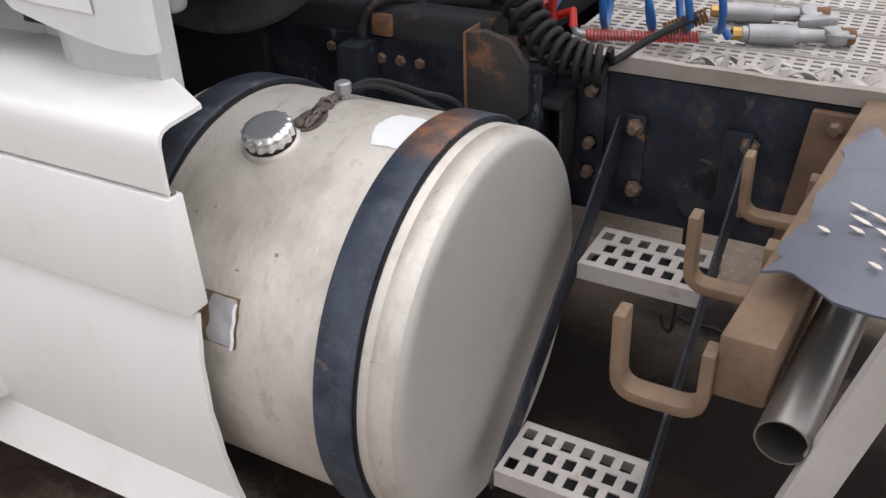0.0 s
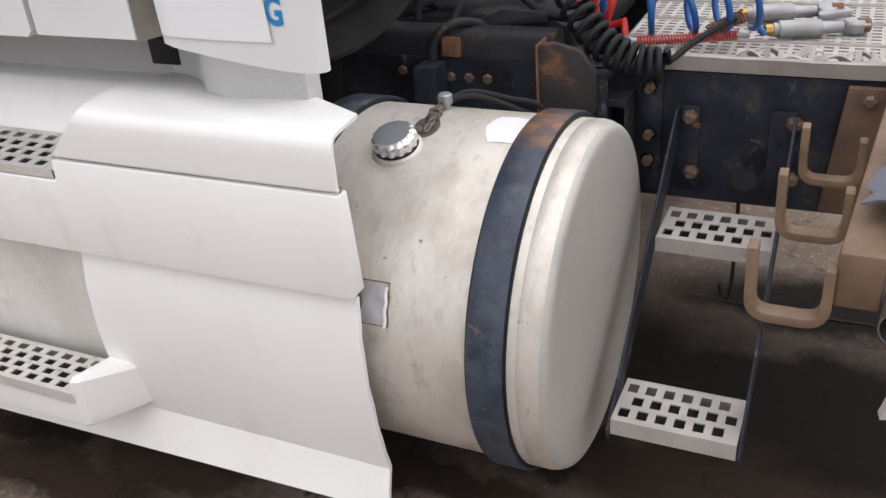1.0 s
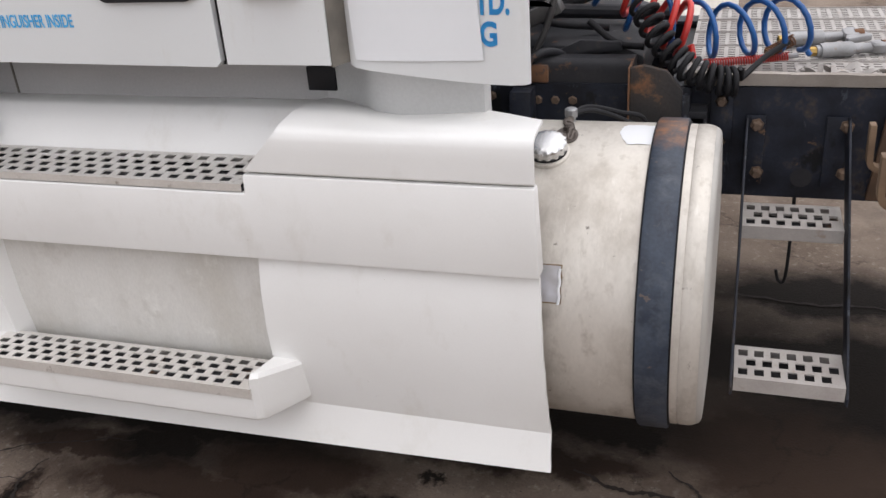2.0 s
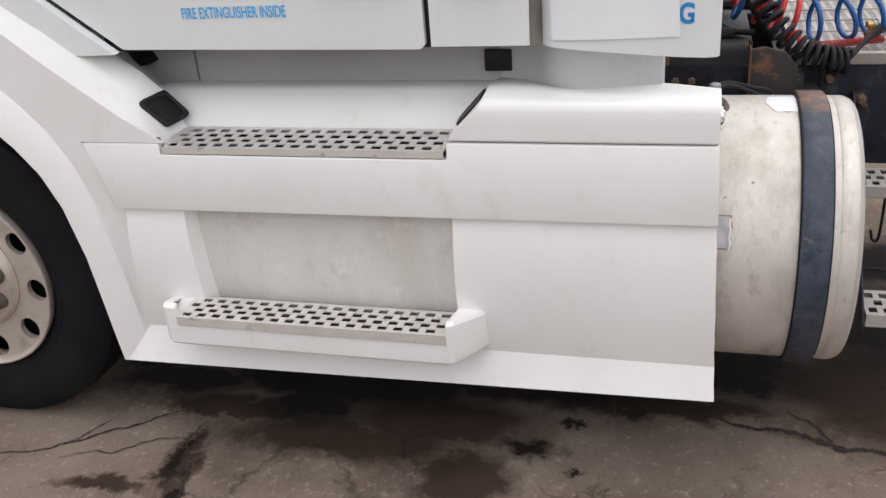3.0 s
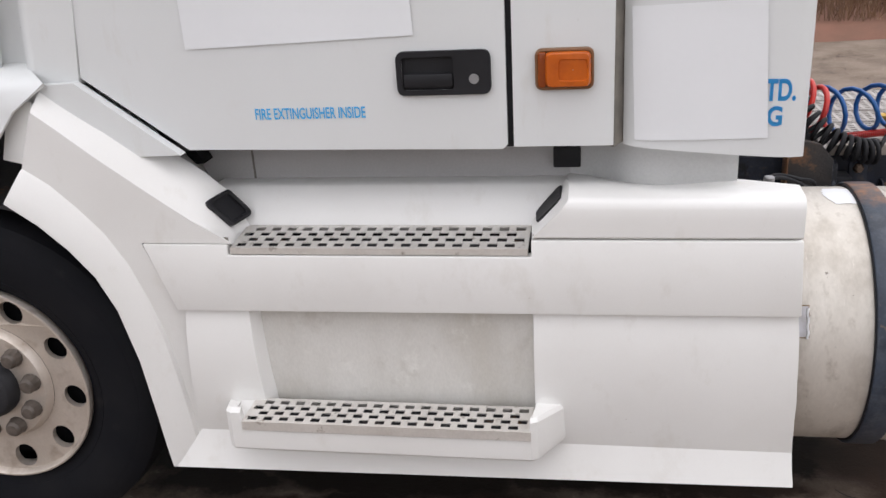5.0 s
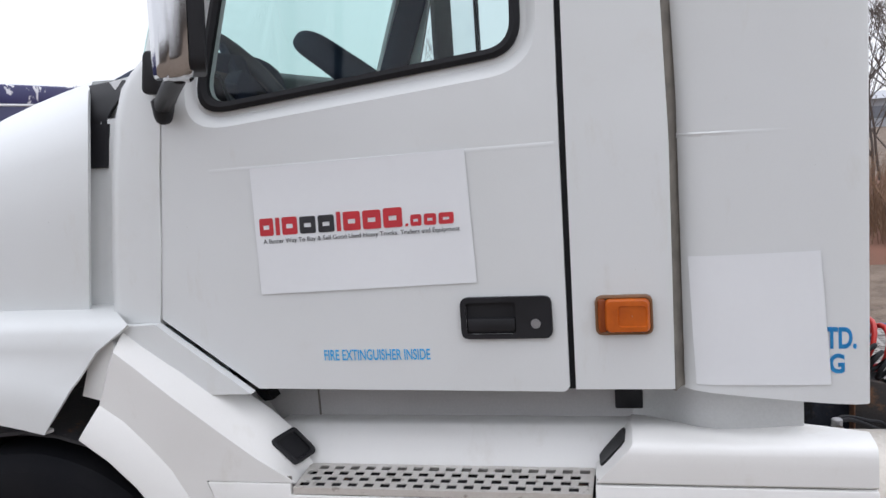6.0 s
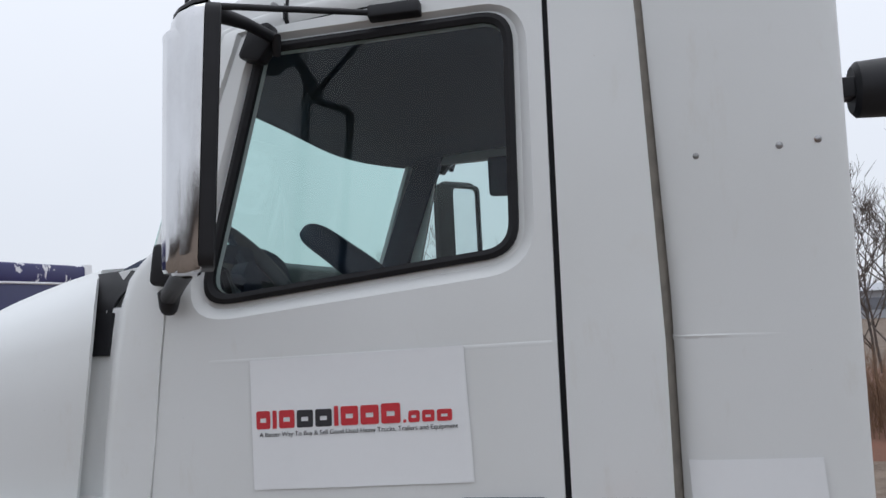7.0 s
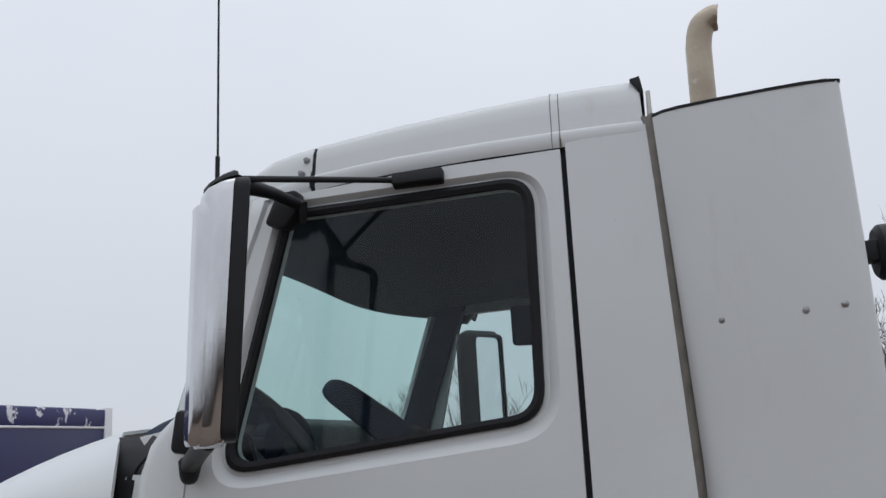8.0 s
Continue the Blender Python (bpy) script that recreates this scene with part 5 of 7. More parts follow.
def step_tread(x0, x1, y0, y1, z, cols, nrows, material, label, holder, lip=0.026, name="step_tread", rise=0.0):
    """A perforated tread with a folded front lip; holes stand in staggered rows."""
    bm = bmesh.new()
    xs = [(0.25 + k + f) / (cols + 0.6) for k in range(cols) for f in (0.0, 0.08, 0.5, 0.58)]
    xs = [0.0, *xs, (0.33 + cols) / (cols + 0.6), 1.0]
    ys = lines(nrows, 0.68, 0.32)

    def solid(i, j):
        if j % 2 == 0 or i in (0, len(xs) - 2):
            return True
        c = (i - 1) % 4
        if (j // 2) % 2 == 0:
            return c == 3 or i == len(xs) - 3
        return c == 1 or i == 1
    perforated(bm, x0, x1, y0, y1, z, 0.003, xs, ys, solid)
    box(bm, x0, x1, y0 - 0.004, y0 - 0.0002, z - lip, z + 0.001)
    box(bm, x0, x1, y1 + 0.0002, y1 + 0.004, z - lip, z)
    for q in bm.verts:
        q.co.z += rise * (q.co.y - y0) / (y1 - y0)
    t = part(name, bm, material, holder, label, smooth=0)
    # added dark pan that stands for the shade below the holes
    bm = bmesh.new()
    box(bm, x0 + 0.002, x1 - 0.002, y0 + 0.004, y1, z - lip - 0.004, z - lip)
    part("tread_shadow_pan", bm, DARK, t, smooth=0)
    return t


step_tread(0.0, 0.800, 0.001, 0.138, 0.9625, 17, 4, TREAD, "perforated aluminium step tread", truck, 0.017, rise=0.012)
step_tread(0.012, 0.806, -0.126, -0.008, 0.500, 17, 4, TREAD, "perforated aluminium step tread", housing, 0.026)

# far side skirt, plain and unseen, added to block light under the truck
bm = bmesh.new()
sheet(bm, [[(x, 2 * MID - y, z) for x in (-0.26, 0.3, 0.9, 1.47)] for y, z in ((-0.03, 0.277), (0.0, 0.4), (0.0, 1.06), (0.10, 1.10), (0.30, 1.09))])
part("far_skirt_blocker", bm, SKIRT, truck, "unseen white far side skirt added to block light", solid=0.01)

# -- front wheel --
HUB = (-0.853, -0.022, 0.500)
SIZE = 1.097                    # of the wheel, against a 22.5 inch rim


def truck_wheel(mirrored):
    sg = -1 if mirrored else 1
    yo = 2 * MID if mirrored else 0

    def Y(prof):
        return [(yo + sg * a, r * SIZE) for a, r in prof]
    root = new("front_wheel")
    root.parent = truck
    root.matrix_parent_inverse = truck.matrix_basis.inverted()
    tagged(root, "black truck tyre on a dirty aluminium wheel")
    bm = bmesh.new()
    lathe(bm, Y([(0.075, 0.285), (0.055, 0.300), (0.042, 0.325), (0.031, 0.365), (0.028, 0.405), (0.031, 0.432), (0.039, 0.463), (0.058, 0.484), (0.11, 0.491), (0.16, 0.492), (0.21, 0.491), (0.27, 0.484), (0.30, 0.45), (0.30, 0.36), (0.27, 0.285)]), HUB, "y", 72)
    for q in bm.verts:
        q.co.z = max(q.co.z, -0.0395)
    t = part("tyre", bm, TYRE, root, "black worn tyre", smooth=40)
    bm = bmesh.new()
    for k in range(2):
        r, y = ((0.333, 0.0395), (0.440, 0.034))[k]
        lathe(bm, Y([(y + 0.003, r - 0.003), (y - 0.0015, r), (y + 0.003, r + 0.003)]), HUB, "y", 72)
    for q in bm.verts:
        q.co.z = max(q.co.z, -0.0395)
    part("sidewall_rib", bm, TYRE, t, smooth=60)
    bm = bmesh.new()
    lathe(bm, Y([(0.050, 0.284), (0.043, 0.286), (0.035, 0.289), (0.029, 0.293), (0.030, 0.298), (0.040, 0.300), (0.055, 0.295), (0.10, 0.284)]), HUB, "y", 64)
    d = [(SIZE * 0.284 * math.cos(a), SIZE * 0.284 * math.sin(a)) for a in [2 * math.pi * i / 64 for i in range(64)]]
    inner = [(SIZE * 0.178 * math.cos(a), SIZE * 0.178 * math.sin(a)) for a in [2 * math.pi * i / 48 for i in range(48)]]
    holes = []
    for h in range(10):
        a = 2 * math.pi * (h + 0.76) / 10
        cx, cz = SIZE * 0.2435 * math.cos(a), SIZE * 0.2435 * math.sin(a)
        holes.append([(cx + 0.0385 * math.cos(b), cz + 0.0385 * math.sin(b)) for b in [2 * math.pi * i / 16 for i in range(16)]])
    face_with_holes(bm, d, [inner, *holes], lambda u, v: (HUB[0] + u, HUB[1] + yo + sg * (0.050 + 0.10 * (SIZE * 0.284 - math.hypot(u, v))), HUB[2] + v))
    for hl in holes:
        sheet(bm, [[(HUB[0] + u, HUB[1] + yo + sg * (0.050 + 0.10 * (SIZE * 0.284 - math.hypot(u, v))), HUB[2] + v) for u, v in hl + hl[:1]], [(HUB[0] + u, HUB[1] + yo + sg * 0.075, HUB[2] + v) for u, v in hl + hl[:1]]])
    lathe(bm, Y([(0.0605, 0.178), (0.048, 0.174), (0.034, 0.166), (0.030, 0.112), (0.034, 0.100), (0.034, 0.0)]), HUB, "y", 48)
    bmesh.ops.remove_doubles(bm, verts=bm.verts, dist=0.0008)
    r = part("rim", bm, RIM, root, "dirty aluminium ten-hole rim", smooth=35)
    # flat black disc that stands for the shade behind the hand holes
    bm = bmesh.new()
    lathe(bm, Y([(0.12, 0.0), (0.12, 0.27)]), HUB, "y", 32)
    part("brake_shadow", bm, TYRE, root, "flat dark disc for the shade behind the rim", smooth=0)
    bm = bmesh.new()
    lathe(bm, Y([(0.034, 0.092), (0.012, 0.090), (0.004, 0.084), (-0.010, 0.080), (-0.016, 0.070), (-0.016, 0)]), HUB, "y", 24)
    part("hub_cap", bm, DARK, root, "black oily hub cap", smooth=35)
    bm = bmesh.new()
    lathe(bm, [(sg * 0.006, 0.0), (sg * 0.006, 0.029), (0.0, 0.030), (sg * -0.006, 0.027), (sg * -0.024, 0.025), (sg * -0.032, 0.019), (sg * -0.034, 0)], (0, 0, 0), "y", 12)
    first = None
    for h in range(10):
        a = 2 * math.pi * (h + 0.2) / 10
        m = Matrix.Translation((HUB[0] + SIZE * 0.136 * math.cos(a), HUB[1] + yo + sg * 0.028, HUB[2] + SIZE * 0.136 * math.sin(a))) @ Matrix.Rotation(a * 1.7, 4, "Y")
        if first is None:
            first = part("wheel_nut", bm, NUT, root, smooth=25)
            first.matrix_basis = m
        else:
            piece("wheel_nut", first, root, m)
    return root


truck_wheel(False)
truck_wheel(True)
bm = bmesh.new()
tube(bm, [(-0.845, 0.3, 0.47), (-0.845, 2 * MID - 0.3, 0.47)], 0.06, 12)
part("front_axle", bm, DARK, truck, "dark front axle")

# -- fuel tank --
TY, TZ, TR = 0.384, 0.618, 0.362
bm = bmesh.new()
lathe(bm, [(1.165, 0), (1.166, 0.30), (1.172, 0.335), (1.19, 0.355), (1.215, TR), (1.30, TR), (1.50, TR), (1.752, TR), (1.755, TR - 0.002), (1.758, TR), (1.778, TR), (1.789, TR - 0.002), (1.797, TR - 0.006)], (0, TY, TZ), "x", 96)
tank = part("fuel_tank", bm, TANK, truck, "dull stained aluminium cylindrical fuel tank", smooth=40)
bm = bmesh.new()
lathe(bm, [(1.7972, TR - 0.0055), (1.8030, TR - 0.0090), (1.8070, TR - 0.0135), (1.8092, TR - 0.0185), (1.8102, TR - 0.024), (1.8108, TR - 0.032), (1.8130, TR - 0.070), (1.8165, 0.22), (1.8180, 0.11), (1.8184, 0)], (0, TY, TZ), "x", 96)
part("tank_head", bm, TANKHEAD, tank, "plain grey dished tank end", smooth=60)


def strap(x0, x1, holder, paint):
    bm = bmesh.new()
    lathe(bm, [(x0 - 0.004, TR + 0.0005), (x0 - 0.004, TR + 0.006), (x1 + 0.004, TR + 0.006), (x1 + 0.004, TR + 0.0005)], (0, TY, TZ), "x", 96)
    s = part("strap_liner", bm, RUBBER, holder, "black rubber strap liner", smooth=40)
    bm = bmesh.new()
    lathe(bm, [(x0, TR + 0.004), (x0, TR + 0.011), (x0 + 0.004, TR + 0.0135), (x1 - 0.004, TR + 0.0135), (x1, TR + 0.011), (x1, TR + 0.004)], (0, TY, TZ), "x", 96)
    part("tank_strap", bm, paint, holder, "dark blue worn steel tank strap", smooth=40)


strap(1.666, 1.735, tank, RUSTY_STRAP)
strap(1.225, 1.295, tank, STRAPBLUE)
def on_tank(x, a, out=0.0):
    """A place on the tank: a is the angle from its top towards the side, in radians."""
    return Vector((x, TY - (TR + out) * math.sin(a), TZ + (TR + out) * math.cos(a)))


# filler cap, leaning with the tank's surface
CAP = Matrix.Translation(on_tank(1.437, 0.325)) @ Matrix.Rotation(0.325, 4, "X") @ Matrix.Scale(0.94, 4)
bm = bmesh.new()
lathe(bm, [(-0.004, 0.056), (0.003, 0.053), (0.005, 0.048), (0.008, 0.044), (0.008, 0)], (0, 0, 0), "z", 40)
bmesh.ops.transform(bm, matrix=CAP, verts=bm.verts)
part("filler_neck", bm, TANK, tank, "welded filler neck", smooth=40)
# black disc added to draw the cap's shade on the neck
bm = bmesh.new()
lathe(bm, [(0.007, 0), (0.007, 0.0475), (0.012, 0.0475), (0.012, 0)], (0, 0, 0), "z", 40)
bmesh.ops.transform(bm, matrix=CAP, verts=bm.verts)
part("cap_shade_ring", bm, RUBBER, tank, "black ring for the shade under the cap", smooth=40)
bm = bmesh.new()
n = 128
prof = ((0.012, 0.046), (0.026, 0.0475), (0.033, 0.046), (0.0375, 0.0405), (0.0385, 0.030), (0.0380, 0.0))
rings = []
for h, r in prof:
    rings.append([CAP @ Vector(((r + (0.0016 * math.cos(14 * 2 * math.pi * k / n) if h > 0.006 and r > 0.041 else 0)) * math.cos(2 * math.pi * k / n),
                                (r + (0.0016 * math.cos(14 * 2 * math.pi * k / n) if h > 0.006 and r > 0.041 else 0)) * math.sin(2 * math.pi * k / n), h)) for k in range(n + 1)])
sheet(bm, rings)
bmesh.ops.remove_doubles(bm, verts=bm.verts, dist=0.0002)
part("filler_cap", bm, CAPMETAL, tank, "chrome scalloped fuel cap", smooth=40)
# chain and vent with its hose
bm = bmesh.new()
for i in range(9):
    p = on_tank(1.478 - 0.003 * i, 0.16 - 0.038 * i, 0.008)
    tube(bm, [p + Vector((0.010 * math.cos(b) * (1 if i % 2 else 0.5), 0.012 * math.sin(b), 0.005 * math.sin(b + i))) for b in [2 * math.pi * k / 10 for k in range(11)]], 0.0040, 6, False)
part("cap_chain", bm, NUT, tank, "short steel cap chain")
# tether plate lying between the cap and the vent, with its two clips
bm = bmesh.new()
outline = [(1.468 + 0.026 * math.cos(b) - 0.004 * math.sin(b), 0.115 - 0.105 * math.sin(b)) for b in [2 * math.pi * k / 28 for k in range(28)]]
hole = [(1.468 + 0.013 * math.cos(b), 0.145 - 0.036 * math.sin(b)) for b in [2 * math.pi * k / 16 for k in range(16)]]
face_with_holes(bm, outline, [hole], lambda x, a: on_tank(x, a, 0.004))
tether = part("tether_plate", bm, NUT, tank, "dull grey tether plate", solid=0.004)
for x, a in ((1.462, 0.19), (1.466, 0.03)):
    bm = bmesh.new()
    lathe(bm, [(0, 0), (0, 0.010), (0.006, 0.011), (0.011, 0.008), (0.012, 0)], on_tank(x, a, 0.005), "z", 10)
    part("tether_clip", bm, NUT, tether, smooth=40)
bm = bmesh.new()
lathe(bm, [(0, 0), (0, 0.011), (0.014, 0.011), (0.016, 0.0155), (0.034, 0.0155), (0.037, 0.012), (0.037, 0)], (1.458, 0.455, TZ + 0.352), "z", 10)
part("tank_vent", bm, FITTING, tank, "grey vent fitting", smooth=30)
bm = bmesh.new()
tube(bm, spline([(1.455, 0.475, 0.985), (1.49, 0.52, 0.990), (1.56, 0.56, 0.965), (1.62, 0.60, 0.93), (1.63, 0.62, 0.80)]), 0.0065, 8)
tube(bm, spline([(1.455, 0.47, 0.985), (1.50, 0.51, 0.985), (1.57, 0.55, 0.95), (1.63, 0.58, 0.90), (1.65, 0.62, 0.78)]), 0.006, 8)
part("vent_hose", bm, RUBBER, tank, "black vent hoses")
# white paper label and torn plate label
random.seed(12)
bm = bmesh.new()
rows = []
for k in range(15):
    a = 0.205 - 0.315 * k / 14
    torn_to = 1.592 + 0.016 * (2 * k / 14 - 1) ** 2 + random.uniform(-0.003, 0.003) - 0.010 * k / 14
    rows.append([on_tank(torn_to + (1.662 - torn_to) * f, a + (random.uniform(-0.006, 0.006) if k in (0, 14) else 0), 0.0012) for f in (0, 0.2, 0.4, 0.6, 0.8, 1.0)])
sheet(bm, rows)
part("paper_label", bm, PAPER, tank, "torn blank white paper label")
ANGLES = [1.085 + 0.235 * k / 10 for k in range(11)]
bm = bmesh.new()
sheet(bm, [[on_tank(x, a, 0.0015) for x in (1.410, 1.43, 1.45, 1.48, 1.5065 + 0.001 * math.sin(a * 55))] for a in ANGLES])
plate = part("plate_label", bm, surface("scorched_label", (0.30, 0.20, 0.085), (0.17, 0.115, 0.065), 30, 120, 0.5, 0.1, metal=0.2, bump=0.2, stain=(0.42, 0.38, 0.33), stain_scale=22, stain_at=0.56), tank, "scorched brown plate label", solid=0.001)
bm = bmesh.new()
sheet(bm, [[on_tank(x, a, 0.0025 + 0.0015 * math.sin(x * 210 + a * 40)) for x in (1.450 + 0.004 * math.sin(a * 48), 1.464, 1.478, 1.491, 1.5035)] for a in [1.093 + 0.218 * k / 10 for k in range(11)]])
part("foil_half", bm, surface("crumpled_foil", (0.54, 0.54, 0.57), (0.40, 0.385, 0.39), 30, 120, 0.38, 0.1, metal=0.2, bump=0.2), plate, "silver foil half of the label", solid=0.001)
bm = bmesh.new()
sheet(bm, [[on_tank(x + 0.0015 * math.sin(a * 70), a, o) for x, o in ((1.4985, 0.005), (1.5005, 0.0085), (1.5035, 0.009), (1.5050, 0.005))] for a in ANGLES[1:]])
part("peeled_edge", bm, PAPER, plate, "white peeled edge", solid=0.001)
# tank of the far side, unseen, added to keep light from under the truck
bm = bmesh.new()
lathe(bm, [(1.165, 0), (1.17, 0.33), (1.215, TR), (1.78, TR), (1.825, TR - 0.03), (1.834, 0)], (0, 2 * MID - TY, TZ), "x", 48)
part("fuel_tank", bm, TANK, truck, "unseen dull aluminium far side tank added to block light", smooth=40)
# saddle brackets under and behind the tank
for x in (1.26, 1.69):
    bm = bmesh.new()
    prism(bm, [(0.834, 0.95), (0.834, 0.30), (0.60, 0.235), (0.36, 0.235), (0.36, 0.255), (0.52, 0.27), (0.66, 0.36), (0.735, 0.50), (0.757, 0.62), (0.735, 0.75), (0.76, 0.95)], "x", x - 0.03, x + 0.03)
    part("tank_bracket", bm, NAVY, truck, "dark blue tank bracket", bevel=0.003)

# -- chassis rails and what is bolted to them --
def rail(y, sg):
    bm = bmesh.new()
    prism(bm, [(y, 0.640), (y + sg * 0.09, 0.640), (y + sg * 0.09, 0.650), (y + sg * 0.010, 0.650), (y + sg * 0.010, 0.942), (y + sg * 0.09, 0.942), (y + sg * 0.09, 0.952), (y, 0.952)], "x", -1.2, 3.4)
    return part("chassis_rail", bm, NAVY, truck, "dark blue rusty chassis rail", smooth=0)


rail(0.838, 1)
rail(2 * MID - 0.838, -1)
for x in (0.3, 1.2, 2.2, 3.1):
    bm = bmesh.new()
    box(bm, x, x + 0.08, 0.92, 2 * MID - 0.92, 0.68, 0.92)
    part("cross_member", bm, DARK, truck, "dark cross member")
bm = bmesh.new()
prism(bm, rounded([(0.852, 0.63), (0.94, 0.63), (0.94, 1.018), (0.852, 1.018)], [0, 0, 0.03, 0.03]), "x", -0.2, 1.562)
part("frame_reinforcement", bm, DARK, truck, "black frame reinforcement", smooth=40)
# proud bracket with a rusty edge in front of the rail
bm = bmesh.new()
prism(bm, [(1.565, 0.74), (1.565, 1.028), (1.60, 1.035), (1.66, 1.02), (1.70, 0.97), (1.70, 0.88), (1.655, 0.84), (1.655, 0.74)], "y", 0.735, 0.755)
box(bm, 1.60, 1.66, 0.755, 0.838, 0.76, 1.0)
part("frame_bracket", bm, RUSTFRAME, truck, "black frame bracket with rust", bevel=0.003)
bm = bmesh.new()
box(bm, 1.560, 1.5645, 0.728, 0.80, 0.74, 1.03)
part("rusty_bracket_edge", bm, RUST, truck, "rusty bracket edge", bevel=0.002)
bm = bmesh.new()
box(bm, 1.70, 1.765, 0.76, 0.836, 0.885, 0.905)
box(bm, 1.70, 1.708, 0.76, 0.836, 0.70, 0.885)
box(bm, 1.757, 1.765, 0.76, 0.836, 0.70, 0.885)
part("cable_bracket", bm, DARK, truck, "small black bracket", bevel=0.002)
# splice plate on the rail
bm = bmesh.new()
box(bm, 1.772, 1.83, 0.828, 0.8375, 0.655, 0.945)
part("splice_plate", bm, NAVY, truck, "dark blue splice plate", bevel=0.002)
bm = bmesh.new()
lathe(bm, [(0.012, 0), (0.012, 0.0185), (0.008, 0.0185), (0.008, 0.014), (-0.006, 0.0135), (-0.012, 0.010), (-0.012, 0)], (0, 0, 0), "y", 6)
frame_bolt = None
for x, y, z in ((1.895, 0.812, 0.853), (1.903, 0.812, 0.717), (2.118, 0.812, 0.854), (2.122, 0.812, 0.722), (2.259, 0.800, 0.922), (1.80, 0.820, 0.915), (1.80, 0.820, 0.80),
                (1.80, 0.820, 0.735), (1.395, 0.842, 0.905), (1.345, 0.842, 0.905), (1.295, 0.842, 0.905), (1.16, 0.842, 0.915), (2.35, 0.826, 0.72)):
    m = Matrix.Translation((x, y, z)) @ Matrix.Rotation(x * 9, 4, "Y")
    if frame_bolt is None:
        frame_bolt = part("frame_bolt", bm, BOLT, truck, "rusty hexagon bolts", smooth=0)
        frame_bolt.matrix_basis = m
    else:
        q = piece("frame_bolt", frame_bolt, truck, m)
        q.matrix_parent_inverse = truck.matrix_basis.inverted()
for x, z, r in ((1.838, 0.908, 0.009), (2.02, 0.70, 0.028), (1.90, 0.785, 0.008)):
    bm = bmesh.new()
    lathe(bm, [(0, 0), (0, r)], (x, 0.8365, z), "y", 16)
    part("rail_hole", bm, DARK, truck, "dark hole in the rail", smooth=0)

# -- frame step between two hangers --
bm = bmesh.new()
for x in (1.866, 2.118):
    prism(bm, [(0.826, 0.880), (0.792, 0.880), (0.216, 0.416), (0.220, 0.392), (0.275, 0.392), (0.826, 0.80)], "x", x, x + 0.006)
    box(bm, x if x < 2 else x - 0.05, x + 0.05 if x < 2 else x + 0.006, 0.822, 0.830, 0.68, 0.878)
hang = part("step_hanger", bm, NAVY, truck, "dark blue steel step hangers", bevel=0.0015)
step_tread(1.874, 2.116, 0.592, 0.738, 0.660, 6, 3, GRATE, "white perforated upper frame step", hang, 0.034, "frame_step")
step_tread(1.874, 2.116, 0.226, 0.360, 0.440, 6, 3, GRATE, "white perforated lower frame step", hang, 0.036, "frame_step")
bm = bmesh.new()
tube(bm, spline([(2.01, 0.86, 0.68), (2.012, 0.86, 0.56), (2.010, 0.86, 0.38), (1.992, 0.86, 0.365), (1.982, 0.86, 0.40)]), 0.0048, 8)
part("hanging_cable", bm, RUBBER, truck, "black hanging cable")

# -- guard bar with three hooks --
bm = bmesh.new()
box(bm, 2.238, 2.300, 0.040, 0.83, 0.890, 0.978)
for q in bm.verts:
    q.co.x += 0.06 * (q.co.y - 0.04) / 0.79
bar = part("guard_bar", bm, TAN, truck, "rusty tan square guard bar", bevel=0.006)
bm = bmesh.new()
prism(bm, [(2.185, 0.65), (2.33, 0.65), (2.335, 0.945), (2.215, 0.945)], "y", 0.815, 0.834)
part("mounting_plate", bm, BROWN, bar, "rusty tan mounting plate", bevel=0.003)
HOOK = rounded([(2.126, 0.974), (2.128, 0.860), (2.232, 0.860), (2.232, 0.952)], [0, 0.03, 0.03, 0], 5)
for y, dz, dx in ((0.045, 0.0, 0.0), (0.325, -0.01, 0.012), (0.630, -0.045, 0.025)):
    bm = bmesh.new()
    o = [(x + dx, z + dz) for x, z in HOOK]
    w = 0.0075
    rows = []
    for i, (x, z) in enumerate(o):
        a, b = Vector(o[max(i - 1, 0)]), Vector(o[min(i + 1, len(o) - 1)])
        t = (b - a).normalized()
        nx, nz = -t.y * w, t.x * w
        rows.append([(x + nx, y - 0.016, z + nz), (x - nx, y - 0.016, z - nz), (x - nx, y + 0.016, z - nz), (x + nx, y + 0.016, z + nz), (x + nx, y - 0.016, z + nz)])
    sheet(bm, rows)
    bmesh.ops.remove_doubles(bm, verts=bm.verts, dist=0.0003)
    bmesh.ops.holes_fill(bm, edges=bm.edges, sides=4)
    part("bar_hook", bm, TAN, bar, "rusty tan bent strap hook", bevel=0.002)
# stainless tube beside the bar
bm = bmesh.new()
a, b = Vector((2.327, -0.02, 0.905)), Vector((2.362, 0.34, 0.925))
tube(bm, [a, a.lerp(b, 0.5), b], 0.0295, 28, False)
part("steel_tube", bm, STEEL, truck, "open stainless steel tube", solid=0.002)
# grey plastic wheel guard edge and the torn sheet over it
bm = bmesh.new()
rows = []
for k in range(16):
    s = k / 15
    l, r = (2.318 + 0.085 * s, 0.76 + 0.345 * s), (2.372 + 0.068 * s, 0.78 + 0.29 * s)
    rows.append([(l[0], -0.010, l[1]), (l[0] + 0.003, -0.028, l[1]), (0.5 * (l[0] + r[0]), -0.034, 0.5 * (l[1] + r[1])), (r[0] - 0.003, -0.028, r[1]), (r[0], -0.010, r[1])])
sheet(bm, rows)
part("wheel_guard", bm, FLAP, truck, "grey plastic wheel guard edge", smooth=50, solid=0.006)
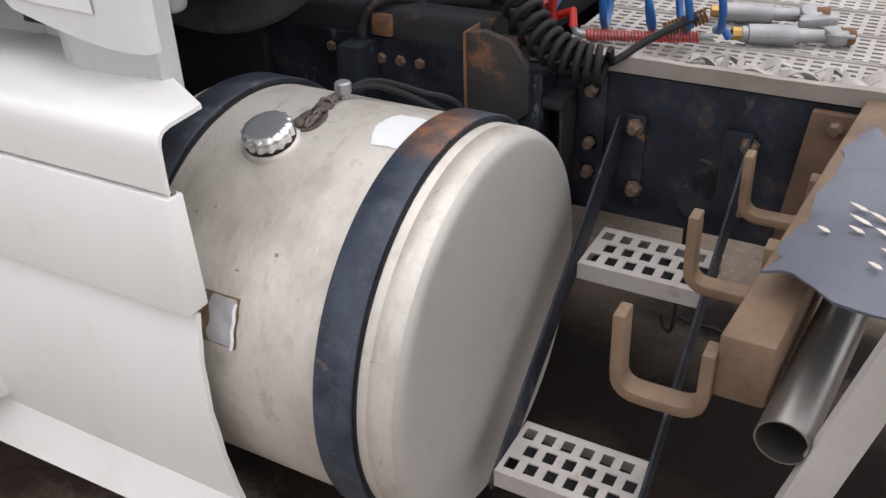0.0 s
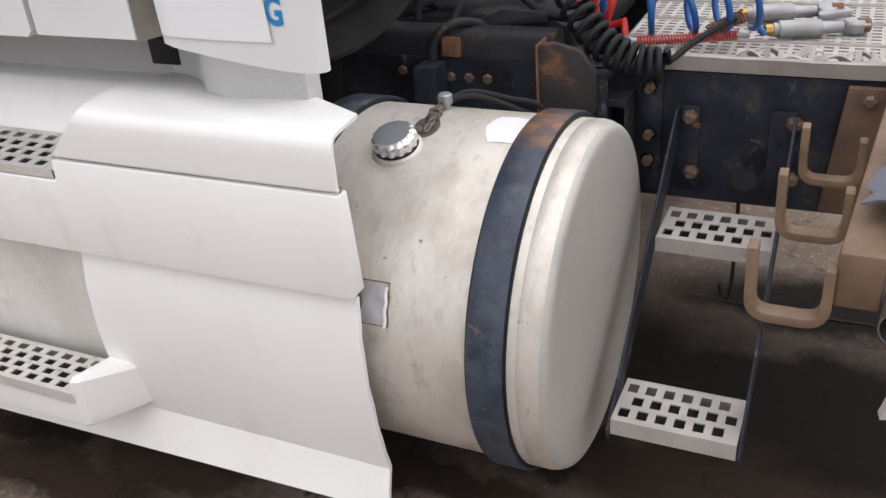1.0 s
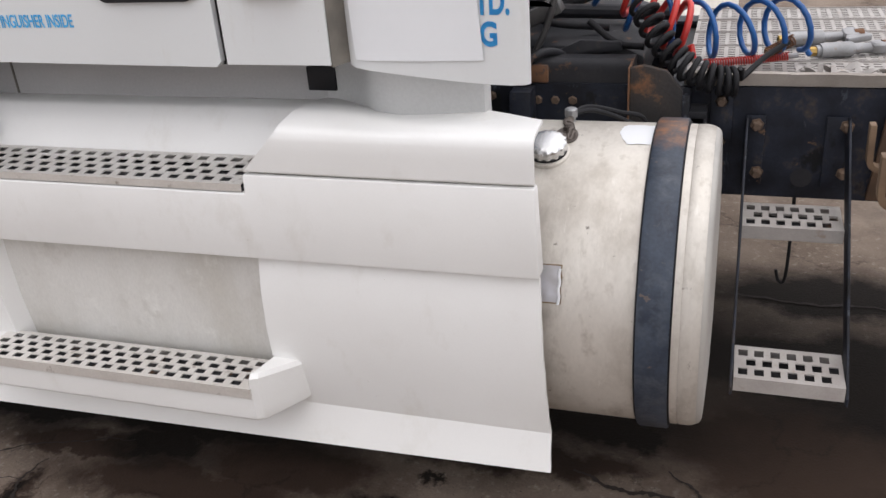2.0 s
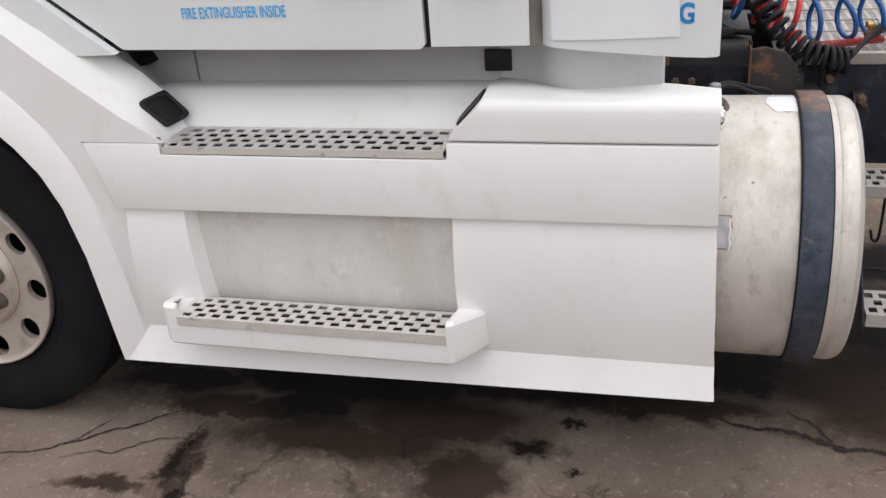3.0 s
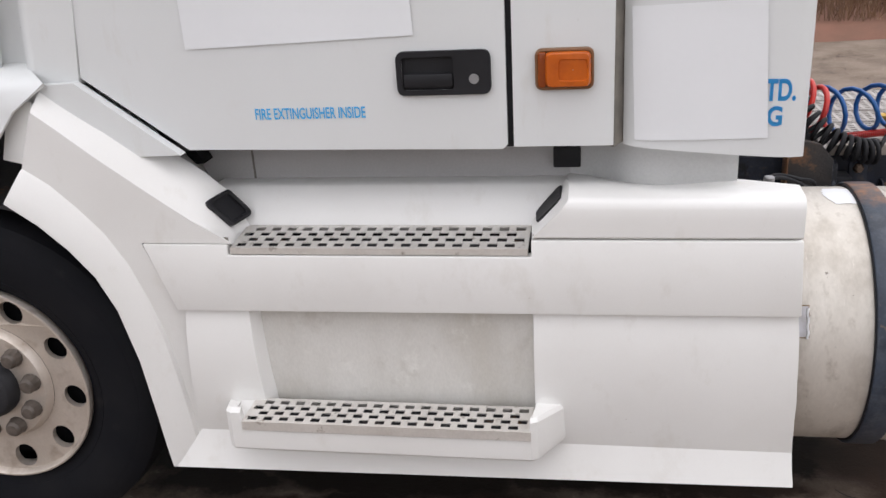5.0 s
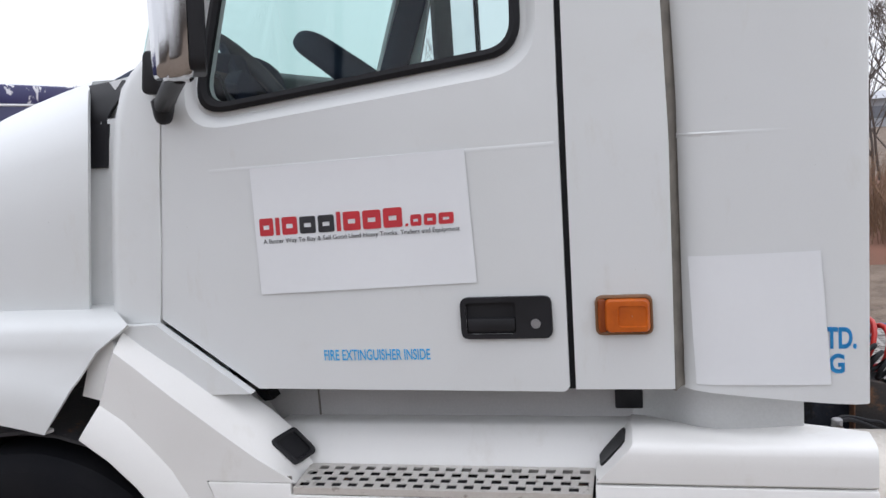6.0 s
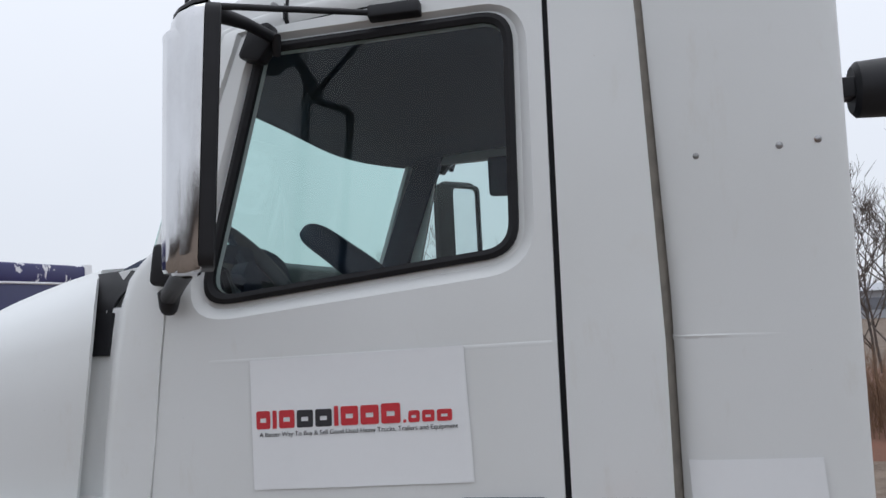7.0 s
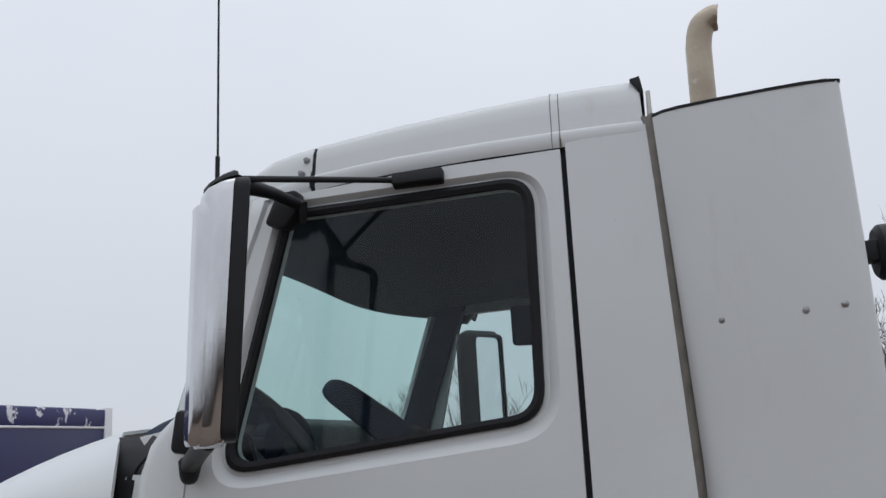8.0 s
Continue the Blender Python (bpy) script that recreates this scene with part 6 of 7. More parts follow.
def sheet_at(u, v, up=0.0):
    x = 2.258 + 0.42 * u + 0.060 * v * (1 - u)
    y = (0.147 - 0.31 * u if u < 0.26 else 0.066 + 0.20 * (u - 0.26)) + 0.36 * v
    return Vector((x, y, 1.008 + 0.012 * math.sin(6 * u + 2 * v) + 0.03 * v + 0.03 * u + 0.010 * math.sin(11 * u - 5 * v) + 0.03 * max(0, v - 0.75) * math.sin(30 * u) + up))


bm = bmesh.new()
random.seed(4)
rows = []
for i in range(29):
    row = []
    for j in range(25):
        p = sheet_at(i / 28, j / 24)
        if i == 0 or j in (0, 24):
            p += Vector((random.uniform(-0.0035, 0.0035) + 0.006 * math.sin(0.9 * (i + j)), random.uniform(-0.0035, 0.0035), random.uniform(-0.004, 0.002)))
        row.append(p)
    rows.append(row)
sheet(bm, rows)
torn = part("torn_sheet", bm, CLOTH, truck, "torn grey rubberised sheet with pale holes", smooth=60, solid=0.004)
for u, v, l in ((0.13, 0.52, 0.016), (0.155, 0.44, 0.018), (0.20, 0.50, 0.020), (0.16, 0.36, 0.012), (0.08, 0.30, 0.010), (0.27, 0.28, 0.013), (0.25, 0.19, 0.010), (0.30, 0.55, 0.016), (0.23, 0.40, 0.014), (0.34, 0.42, 0.014)):
    bm = bmesh.new()
    way = Vector((0.80, -0.60, 0))
    c = [sheet_at(u, v, 0.006) + way * l * a + Vector((0.6, 0.8, 0)) * b for a, b in ((-1, 0), (-0.5, 0.0035), (0.3, 0.0045), (1, 0.001), (0.4, -0.003), (-0.4, -0.002))]
    bm.faces.new([bm.verts.new(p) for p in c])
    part("tear", bm, PALETEAR, torn, smooth=0, solid=0.001)

# -- deck plate --
def deck_plank(y0, y1, holder):
    bm = bmesh.new()
    xs, ys = lines(34, 0.66, 0.34), lines(6, 0.45, 0.55)
    perforated(bm, 1.70, 2.78, y0, y1, 0.974, 0.004, xs, ys, lambda i, j: j % 2 == 0 or i % 2 == 0)
    for y in (y0, y1 - 0.004):
        box(bm, 1.70, 2.78, y, y + 0.004, 0.945, 0.978)
    return part("deck_plank", bm, GRATE, holder, smooth=0)


# dark plate added so that the deck's holes show shade beneath
bm = bmesh.new()
box(bm, 1.66, 2.80, 0.935, 1.605, 0.915, 0.930)
part("deck_shade_plate", bm, DARK, truck, "added dark plate for the shade under the deck")
deck = new("deck_plate")
deck.parent = truck
deck.matrix_parent_inverse = truck.matrix_basis.inverted()
tagged(deck, "worn white perforated deck plate behind the cab")
for k in range(5):
    deck_plank(0.846 + 0.172 * k, 0.846 + 0.172 * k + 0.166, deck)
bm = bmesh.new()
rows = []
random.seed(2)
for i in range(28):
    x = 1.70 + 1.08 * i / 27
    d = random.uniform(-0.0015, 0.0015)
    rows.append([(x, 0.830 + d, 0.958), (x, 0.828 + d, 0.990 + d), (x, 0.834, 0.9945 + 2 * d), (x, 0.846, 0.990 + 3 * d)])
sheet(bm, rows)
part("deck_edge_trim", bm, TRIM, deck, "scuffed metal deck edge", smooth=30, solid=0.003)
# buckled strip of mesh by the edge
bm = bmesh.new()
rows = []
for i in range(60):
    x = 1.98 + 0.36 * i / 59
    rows.append([(x, 0.850 + 0.052 * j / 4 + 0.007 * math.sin(i * 0.35), 0.990 + 0.009 * math.sin(i * 0.42 + j) + 0.006 * math.sin(i * 0.23 + 2 * j)) for j in range(5)])
v = [[bm.verts.new(p) for p in r] for r in rows]
for i in range(59):
    for j in range(4):
        if j in (1, 2) and i % 5 in (1, 2, 3):
            continue
        bm.faces.new((v[i][j], v[i][j + 1], v[i + 1][j + 1], v[i + 1][j]))
part("buckled_mesh", bm, GRATE, deck, "buckled strip of deck mesh", smooth=60, solid=0.003)

# -- air hoses and couplings --
def coil(path, radius, turns, r, slant=0.0):
    """A coil round a smooth line."""
    line = spline(path, 24)
    total = len(line) - 1
    pts = []
    steps = int(turns * 16)
    for k in range(steps + 1):
        s = k / steps * total
        i = min(int(s), total - 1)
        p = line[i].lerp(line[i + 1], s - i)
        w = (line[i + 1] - line[i]).normalized()
        side = w.cross(Vector((0, 0, 1))).normalized()
        up = side.cross(w)
        side = (side * math.cos(slant) + w * math.sin(slant))
        a = 2 * math.pi * turns * k / steps
        pts.append(p + radius * (math.cos(a) * up + math.sin(a) * side))
    return pts


bm = bmesh.new()
pts = coil([(1.42, 1.08, 1.22), (1.56, 1.03, 1.12), (1.74, 1.0, 1.065), (1.88, 0.99, 1.075), (1.985, 0.99, 1.085)], 0.072, 6.5, 0.0085, 0.6)
tube(bm, pts + [Vector((2.005, 0.985, 1.02)), Vector((2.02, 0.99, 1.0))], 0.0080, 10)
part("blue_air_hose", bm, BLUEHOSE, truck, "blue coiled air hose", smooth=60)
bm = bmesh.new()
pts = coil([(1.40, 1.12, 1.33), (1.51, 1.05, 1.20), (1.62, 0.98, 1.115), (1.695, 0.945, 1.075)], 0.070, 5.5, 0.0085, 0.5)
tube(bm, pts + [Vector((1.712, 0.93, 1.035)), Vector((1.716, 0.925, 1.005))], 0.0092, 10)
part("red_air_hose", bm, REDHOSE, truck, "red coiled air hose", smooth=60)
bm = bmesh.new()
pts = coil([(1.575, 0.89, 1.165), (1.63, 0.83, 1.085), (1.70, 0.79, 1.022), (1.775, 0.775, 0.990), (1.84, 0.785, 0.980)], 0.034, 14, 0.0085)
tube(bm, pts + [Vector(p) for p in spline([(1.845, 0.80, 0.985), (1.90, 0.88, 1.02), (1.96, 0.95, 1.045)], 6)], 0.0076, 8)
part("black_coiled_cable", bm, RUBBER, truck, "black coiled electrical cable", smooth=60)
bm = bmesh.new()
tube(bm, spline([(1.713, 0.925, 1.01), (1.725, 0.928, 0.992), (1.76, 0.935, 0.988), (1.86, 0.955, 0.992), (1.99, 0.985, 1.0)]), 0.0075, 8)
part("grey_hose_end", bm, FITTING, truck, "grey hose end")
bm = bmesh.new()
tube(bm, coil([(1.745, 0.930, 0.990), (1.86, 0.955, 0.993), (1.965, 0.978, 0.999)], 0.0105, 34, 0.002), 0.0021, 5)
part("spring_guard", bm, REDHOSE, truck, "red spring guard on the hose", smooth=60)
bm = bmesh.new()
tube(bm, coil([(1.905, 0.93, 1.018), (1.975, 0.975, 1.045)], 0.013, 12, 0.0025), 0.0026, 5)
part("rusty_spring", bm, RUST, truck, "rusty hose spring", smooth=60)


def coupling(m, label):
    root = new("air_coupling")
    root.parent = truck
    root.matrix_parent_inverse = truck.matrix_basis.inverted()
    root.matrix_basis = m
    tagged(root, label)
    bm = bmesh.new()
    lathe(bm, [(0, 0), (0, 0.016), (0.012, 0.0165), (0.012, 0.0205), (0.10, 0.0215), (0.108, 0.019), (0.108, 0)], (0, 0, 0), "x", 18)
    part("grip", bm, FITTING, root, "grey aluminium grip").matrix_parent_inverse = Matrix()
    bm = bmesh.new()
    lathe(bm, [(-0.02, 0.008), (-0.018, 0.013), (0.0, 0.014), (0.002, 0)], (0, 0, 0), "x", 8)
    part("brass_nut", bm, BRASS, root, "brass nut").matrix_parent_inverse = Matrix()
    bm = bmesh.new()
    lathe(bm, [(0.106, 0.014), (0.125, 0.0155), (0.13, 0.0145), (0.165, 0.013), (0.166, 0)], (0, 0, 0), "x", 14)
    lathe(bm, [(-0.016, 0), (-0.016, 0.024), (0.006, 0.027), (0.012, 0.022), (0.012, 0)], (0.185, 0, 0.004), "z", 18)
    prism(bm, rounded([(0.160, -0.018), (0.215, -0.028), (0.222, 0.018), (0.165, 0.026)], 0.008), "z", 0.004, 0.010)
    part("head", bm, FITTING, root, "grey coupling head", bevel=0.0015).matrix_parent_inverse = Matrix()
    bm = bmesh.new()
    lathe(bm, [(-0.014, 0), (-0.014, 0.017), (0.012, 0.017), (0.012, 0)], (0.208, 0.0, 0.002), "x", 14)
    part("rusty_seal", bm, RUST, root, "rusty seal ring").matrix_parent_inverse = Matrix()


coupling(Matrix.Translation((2.035, 1.025, 1.000)) @ pose(0, 0, 0, 0, 2, 24), "grey air coupling lying on the deck")
coupling(Matrix.Translation((1.96, 1.16, 1.000)) @ pose(0, 0, 0, 20, 0, 14), "grey air coupling lying on the deck")
bm = bmesh.new()
prism(bm, rounded([(2.12, 1.13), (2.20, 1.19), (2.175, 1.235), (2.13, 1.21)], 0.012), "z", 0.99, 1.008)
part("loose_bracket", bm, FITTING, truck, "loose metal bracket on the deck", bevel=0.003)

# -- dark machinery between the rails behind the cab --
bm = bmesh.new()
lathe(bm, [(0.07, 0.455), (0.06, 0.472), (0.03, 0.495), (0.0, 0.510), (-0.008, 0.516), (-0.010, 0.506), (-0.002, 0.495), (0.03, 0.450), (0.035, 0.432), (0.005, 0.417), (0.005, 0.407), (0.05, 0.38), (0.06, 0.0)], (0.846, 0.768, 1.446), "y", 96)
for q in bm.verts:
    q.co.z = min(q.co.z, 1.185)
part("engine_cover", bm, DRUM, truck, "large dark round cover under the cab", smooth=40)
# black plate added to stand for the deep shade over the rail here
bm = bmesh.new()
box(bm, 0.2, 0.985, 0.805, 0.833, 0.50, 0.925)
part("rail_shade_plate", bm, RUBBER, truck, "added black plate for the shade before the rail", bevel=0.004)
bm = bmesh.new()
tube(bm, spline([(0.850, 0.70, 1.185), (0.838, 0.70, 1.10), (0.822, 0.70, 1.020), (0.816, 0.702, 1.000)], 5), [0.034] * 12 + [0.032, 0.028, 0.020, 0.006], 16)
part("white_duct", bm, SKIRT, truck, "white plastic duct end", smooth=50)
bm = bmesh.new()
tube(bm, spline([(1.258, 0.836, 0.86), (1.252, 0.830, 0.96), (1.272, 0.836, 1.015), (1.312, 0.87, 1.035), (1.350, 0.93, 1.01), (1.36, 0.95, 0.96)]), 0.012, 10)
part("frame_clamp", bm, DARK, truck, "black curved clamp over the frame", smooth=40)
bm = bmesh.new()
box(bm, 1.275, 1.325, 0.836, 0.851, 0.955, 1.005)
part("clamp_face", bm, RUST, truck, "rusty clamp face", bevel=0.004)
bm = bmesh.new()
for a, b, r in (((1.05, 1.0, 0.95), (1.24, 1.15, 1.22), 0.018), ((0.9, 1.25, 1.06), (1.65, 1.20, 1.07), 0.022), ((1.1, 1.35, 1.0), (1.60, 1.40, 1.16), 0.02), ((1.0, 1.0, 1.03), (1.35, 1.3, 1.16), 0.014),
                ((1.20, 0.95, 1.28), (1.17, 0.93, 1.02), 0.010), ((0.95, 1.1, 1.15), (1.5, 1.45, 1.2), 0.016)):
    tube(bm, [a, Vector(a).lerp(Vector(b), 0.5) + Vector((0, 0, 0.01)), b], r, 10)
part("strut", bm, DARK, truck, "dark struts and pipes behind the cab")
bm = bmesh.new()
prism(bm, [(1.05, 0.90), (1.58, 0.90), (1.58, 1.00), (1.50, 1.035), (1.2, 1.03), (1.05, 1.0)], "y", 0.96, 1.6)
part("gearbox_cover", bm, DARK, truck, "dark cover between the rails", bevel=0.01)
# cab support beam, its arm, hoses and a spring
bm = bmesh.new()
way = Vector((1.335, 1.0, 1.144)) - Vector((0.97, 1.0, 0.968))
box(bm, 0.0, way.length, -0.03, 0.03, -0.022, 0.022, Matrix.Translation((0.97, 1.0, 0.968)) @ Matrix.Rotation(-math.atan2(way.z, way.x), 4, "Y"))
part("support_beam", bm, DRUM, truck, "dark grey slanting cab support beam", bevel=0.006)
bm = bmesh.new()
prism(bm, [(1.285, 0.965), (1.300, 1.005), (1.400, 1.052), (1.515, 1.048), (1.520, 1.022), (1.420, 1.014), (1.352, 0.965)], "y", 0.935, 0.953)
part("support_arm", bm, DARK, truck, "black forked support arm", bevel=0.004)
bm = bmesh.new()
tube(bm, spline([(1.330, 0.95, 1.21), (1.322, 0.945, 1.15), (1.295, 0.94, 1.07), (1.268, 0.93, 1.01), (1.262, 0.93, 0.95)], 6), 0.0095, 10)
part("grey_hose", bm, DRUM, truck, "dark grey rubber hose", smooth=60)
bm = bmesh.new()
tube(bm, coil([(0.88, 0.99, 0.992), (0.935, 0.985, 1.022), (0.990, 0.98, 1.052)], 0.021, 11, 0.003), 0.0032, 6)
part("coil_spring", bm, FITTING, truck, "small grey coil spring", smooth=60)
bm = bmesh.new()
box(bm, 1.10, 1.56, 1.285, 1.31, 0.975, 1.010)
part("cross_bar", bm, DARK, truck, "dark cross bar", bevel=0.005)
for a, b, r in (((1.02, 0.98, 1.17), (1.20, 1.02, 1.02), 0.008), ((1.10, 1.0, 1.16), (1.46, 1.10, 1.05), 0.011), ((1.42, 0.97, 1.10), (1.58, 0.95, 1.03), 0.010)):
    bm = bmesh.new()
    mid = Vector(a).lerp(Vector(b), 0.5) + Vector((0, 0, -0.025))
    tube(bm, spline([a, mid, b], 6), r, 8)
    part("rubber_hose", bm, RUBBER, truck, "black rubber hose", smooth=60)
bm = bmesh.new()
box(bm, -0.3, 1.2, 0.95, 1.6, 0.55, 0.98)
part("gearbox", bm, DARK, truck, "dark gearbox", bevel=0.04)

# -- door mirrors on long arms --
def door_mirror(mirrored):
    def S(p):
        return (p[0], 2 * MID - p[1], p[2]) if mirrored else p
    # the far one is turned towards the driver, wider and lower
    u, nn = (Vector((-0.6, 0.8)), Vector((0.8, 0.6))) if mirrored else (Vector((-0.46, 0.89)), Vector((0.89, 0.46)))
    c = Vector((0.03, -0.105)) if mirrored else Vector((0.008, -0.242))
    K = 1.0 if mirrored else 0.912
    sect = rounded([(-0.100, 0.0), (-0.108, -0.040), (-0.080, -0.082), (-0.03, -0.100), (0.03, -0.100), (0.080, -0.082), (0.108, -0.040), (0.100, 0.0)], [0.006, 0.035, 0.04, 0.04, 0.04, 0.04, 0.035, 0.006], 5)

    def Z(z):
        return z - 0.15 if mirrored else 0.238 + 0.882 * z

    def lean_at(z):
        return 0.0 if mirrored else -0.041 * (2.78 - z) / 0.72

    def row(z, k, push):
        out = []
        # the near shell is deeper towards its top
        deep = 1.17 if mirrored else 0.86 * (1 + 0.16 * min(1.0, max(0.0, (z - 2.07) / 0.55)))
        for a, b in sect:
            q = c + K * (u * a * k * (1.6 if mirrored and a > 0 else 1) + nn * (b * k * deep - push))
            drop = 0.035 * (-b / 0.1) * max(0.0, (z - 2.6) / 0.17)
            out.append(S((q.x + lean_at(z), q.y, Z(z - drop))))
        return out + out[:1]
    bm = bmesh.new()
    levels = [(2.045, 0.05, 0.05), (2.045, 0.70, 0.016), (2.053, 0.86, 0.006), (2.072, 0.96, 0.002), (2.10, 1, 0), (2.35, 1, 0), (2.62, 1, 0), (2.715, 1, 0), (2.742, 0.96, 0.002), (2.760, 0.86, 0.006), (2.768, 0.70, 0.016), (2.768, 0.05, 0.05)]
    sheet(bm, [row(*l) for l in levels])
    bmesh.ops.remove_doubles(bm, verts=bm.verts, dist=0.0005)
    root = part("door_mirror", bm, CHROME, truck, "tall chrome door mirror", smooth=45)
    if not mirrored:
        # second shell on the back of the first, ending lower
        bm = bmesh.new()
        sheet(bm, [row(*l) for l in ((2.052, 0.05, 0.050), (2.052, 0.66, 0.040), (2.062, 0.78, 0.034), (2.085, 0.85, 0.029), (2.15, 0.87, 0.028), (2.35, 0.87, 0.028), (2.60, 0.87, 0.028), (2.665, 0.86, 0.030), (2.690, 0.80, 0.038), (2.698, 0.70, 0.048), (2.698, 0.05, 0.055))])
        bmesh.ops.remove_doubles(bm, verts=bm.verts, dist=0.0005)
        part("back_shell", bm, CHROME, root, "chrome back shell", smooth=45)
    bm = bmesh.new()
    w, v = (0.200, 0.090) if mirrored else (0.108, 0.099)
    o = rounded([(-0.108, 2.058), (w, 2.058), (w, 2.756), (-0.108, 2.756)], 0.04)
    i = rounded([(-0.092, 2.072), (v, 2.072), (v, 2.738), (-0.092, 2.738)], 0.034)

    def place(a, z, h):
        q = c + K * (u * a + nn * h)
        return S((q.x + lean_at(z), q.y, Z(z)))
    ring(bm, o, i, place, -0.012, 0.024, 0.004)
    part("mirror_frame", bm, BLACK, root, "black mirror frame")
    bm = bmesh.new()
    sheet(bm, [row(2.7585, 0.915, 0.002), row(2.770, 0.88, 0.005), row(2.777, 0.74, 0.014), row(2.778, 0.05, 0.05)])
    part("mirror_cap", bm, BLACK, root, "black mirror top cap", smooth=50)
    bm = bmesh.new()
    face_with_holes(bm, i, [], lambda a, z: place(a, z, 0.012))
    part("mirror_pane", bm, MIRROR, root, "mirror glass", smooth=0)
    tip = Vector((-0.12, -0.03, 2.785)) if mirrored else Vector((-0.020, -0.205, 2.700))
    bm = bmesh.new()
    tube(bm, [S(tip), S(tip.lerp(Vector((0.29, 0.135, 2.752)), 0.5)), S((0.29, 0.135, 2.752))], 0.0085, 10)
    part("mirror_brace", bm, BLACK, root, "thin black brace rod", smooth=40)
    bm = bmesh.new()
    low = tip + Vector((0, 0, -0.012))
    tube(bm, [S(low), S(low.lerp(Vector((0.02, 0.115, 2.705)), 0.5) + Vector((0.004, 0, 0.006))), S((0.02, 0.115, 2.705))], [0.024, 0.017, 0.016], 12)
    tube(bm, [S((-0.02, 0.14, 2.73)), S((0.035, 0.09, 2.70)), S((0.02, 0.12, 2.66))], 0.013, 10)
    part("mirror_arm", bm, BLACK, root, "black mirror arm", smooth=40)
    bm = bmesh.new()
    prism(bm, [S((0, y, 0))[1:2] + (z,) for y, z in ((0.120, 2.737), (0.158, 2.727), (0.158, 2.767), (0.125, 2.772))], "x", 0.285, 0.432)
    part("mirror_clamp", bm, BLACK, root, "black clamp over the door", bevel=0.006)
    bm = bmesh.new()
    prism(bm, rounded([(-0.085, 2.655), (-0.020, 2.640), (0.020, 2.690), (0.016, 2.748), (-0.045, 2.742)], 0.014), "y", *sorted((S((0, 0.085, 0))[1], S((0, 0.15, 0))[1])))
    part("upper_mount", bm, BLACK, root, "black upper mirror mount", bevel=0.010)
    bm = bmesh.new()
    prism(bm, rounded([(-0.358, 2.040), (-0.285, 2.030), (-0.285, 2.140), (-0.340, 2.160)], 0.02), "y", *sorted((S((0, 0.055, 0))[1], S((0, 0.12, 0))[1])))
    part("lower_mount", bm, BLACK, root, "black lower mirror mount", bevel=0.012)
    bm = bmesh.new()
    end = Vector((-0.20, -0.04, 2.06)) if mirrored else Vector((-0.085, -0.225, 2.060))
    tube(bm, [S((-0.303, 0.074, 1.962)), S((-0.302, 0.072, 1.972)), S((-0.298, 0.067, 1.99)), S((-0.285, 0.05, 2.012)), S(Vector((-0.285, 0.05, 2.02)).lerp(end, 0.5)), S(end)], [0.006, 0.020, 0.026, 0.027, 0.025, 0.023], 16)
    lathe(bm, [(-0.036, 0), (-0.034, 0.012), (-0.026, 0.021), (-0.012, 0.026), (0.028, 0.030), (0.036, 0.022), (0.040, 0)], S((-0.300, 0.065, 1.99)), "z", 16)
    part("lower_arm", bm, BLACK, root, "black lower mirror arm", smooth=40)
    return root


door_mirror(False)
door_mirror(True)
bm = bmesh.new()
tube(bm, [(-0.066, -0.219, 2.672), (-0.064, -0.219, 2.76)], 0.006, 10)
tube(bm, [(-0.064, -0.219, 2.73), (-0.060, -0.219, 3.19), (-0.053, -0.219, 3.80)], [0.0032, 0.0028, 0.002], 8)
part("whip_antenna", bm, BLACK, truck, "thin black whip antenna")

# -- marker lamp behind the door --
bm = bmesh.new()
AMB = [(0.822, 1.351), (0.964, 1.351), (0.964, 1.451), (0.822, 1.451)]
a, b = rounded(AMB, 0.02), rounded(inset(AMB, 0.008), 0.016)
ring(bm, a, b, lambda x, z, h: (x, 0.095 - h, z), 0.0, 0.016, 0.002)
marker = part("marker_lamp", bm, surface("lamp_base", (0.20, 0.09, 0.03), (0.15, 0.07, 0.03), 12, 150, 0.5, 0.1, bump=0.05), truck, "amber side marker lamp")
bm = bmesh.new()
lens = rounded([(0.846, 1.358), (0.958, 1.358), (0.958, 1.444), (0.846, 1.444)], 0.016)
cx, cz = 0.902, 1.401
rows = [[(cx + (x - cx) * k + o, 0.095 - h, cz + (z - cz) * k) for x, z in lens + lens[:1]] for k, h, o in ((1.0, 0.012, 0), (0.97, 0.026, 0), (0.90, 0.033, 0), (0.62, 0.034, 0.012), (0.58, 0.030, 0.012), (0.02, 0.030, 0.012))]
sheet(bm, rows)
part("amber_lens", bm, AMBER, marker, "amber ribbed lens", smooth=30)
bm = bmesh.new()
prism(bm, rounded([(0.829, 1.358), (0.850, 1.358), (0.850, 1.444), (0.829, 1.444)], 0.008), "y", 0.073, 0.094)
part("lens_end", bm, surface("dark_amber", (0.26, 0.055, 0.008), (0.20, 0.04, 0.008), 14, 120, 0.25, 0.05, bump=0.05), marker, "dark amber end of the lens", bevel=0.004)

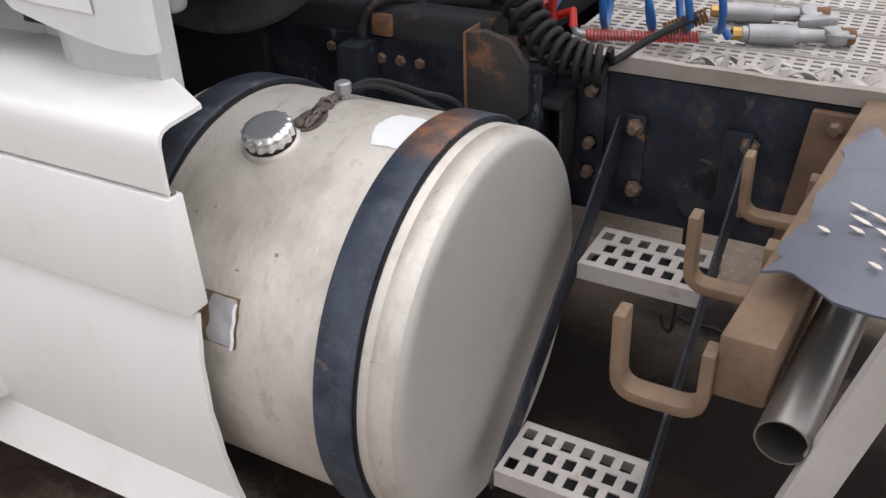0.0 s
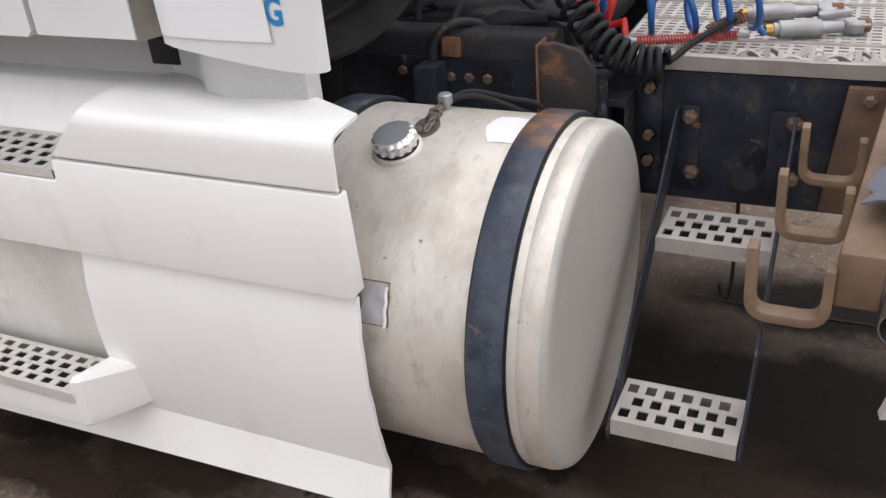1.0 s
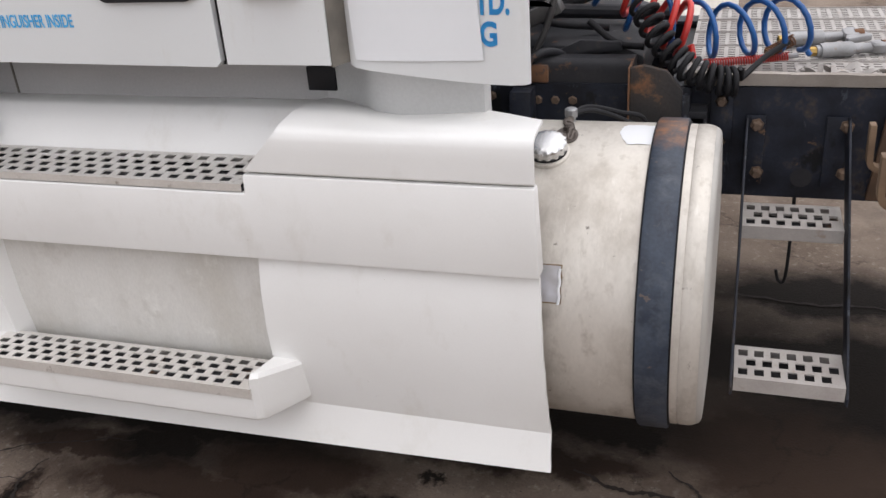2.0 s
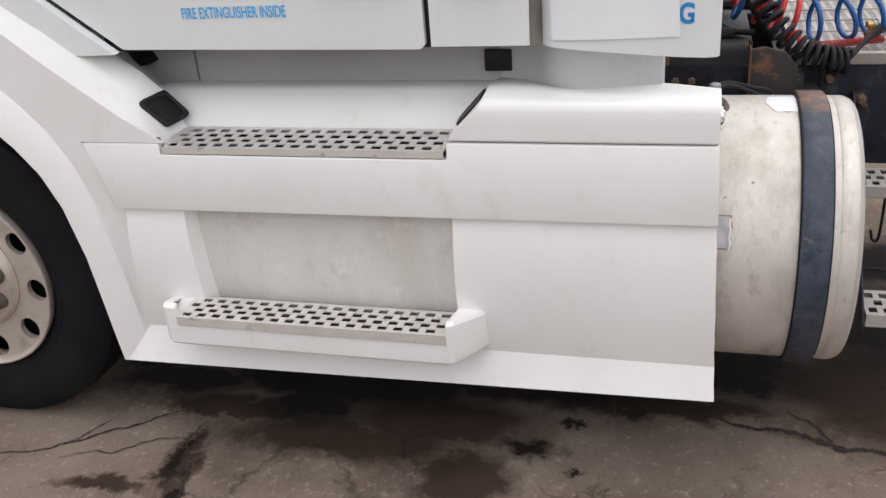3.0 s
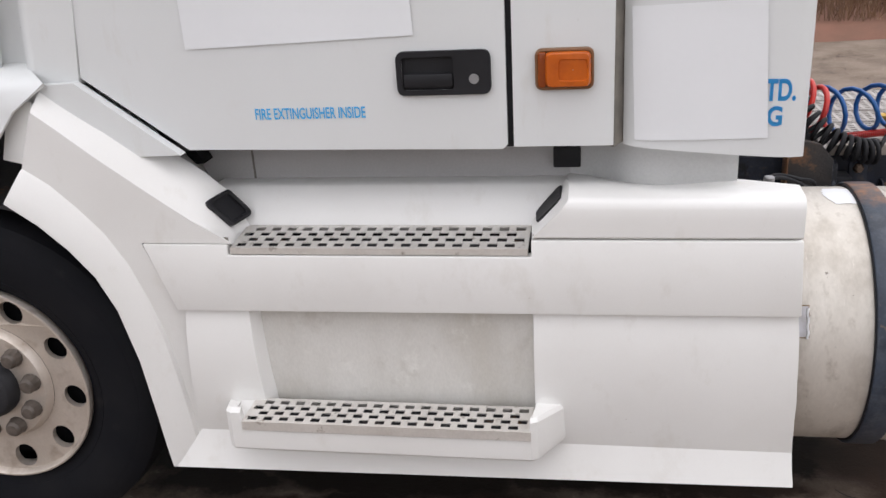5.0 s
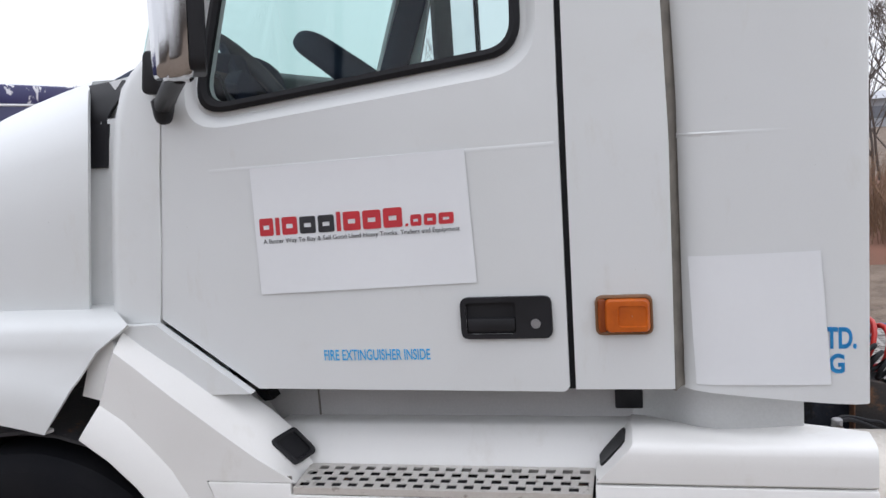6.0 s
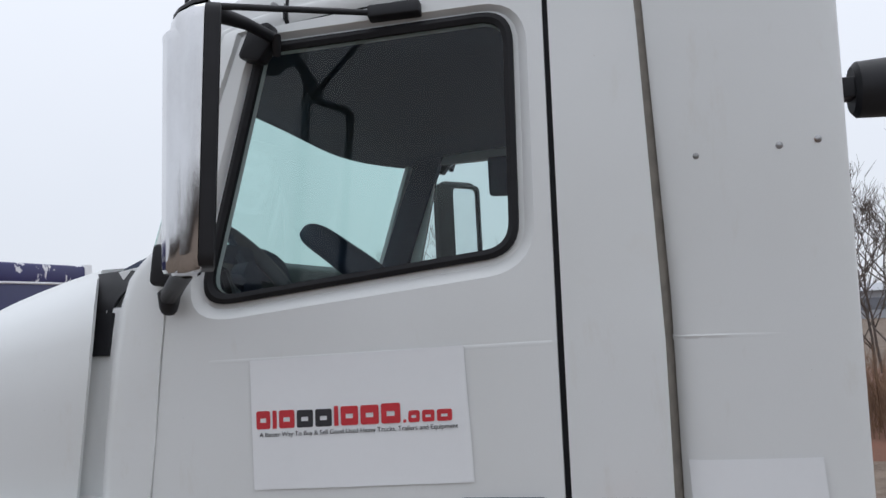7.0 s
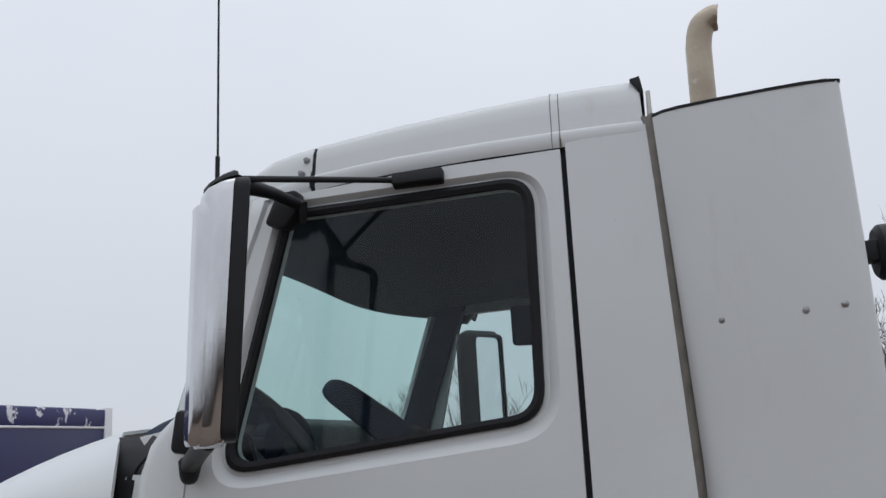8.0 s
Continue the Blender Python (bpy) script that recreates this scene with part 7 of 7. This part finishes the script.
# ---- papers taped on the truck ----
def paper(name, corners, label, out, wall=None):
    ob = thing(name, tuple(sum((Vector(c) for c in corners), Vector()) / 4), label, "sign")
    bl, br, tr, tl = (Vector(c) for c in corners)
    nrm = (br - bl).cross(tl - bl).normalized()
    rows = []
    random.seed(len(name))
    for j in range(13):
        row = []
        for i in range(17):
            s, t = i / 16, j / 12
            p = (bl.lerp(br, s)).lerp(tl.lerp(tr, s), t)
            if wall:
                p.y = wall(p.x)
            e = min(s, 1 - s, t, 1 - t)
            curl = 0.0008 * max(0, 1 - e / 0.06) * (0.3 + 0.7 * abs(math.sin(9 * s + 5 * t)))
            row.append(p + nrm * (out + 0.0006 * math.sin(5 * s + 3 * t) + curl))
        rows.append(row)
    bm = bmesh.new()
    sheet(bm, rows)
    part("sheet", bm, PAPER, ob, smooth=60)
    return ob, bl, br, tl, nrm


sign, bl, br, tl, nrm = paper("door_sign", [(-0.079, 0.0925, 1.477), (0.523, 0.0925, 1.493), (0.512, 0.0925, 1.840), (-0.079, 0.0925, 1.821)],
                              "white paper sign with red and black print on the door", 0.0012)
SIGN = Matrix.Translation((-0.066, 0.0895, 1.637)) @ pose(0, 0, 0, 90) @ Matrix.Shear("XY", 4, (0, 0)) @ Matrix.Rotation(radians(1.4), 4, "Z")
# logo of plain blocks, one a letter's width
at = 0.0
for w, h, mtl, k in ((0.040, 0.048, RED, 1), (0.012, 0.048, RED, 0), (0.044, 0.048, RED, 1), (0.046, 0.046, INK, 1), (0.046, 0.046, INK, 2), (0.012, 0.052, RED, 0), (0.048, 0.050, RED, 2),
                     (0.050, 0.050, RED, 1), (0.052, 0.052, RED, 2), (0.008, 0.008, RED, 0), (0.030, 0.030, RED, 1), (0.033, 0.030, RED, 1), (0.040, 0.030, RED, 2)):
    bm = bmesh.new()
    o = rounded([(at, 0), (at + w, 0), (at + w + 0.002, h), (at + 0.002, h)], 0.006 if w > 0.02 else 0.002, 3)
    slot = [(at + 0.30 * w, 0.36 * h), (at + 0.72 * w, 0.36 * h), (at + 0.73 * w, 0.60 * h), (at + 0.31 * w, 0.60 * h)]
    face_with_holes(bm, o, [slot] if k else [], lambda x, y: SIGN @ Vector((x, y, 0)))
    part("logo_block", bm, mtl, sign, smooth=0)
    at += w + 0.0065
lettering("A Better Way To Buy & Sell Good Used Heavy Trucks, Trailers and Equipment", 0.016, INK, sign,
          Matrix.Translation((-0.058, 0.0895, 1.612)) @ pose(0, 0, 0, 90) @ Matrix.Rotation(radians(1.6), 4, "Z"), 0.546, label="small black line of lettering")
paper("blank_sheet", [(1.065, flare(1.065), 1.214), (1.367, flare(1.367), 1.237), (1.347, flare(1.347), 1.556), (1.054, flare(1.054), 1.539)],
      "blank white paper sheet taped on the side panel", 0.003, flare)

# ---- the surroundings ----
van = thing("box_trailer", (-10.0, 7.0, -0.04), "navy blue box trailer with peeling paint on its top rail", "trailer")
bm = bmesh.new()
box(bm, -12.0, -8.03, 2.5, 11.0, 0.9, 2.62)
part("box_body", bm, BOXBLUE, van, bevel=0.01)
bm = bmesh.new()
box(bm, -12.01, -8.015, 2.5, 11.0, 2.64, 2.93)
part("top_rail", bm, BOXPEEL, van, "blue top rail with white peeled patches", bevel=0.04)
bm = bmesh.new()
box(bm, -8.06, -8.01, 2.5, 11.0, 2.61, 2.65)
box(bm, -8.08, -8.00, 10.95, 11.15, 0.9, 2.96)
part("corner_post", bm, PAPER, van, "white corner post and strip", bevel=0.02)
bm = bmesh.new()
box(bm, -11.9, -8.2, 2.6, 11.0, 0.72, 0.88)
part("underframe", bm, DARK, van)
for y in (3.6, 9.6):
    bm = bmesh.new()
    lathe(bm, [(-11.8, 0), (-11.8, 0.48), (-8.3, 0.48), (-8.3, 0.25), (-8.32, 0)], (0, y, 0.44), "x", 28)
    part("wheel_pair", bm, TYRE, van)

# earth bank with dry brush, and bare trees behind it
bm = bmesh.new()
random.seed(7)
rows = []
for i in range(61):
    x = -40 + 100 * i / 60
    rows.append([(x, 9.0 + 0.15 * math.sin(x * 1.3), -0.06), (x, 9.35 + 0.2 * math.sin(x), 0.10), (x, 9.9, 0.16 + 0.05 * math.sin(2 * x)), (x, 13.0, 0.25), (x, 22.0, -0.06)])
sheet(bm, rows)
tagged(part("earth_bank", bm, EARTH, smooth=60), "red-brown bare earth bank", "bank", kind="structure")


def stalks(seed, count, x0, x1, y0, y1, h0, h1, base_z=0.12, stout=1.0):
    rnd = random.Random(seed)
    verts, faces = [], []
    for _ in range(count):
        x, y = rnd.uniform(x0, x1), rnd.uniform(y0, y1)
        h = rnd.uniform(h0, h1)
        lean = Vector((rnd.gauss(0, 0.28), rnd.gauss(0, 0.25), 1)).normalized()
        bend = Vector((rnd.gauss(0, 0.25), rnd.gauss(0, 0.25), -0.1))
        r = rnd.uniform(0.003, 0.009) * stout
        p = Vector((x, y, base_z))
        base = len(verts)
        for k in range(4):
            q = p + lean * h * k / 3 + bend * h * (k / 3) ** 2
            rr = r * (1 - k / 3.6)
            for a in range(3):
                verts.append((q.x + rr * math.cos(2.09 * a), q.y + rr * math.sin(2.09 * a), q.z))
        for k in range(3):
            for a in range(3):
                i, j = base + 3 * k + a, base + 3 * k + (a + 1) % 3
                faces.append((i, j, j + 3, i + 3))
    return verts, faces


me = bpy.data.meshes.new("dry_brush")
vs, fs = stalks(3, 17000, -6, 22, 9.3, 12.5, 0.4, 1.35)
me.from_pydata(vs, [], fs)
me.materials.append(DRY)
tagged(new("dry_brush", me), "dense dry brown brush and weeds", "brush", kind="stuff")
# scrub along the other side of the yard
me = bpy.data.meshes.new("far_scrub")
vs, fs = stalks(5, 7000, -26, 26, -21.5, -17.5, 1.8, 6.0, -0.04, 2.5)
me.from_pydata(vs, [], fs)
me.materials.append(BARK)
tagged(new("far_scrub", me), "dark leafless scrub along the yard", "brush", kind="stuff")


def bare_tree(place, height, seed, spread=0.5):
    rnd = random.Random(seed)
    root = thing("bare_tree", place, "leafless tree with thin branching twigs", "tree", "bare trees")
    trunk, crown = bmesh.new(), bmesh.new()

    def grow(bm, p, w, length, r, depth):
        pts = [p]
        q, d = Vector(p), Vector(w)
        k = 4
        for _ in range(k):
            d = (d + Vector((rnd.gauss(0, 0.12), rnd.gauss(0, 0.12), 0.05))).normalized()
            q = q + d * length / k
            pts.append(q.copy())
        tube(bm, pts, [r * (1 - 0.55 * i / k) for i in range(k + 1)], 5 if depth < 2 else 3, False)
        if depth == 0:
            bm2 = crown
        else:
            bm2 = bm
        if depth >= 4:
            return
        for _ in range(rnd.randint(3, 4) if depth else 7):
            s = rnd.uniform(0.35, 1.0)
            i = min(int(s * k), k - 1)
            b = pts[i].lerp(pts[i + 1], s * k - i)
            side = Vector((rnd.gauss(0, 1), rnd.gauss(0, 1), rnd.uniform(0.2, 1.0))).normalized()
            grow(bm2, b, (d * (1 - spread) + side * spread).normalized(), length * rnd.uniform(0.42, 0.68), r * 0.5 * (1 - 0.4 * s) + 0.003, depth + 1)
    grow(trunk, Vector(place) - Vector((0, 0, 0.05)), Vector((0, 0, 1)), height * 0.6, height * 0.009, 0)
    part("trunk", trunk, BARK, root, smooth=60)
    part("crown", crown, BARK, root, "thin bare branches", smooth=0)


for k, (x, y, h) in enumerate(((5.6, 13.2, 4.6), (6.4, 14.5, 5.4), (4.2, 15.5, 3.8), (8.0, 13.8, 5.0), (7.0, 18.0, 6.0), (-2.9, 19.5, 3.9), (-4.4, 21.0, 4.2), (-6.5, 24.0, 4.2), (11.0, 15.0, 5.5),
                             (4.55, 13.4, 3.3), (4.95, 14.2, 3.5), (5.2, 12.9, 3.0), (4.1, 12.4, 2.6), (5.8, 18.5, 3.9))):
    bare_tree((x, y, 0.15 if y < 20 else -0.03), h, 20 + k)

bldg = thing("warehouse", (18, 60, -0.04), "long low grey warehouse far behind the brush", "building")
bm = bmesh.new()
box(bm, -10, 60, 58, 75, -0.05, 1.7)
part("wall", bm, FARWALL, bldg)
bm = bmesh.new()
prism(bm, [(57.5, 1.7), (66.5, 2.2), (75.5, 1.7)], "x", -10.5, 60.5)
part("roof", bm, FARWALL, bldg, "pale grey roof")
for k in range(10):
    bm = bmesh.new()
    box(bm, -4 + 6 * k, -1.5 + 6 * k, 57.95, 58.02, 0.5, 1.25)
    part("window", bm, FARPANE, bldg, "dull grey window", smooth=0)
bm = bmesh.new()
lathe(bm, [(0.06, 0), (0.05, 0.25), (0.02, 0.42), (0.0, 0.5)], (1.35, 6.1, -0.04), "z", 18)
for q in bm.verts:
    q.co.x += 0.06 * math.sin(9 * q.co.y)
tagged(part("snow_patch", bm, SNOW), "small patch of old white snow on the ground", "snow")
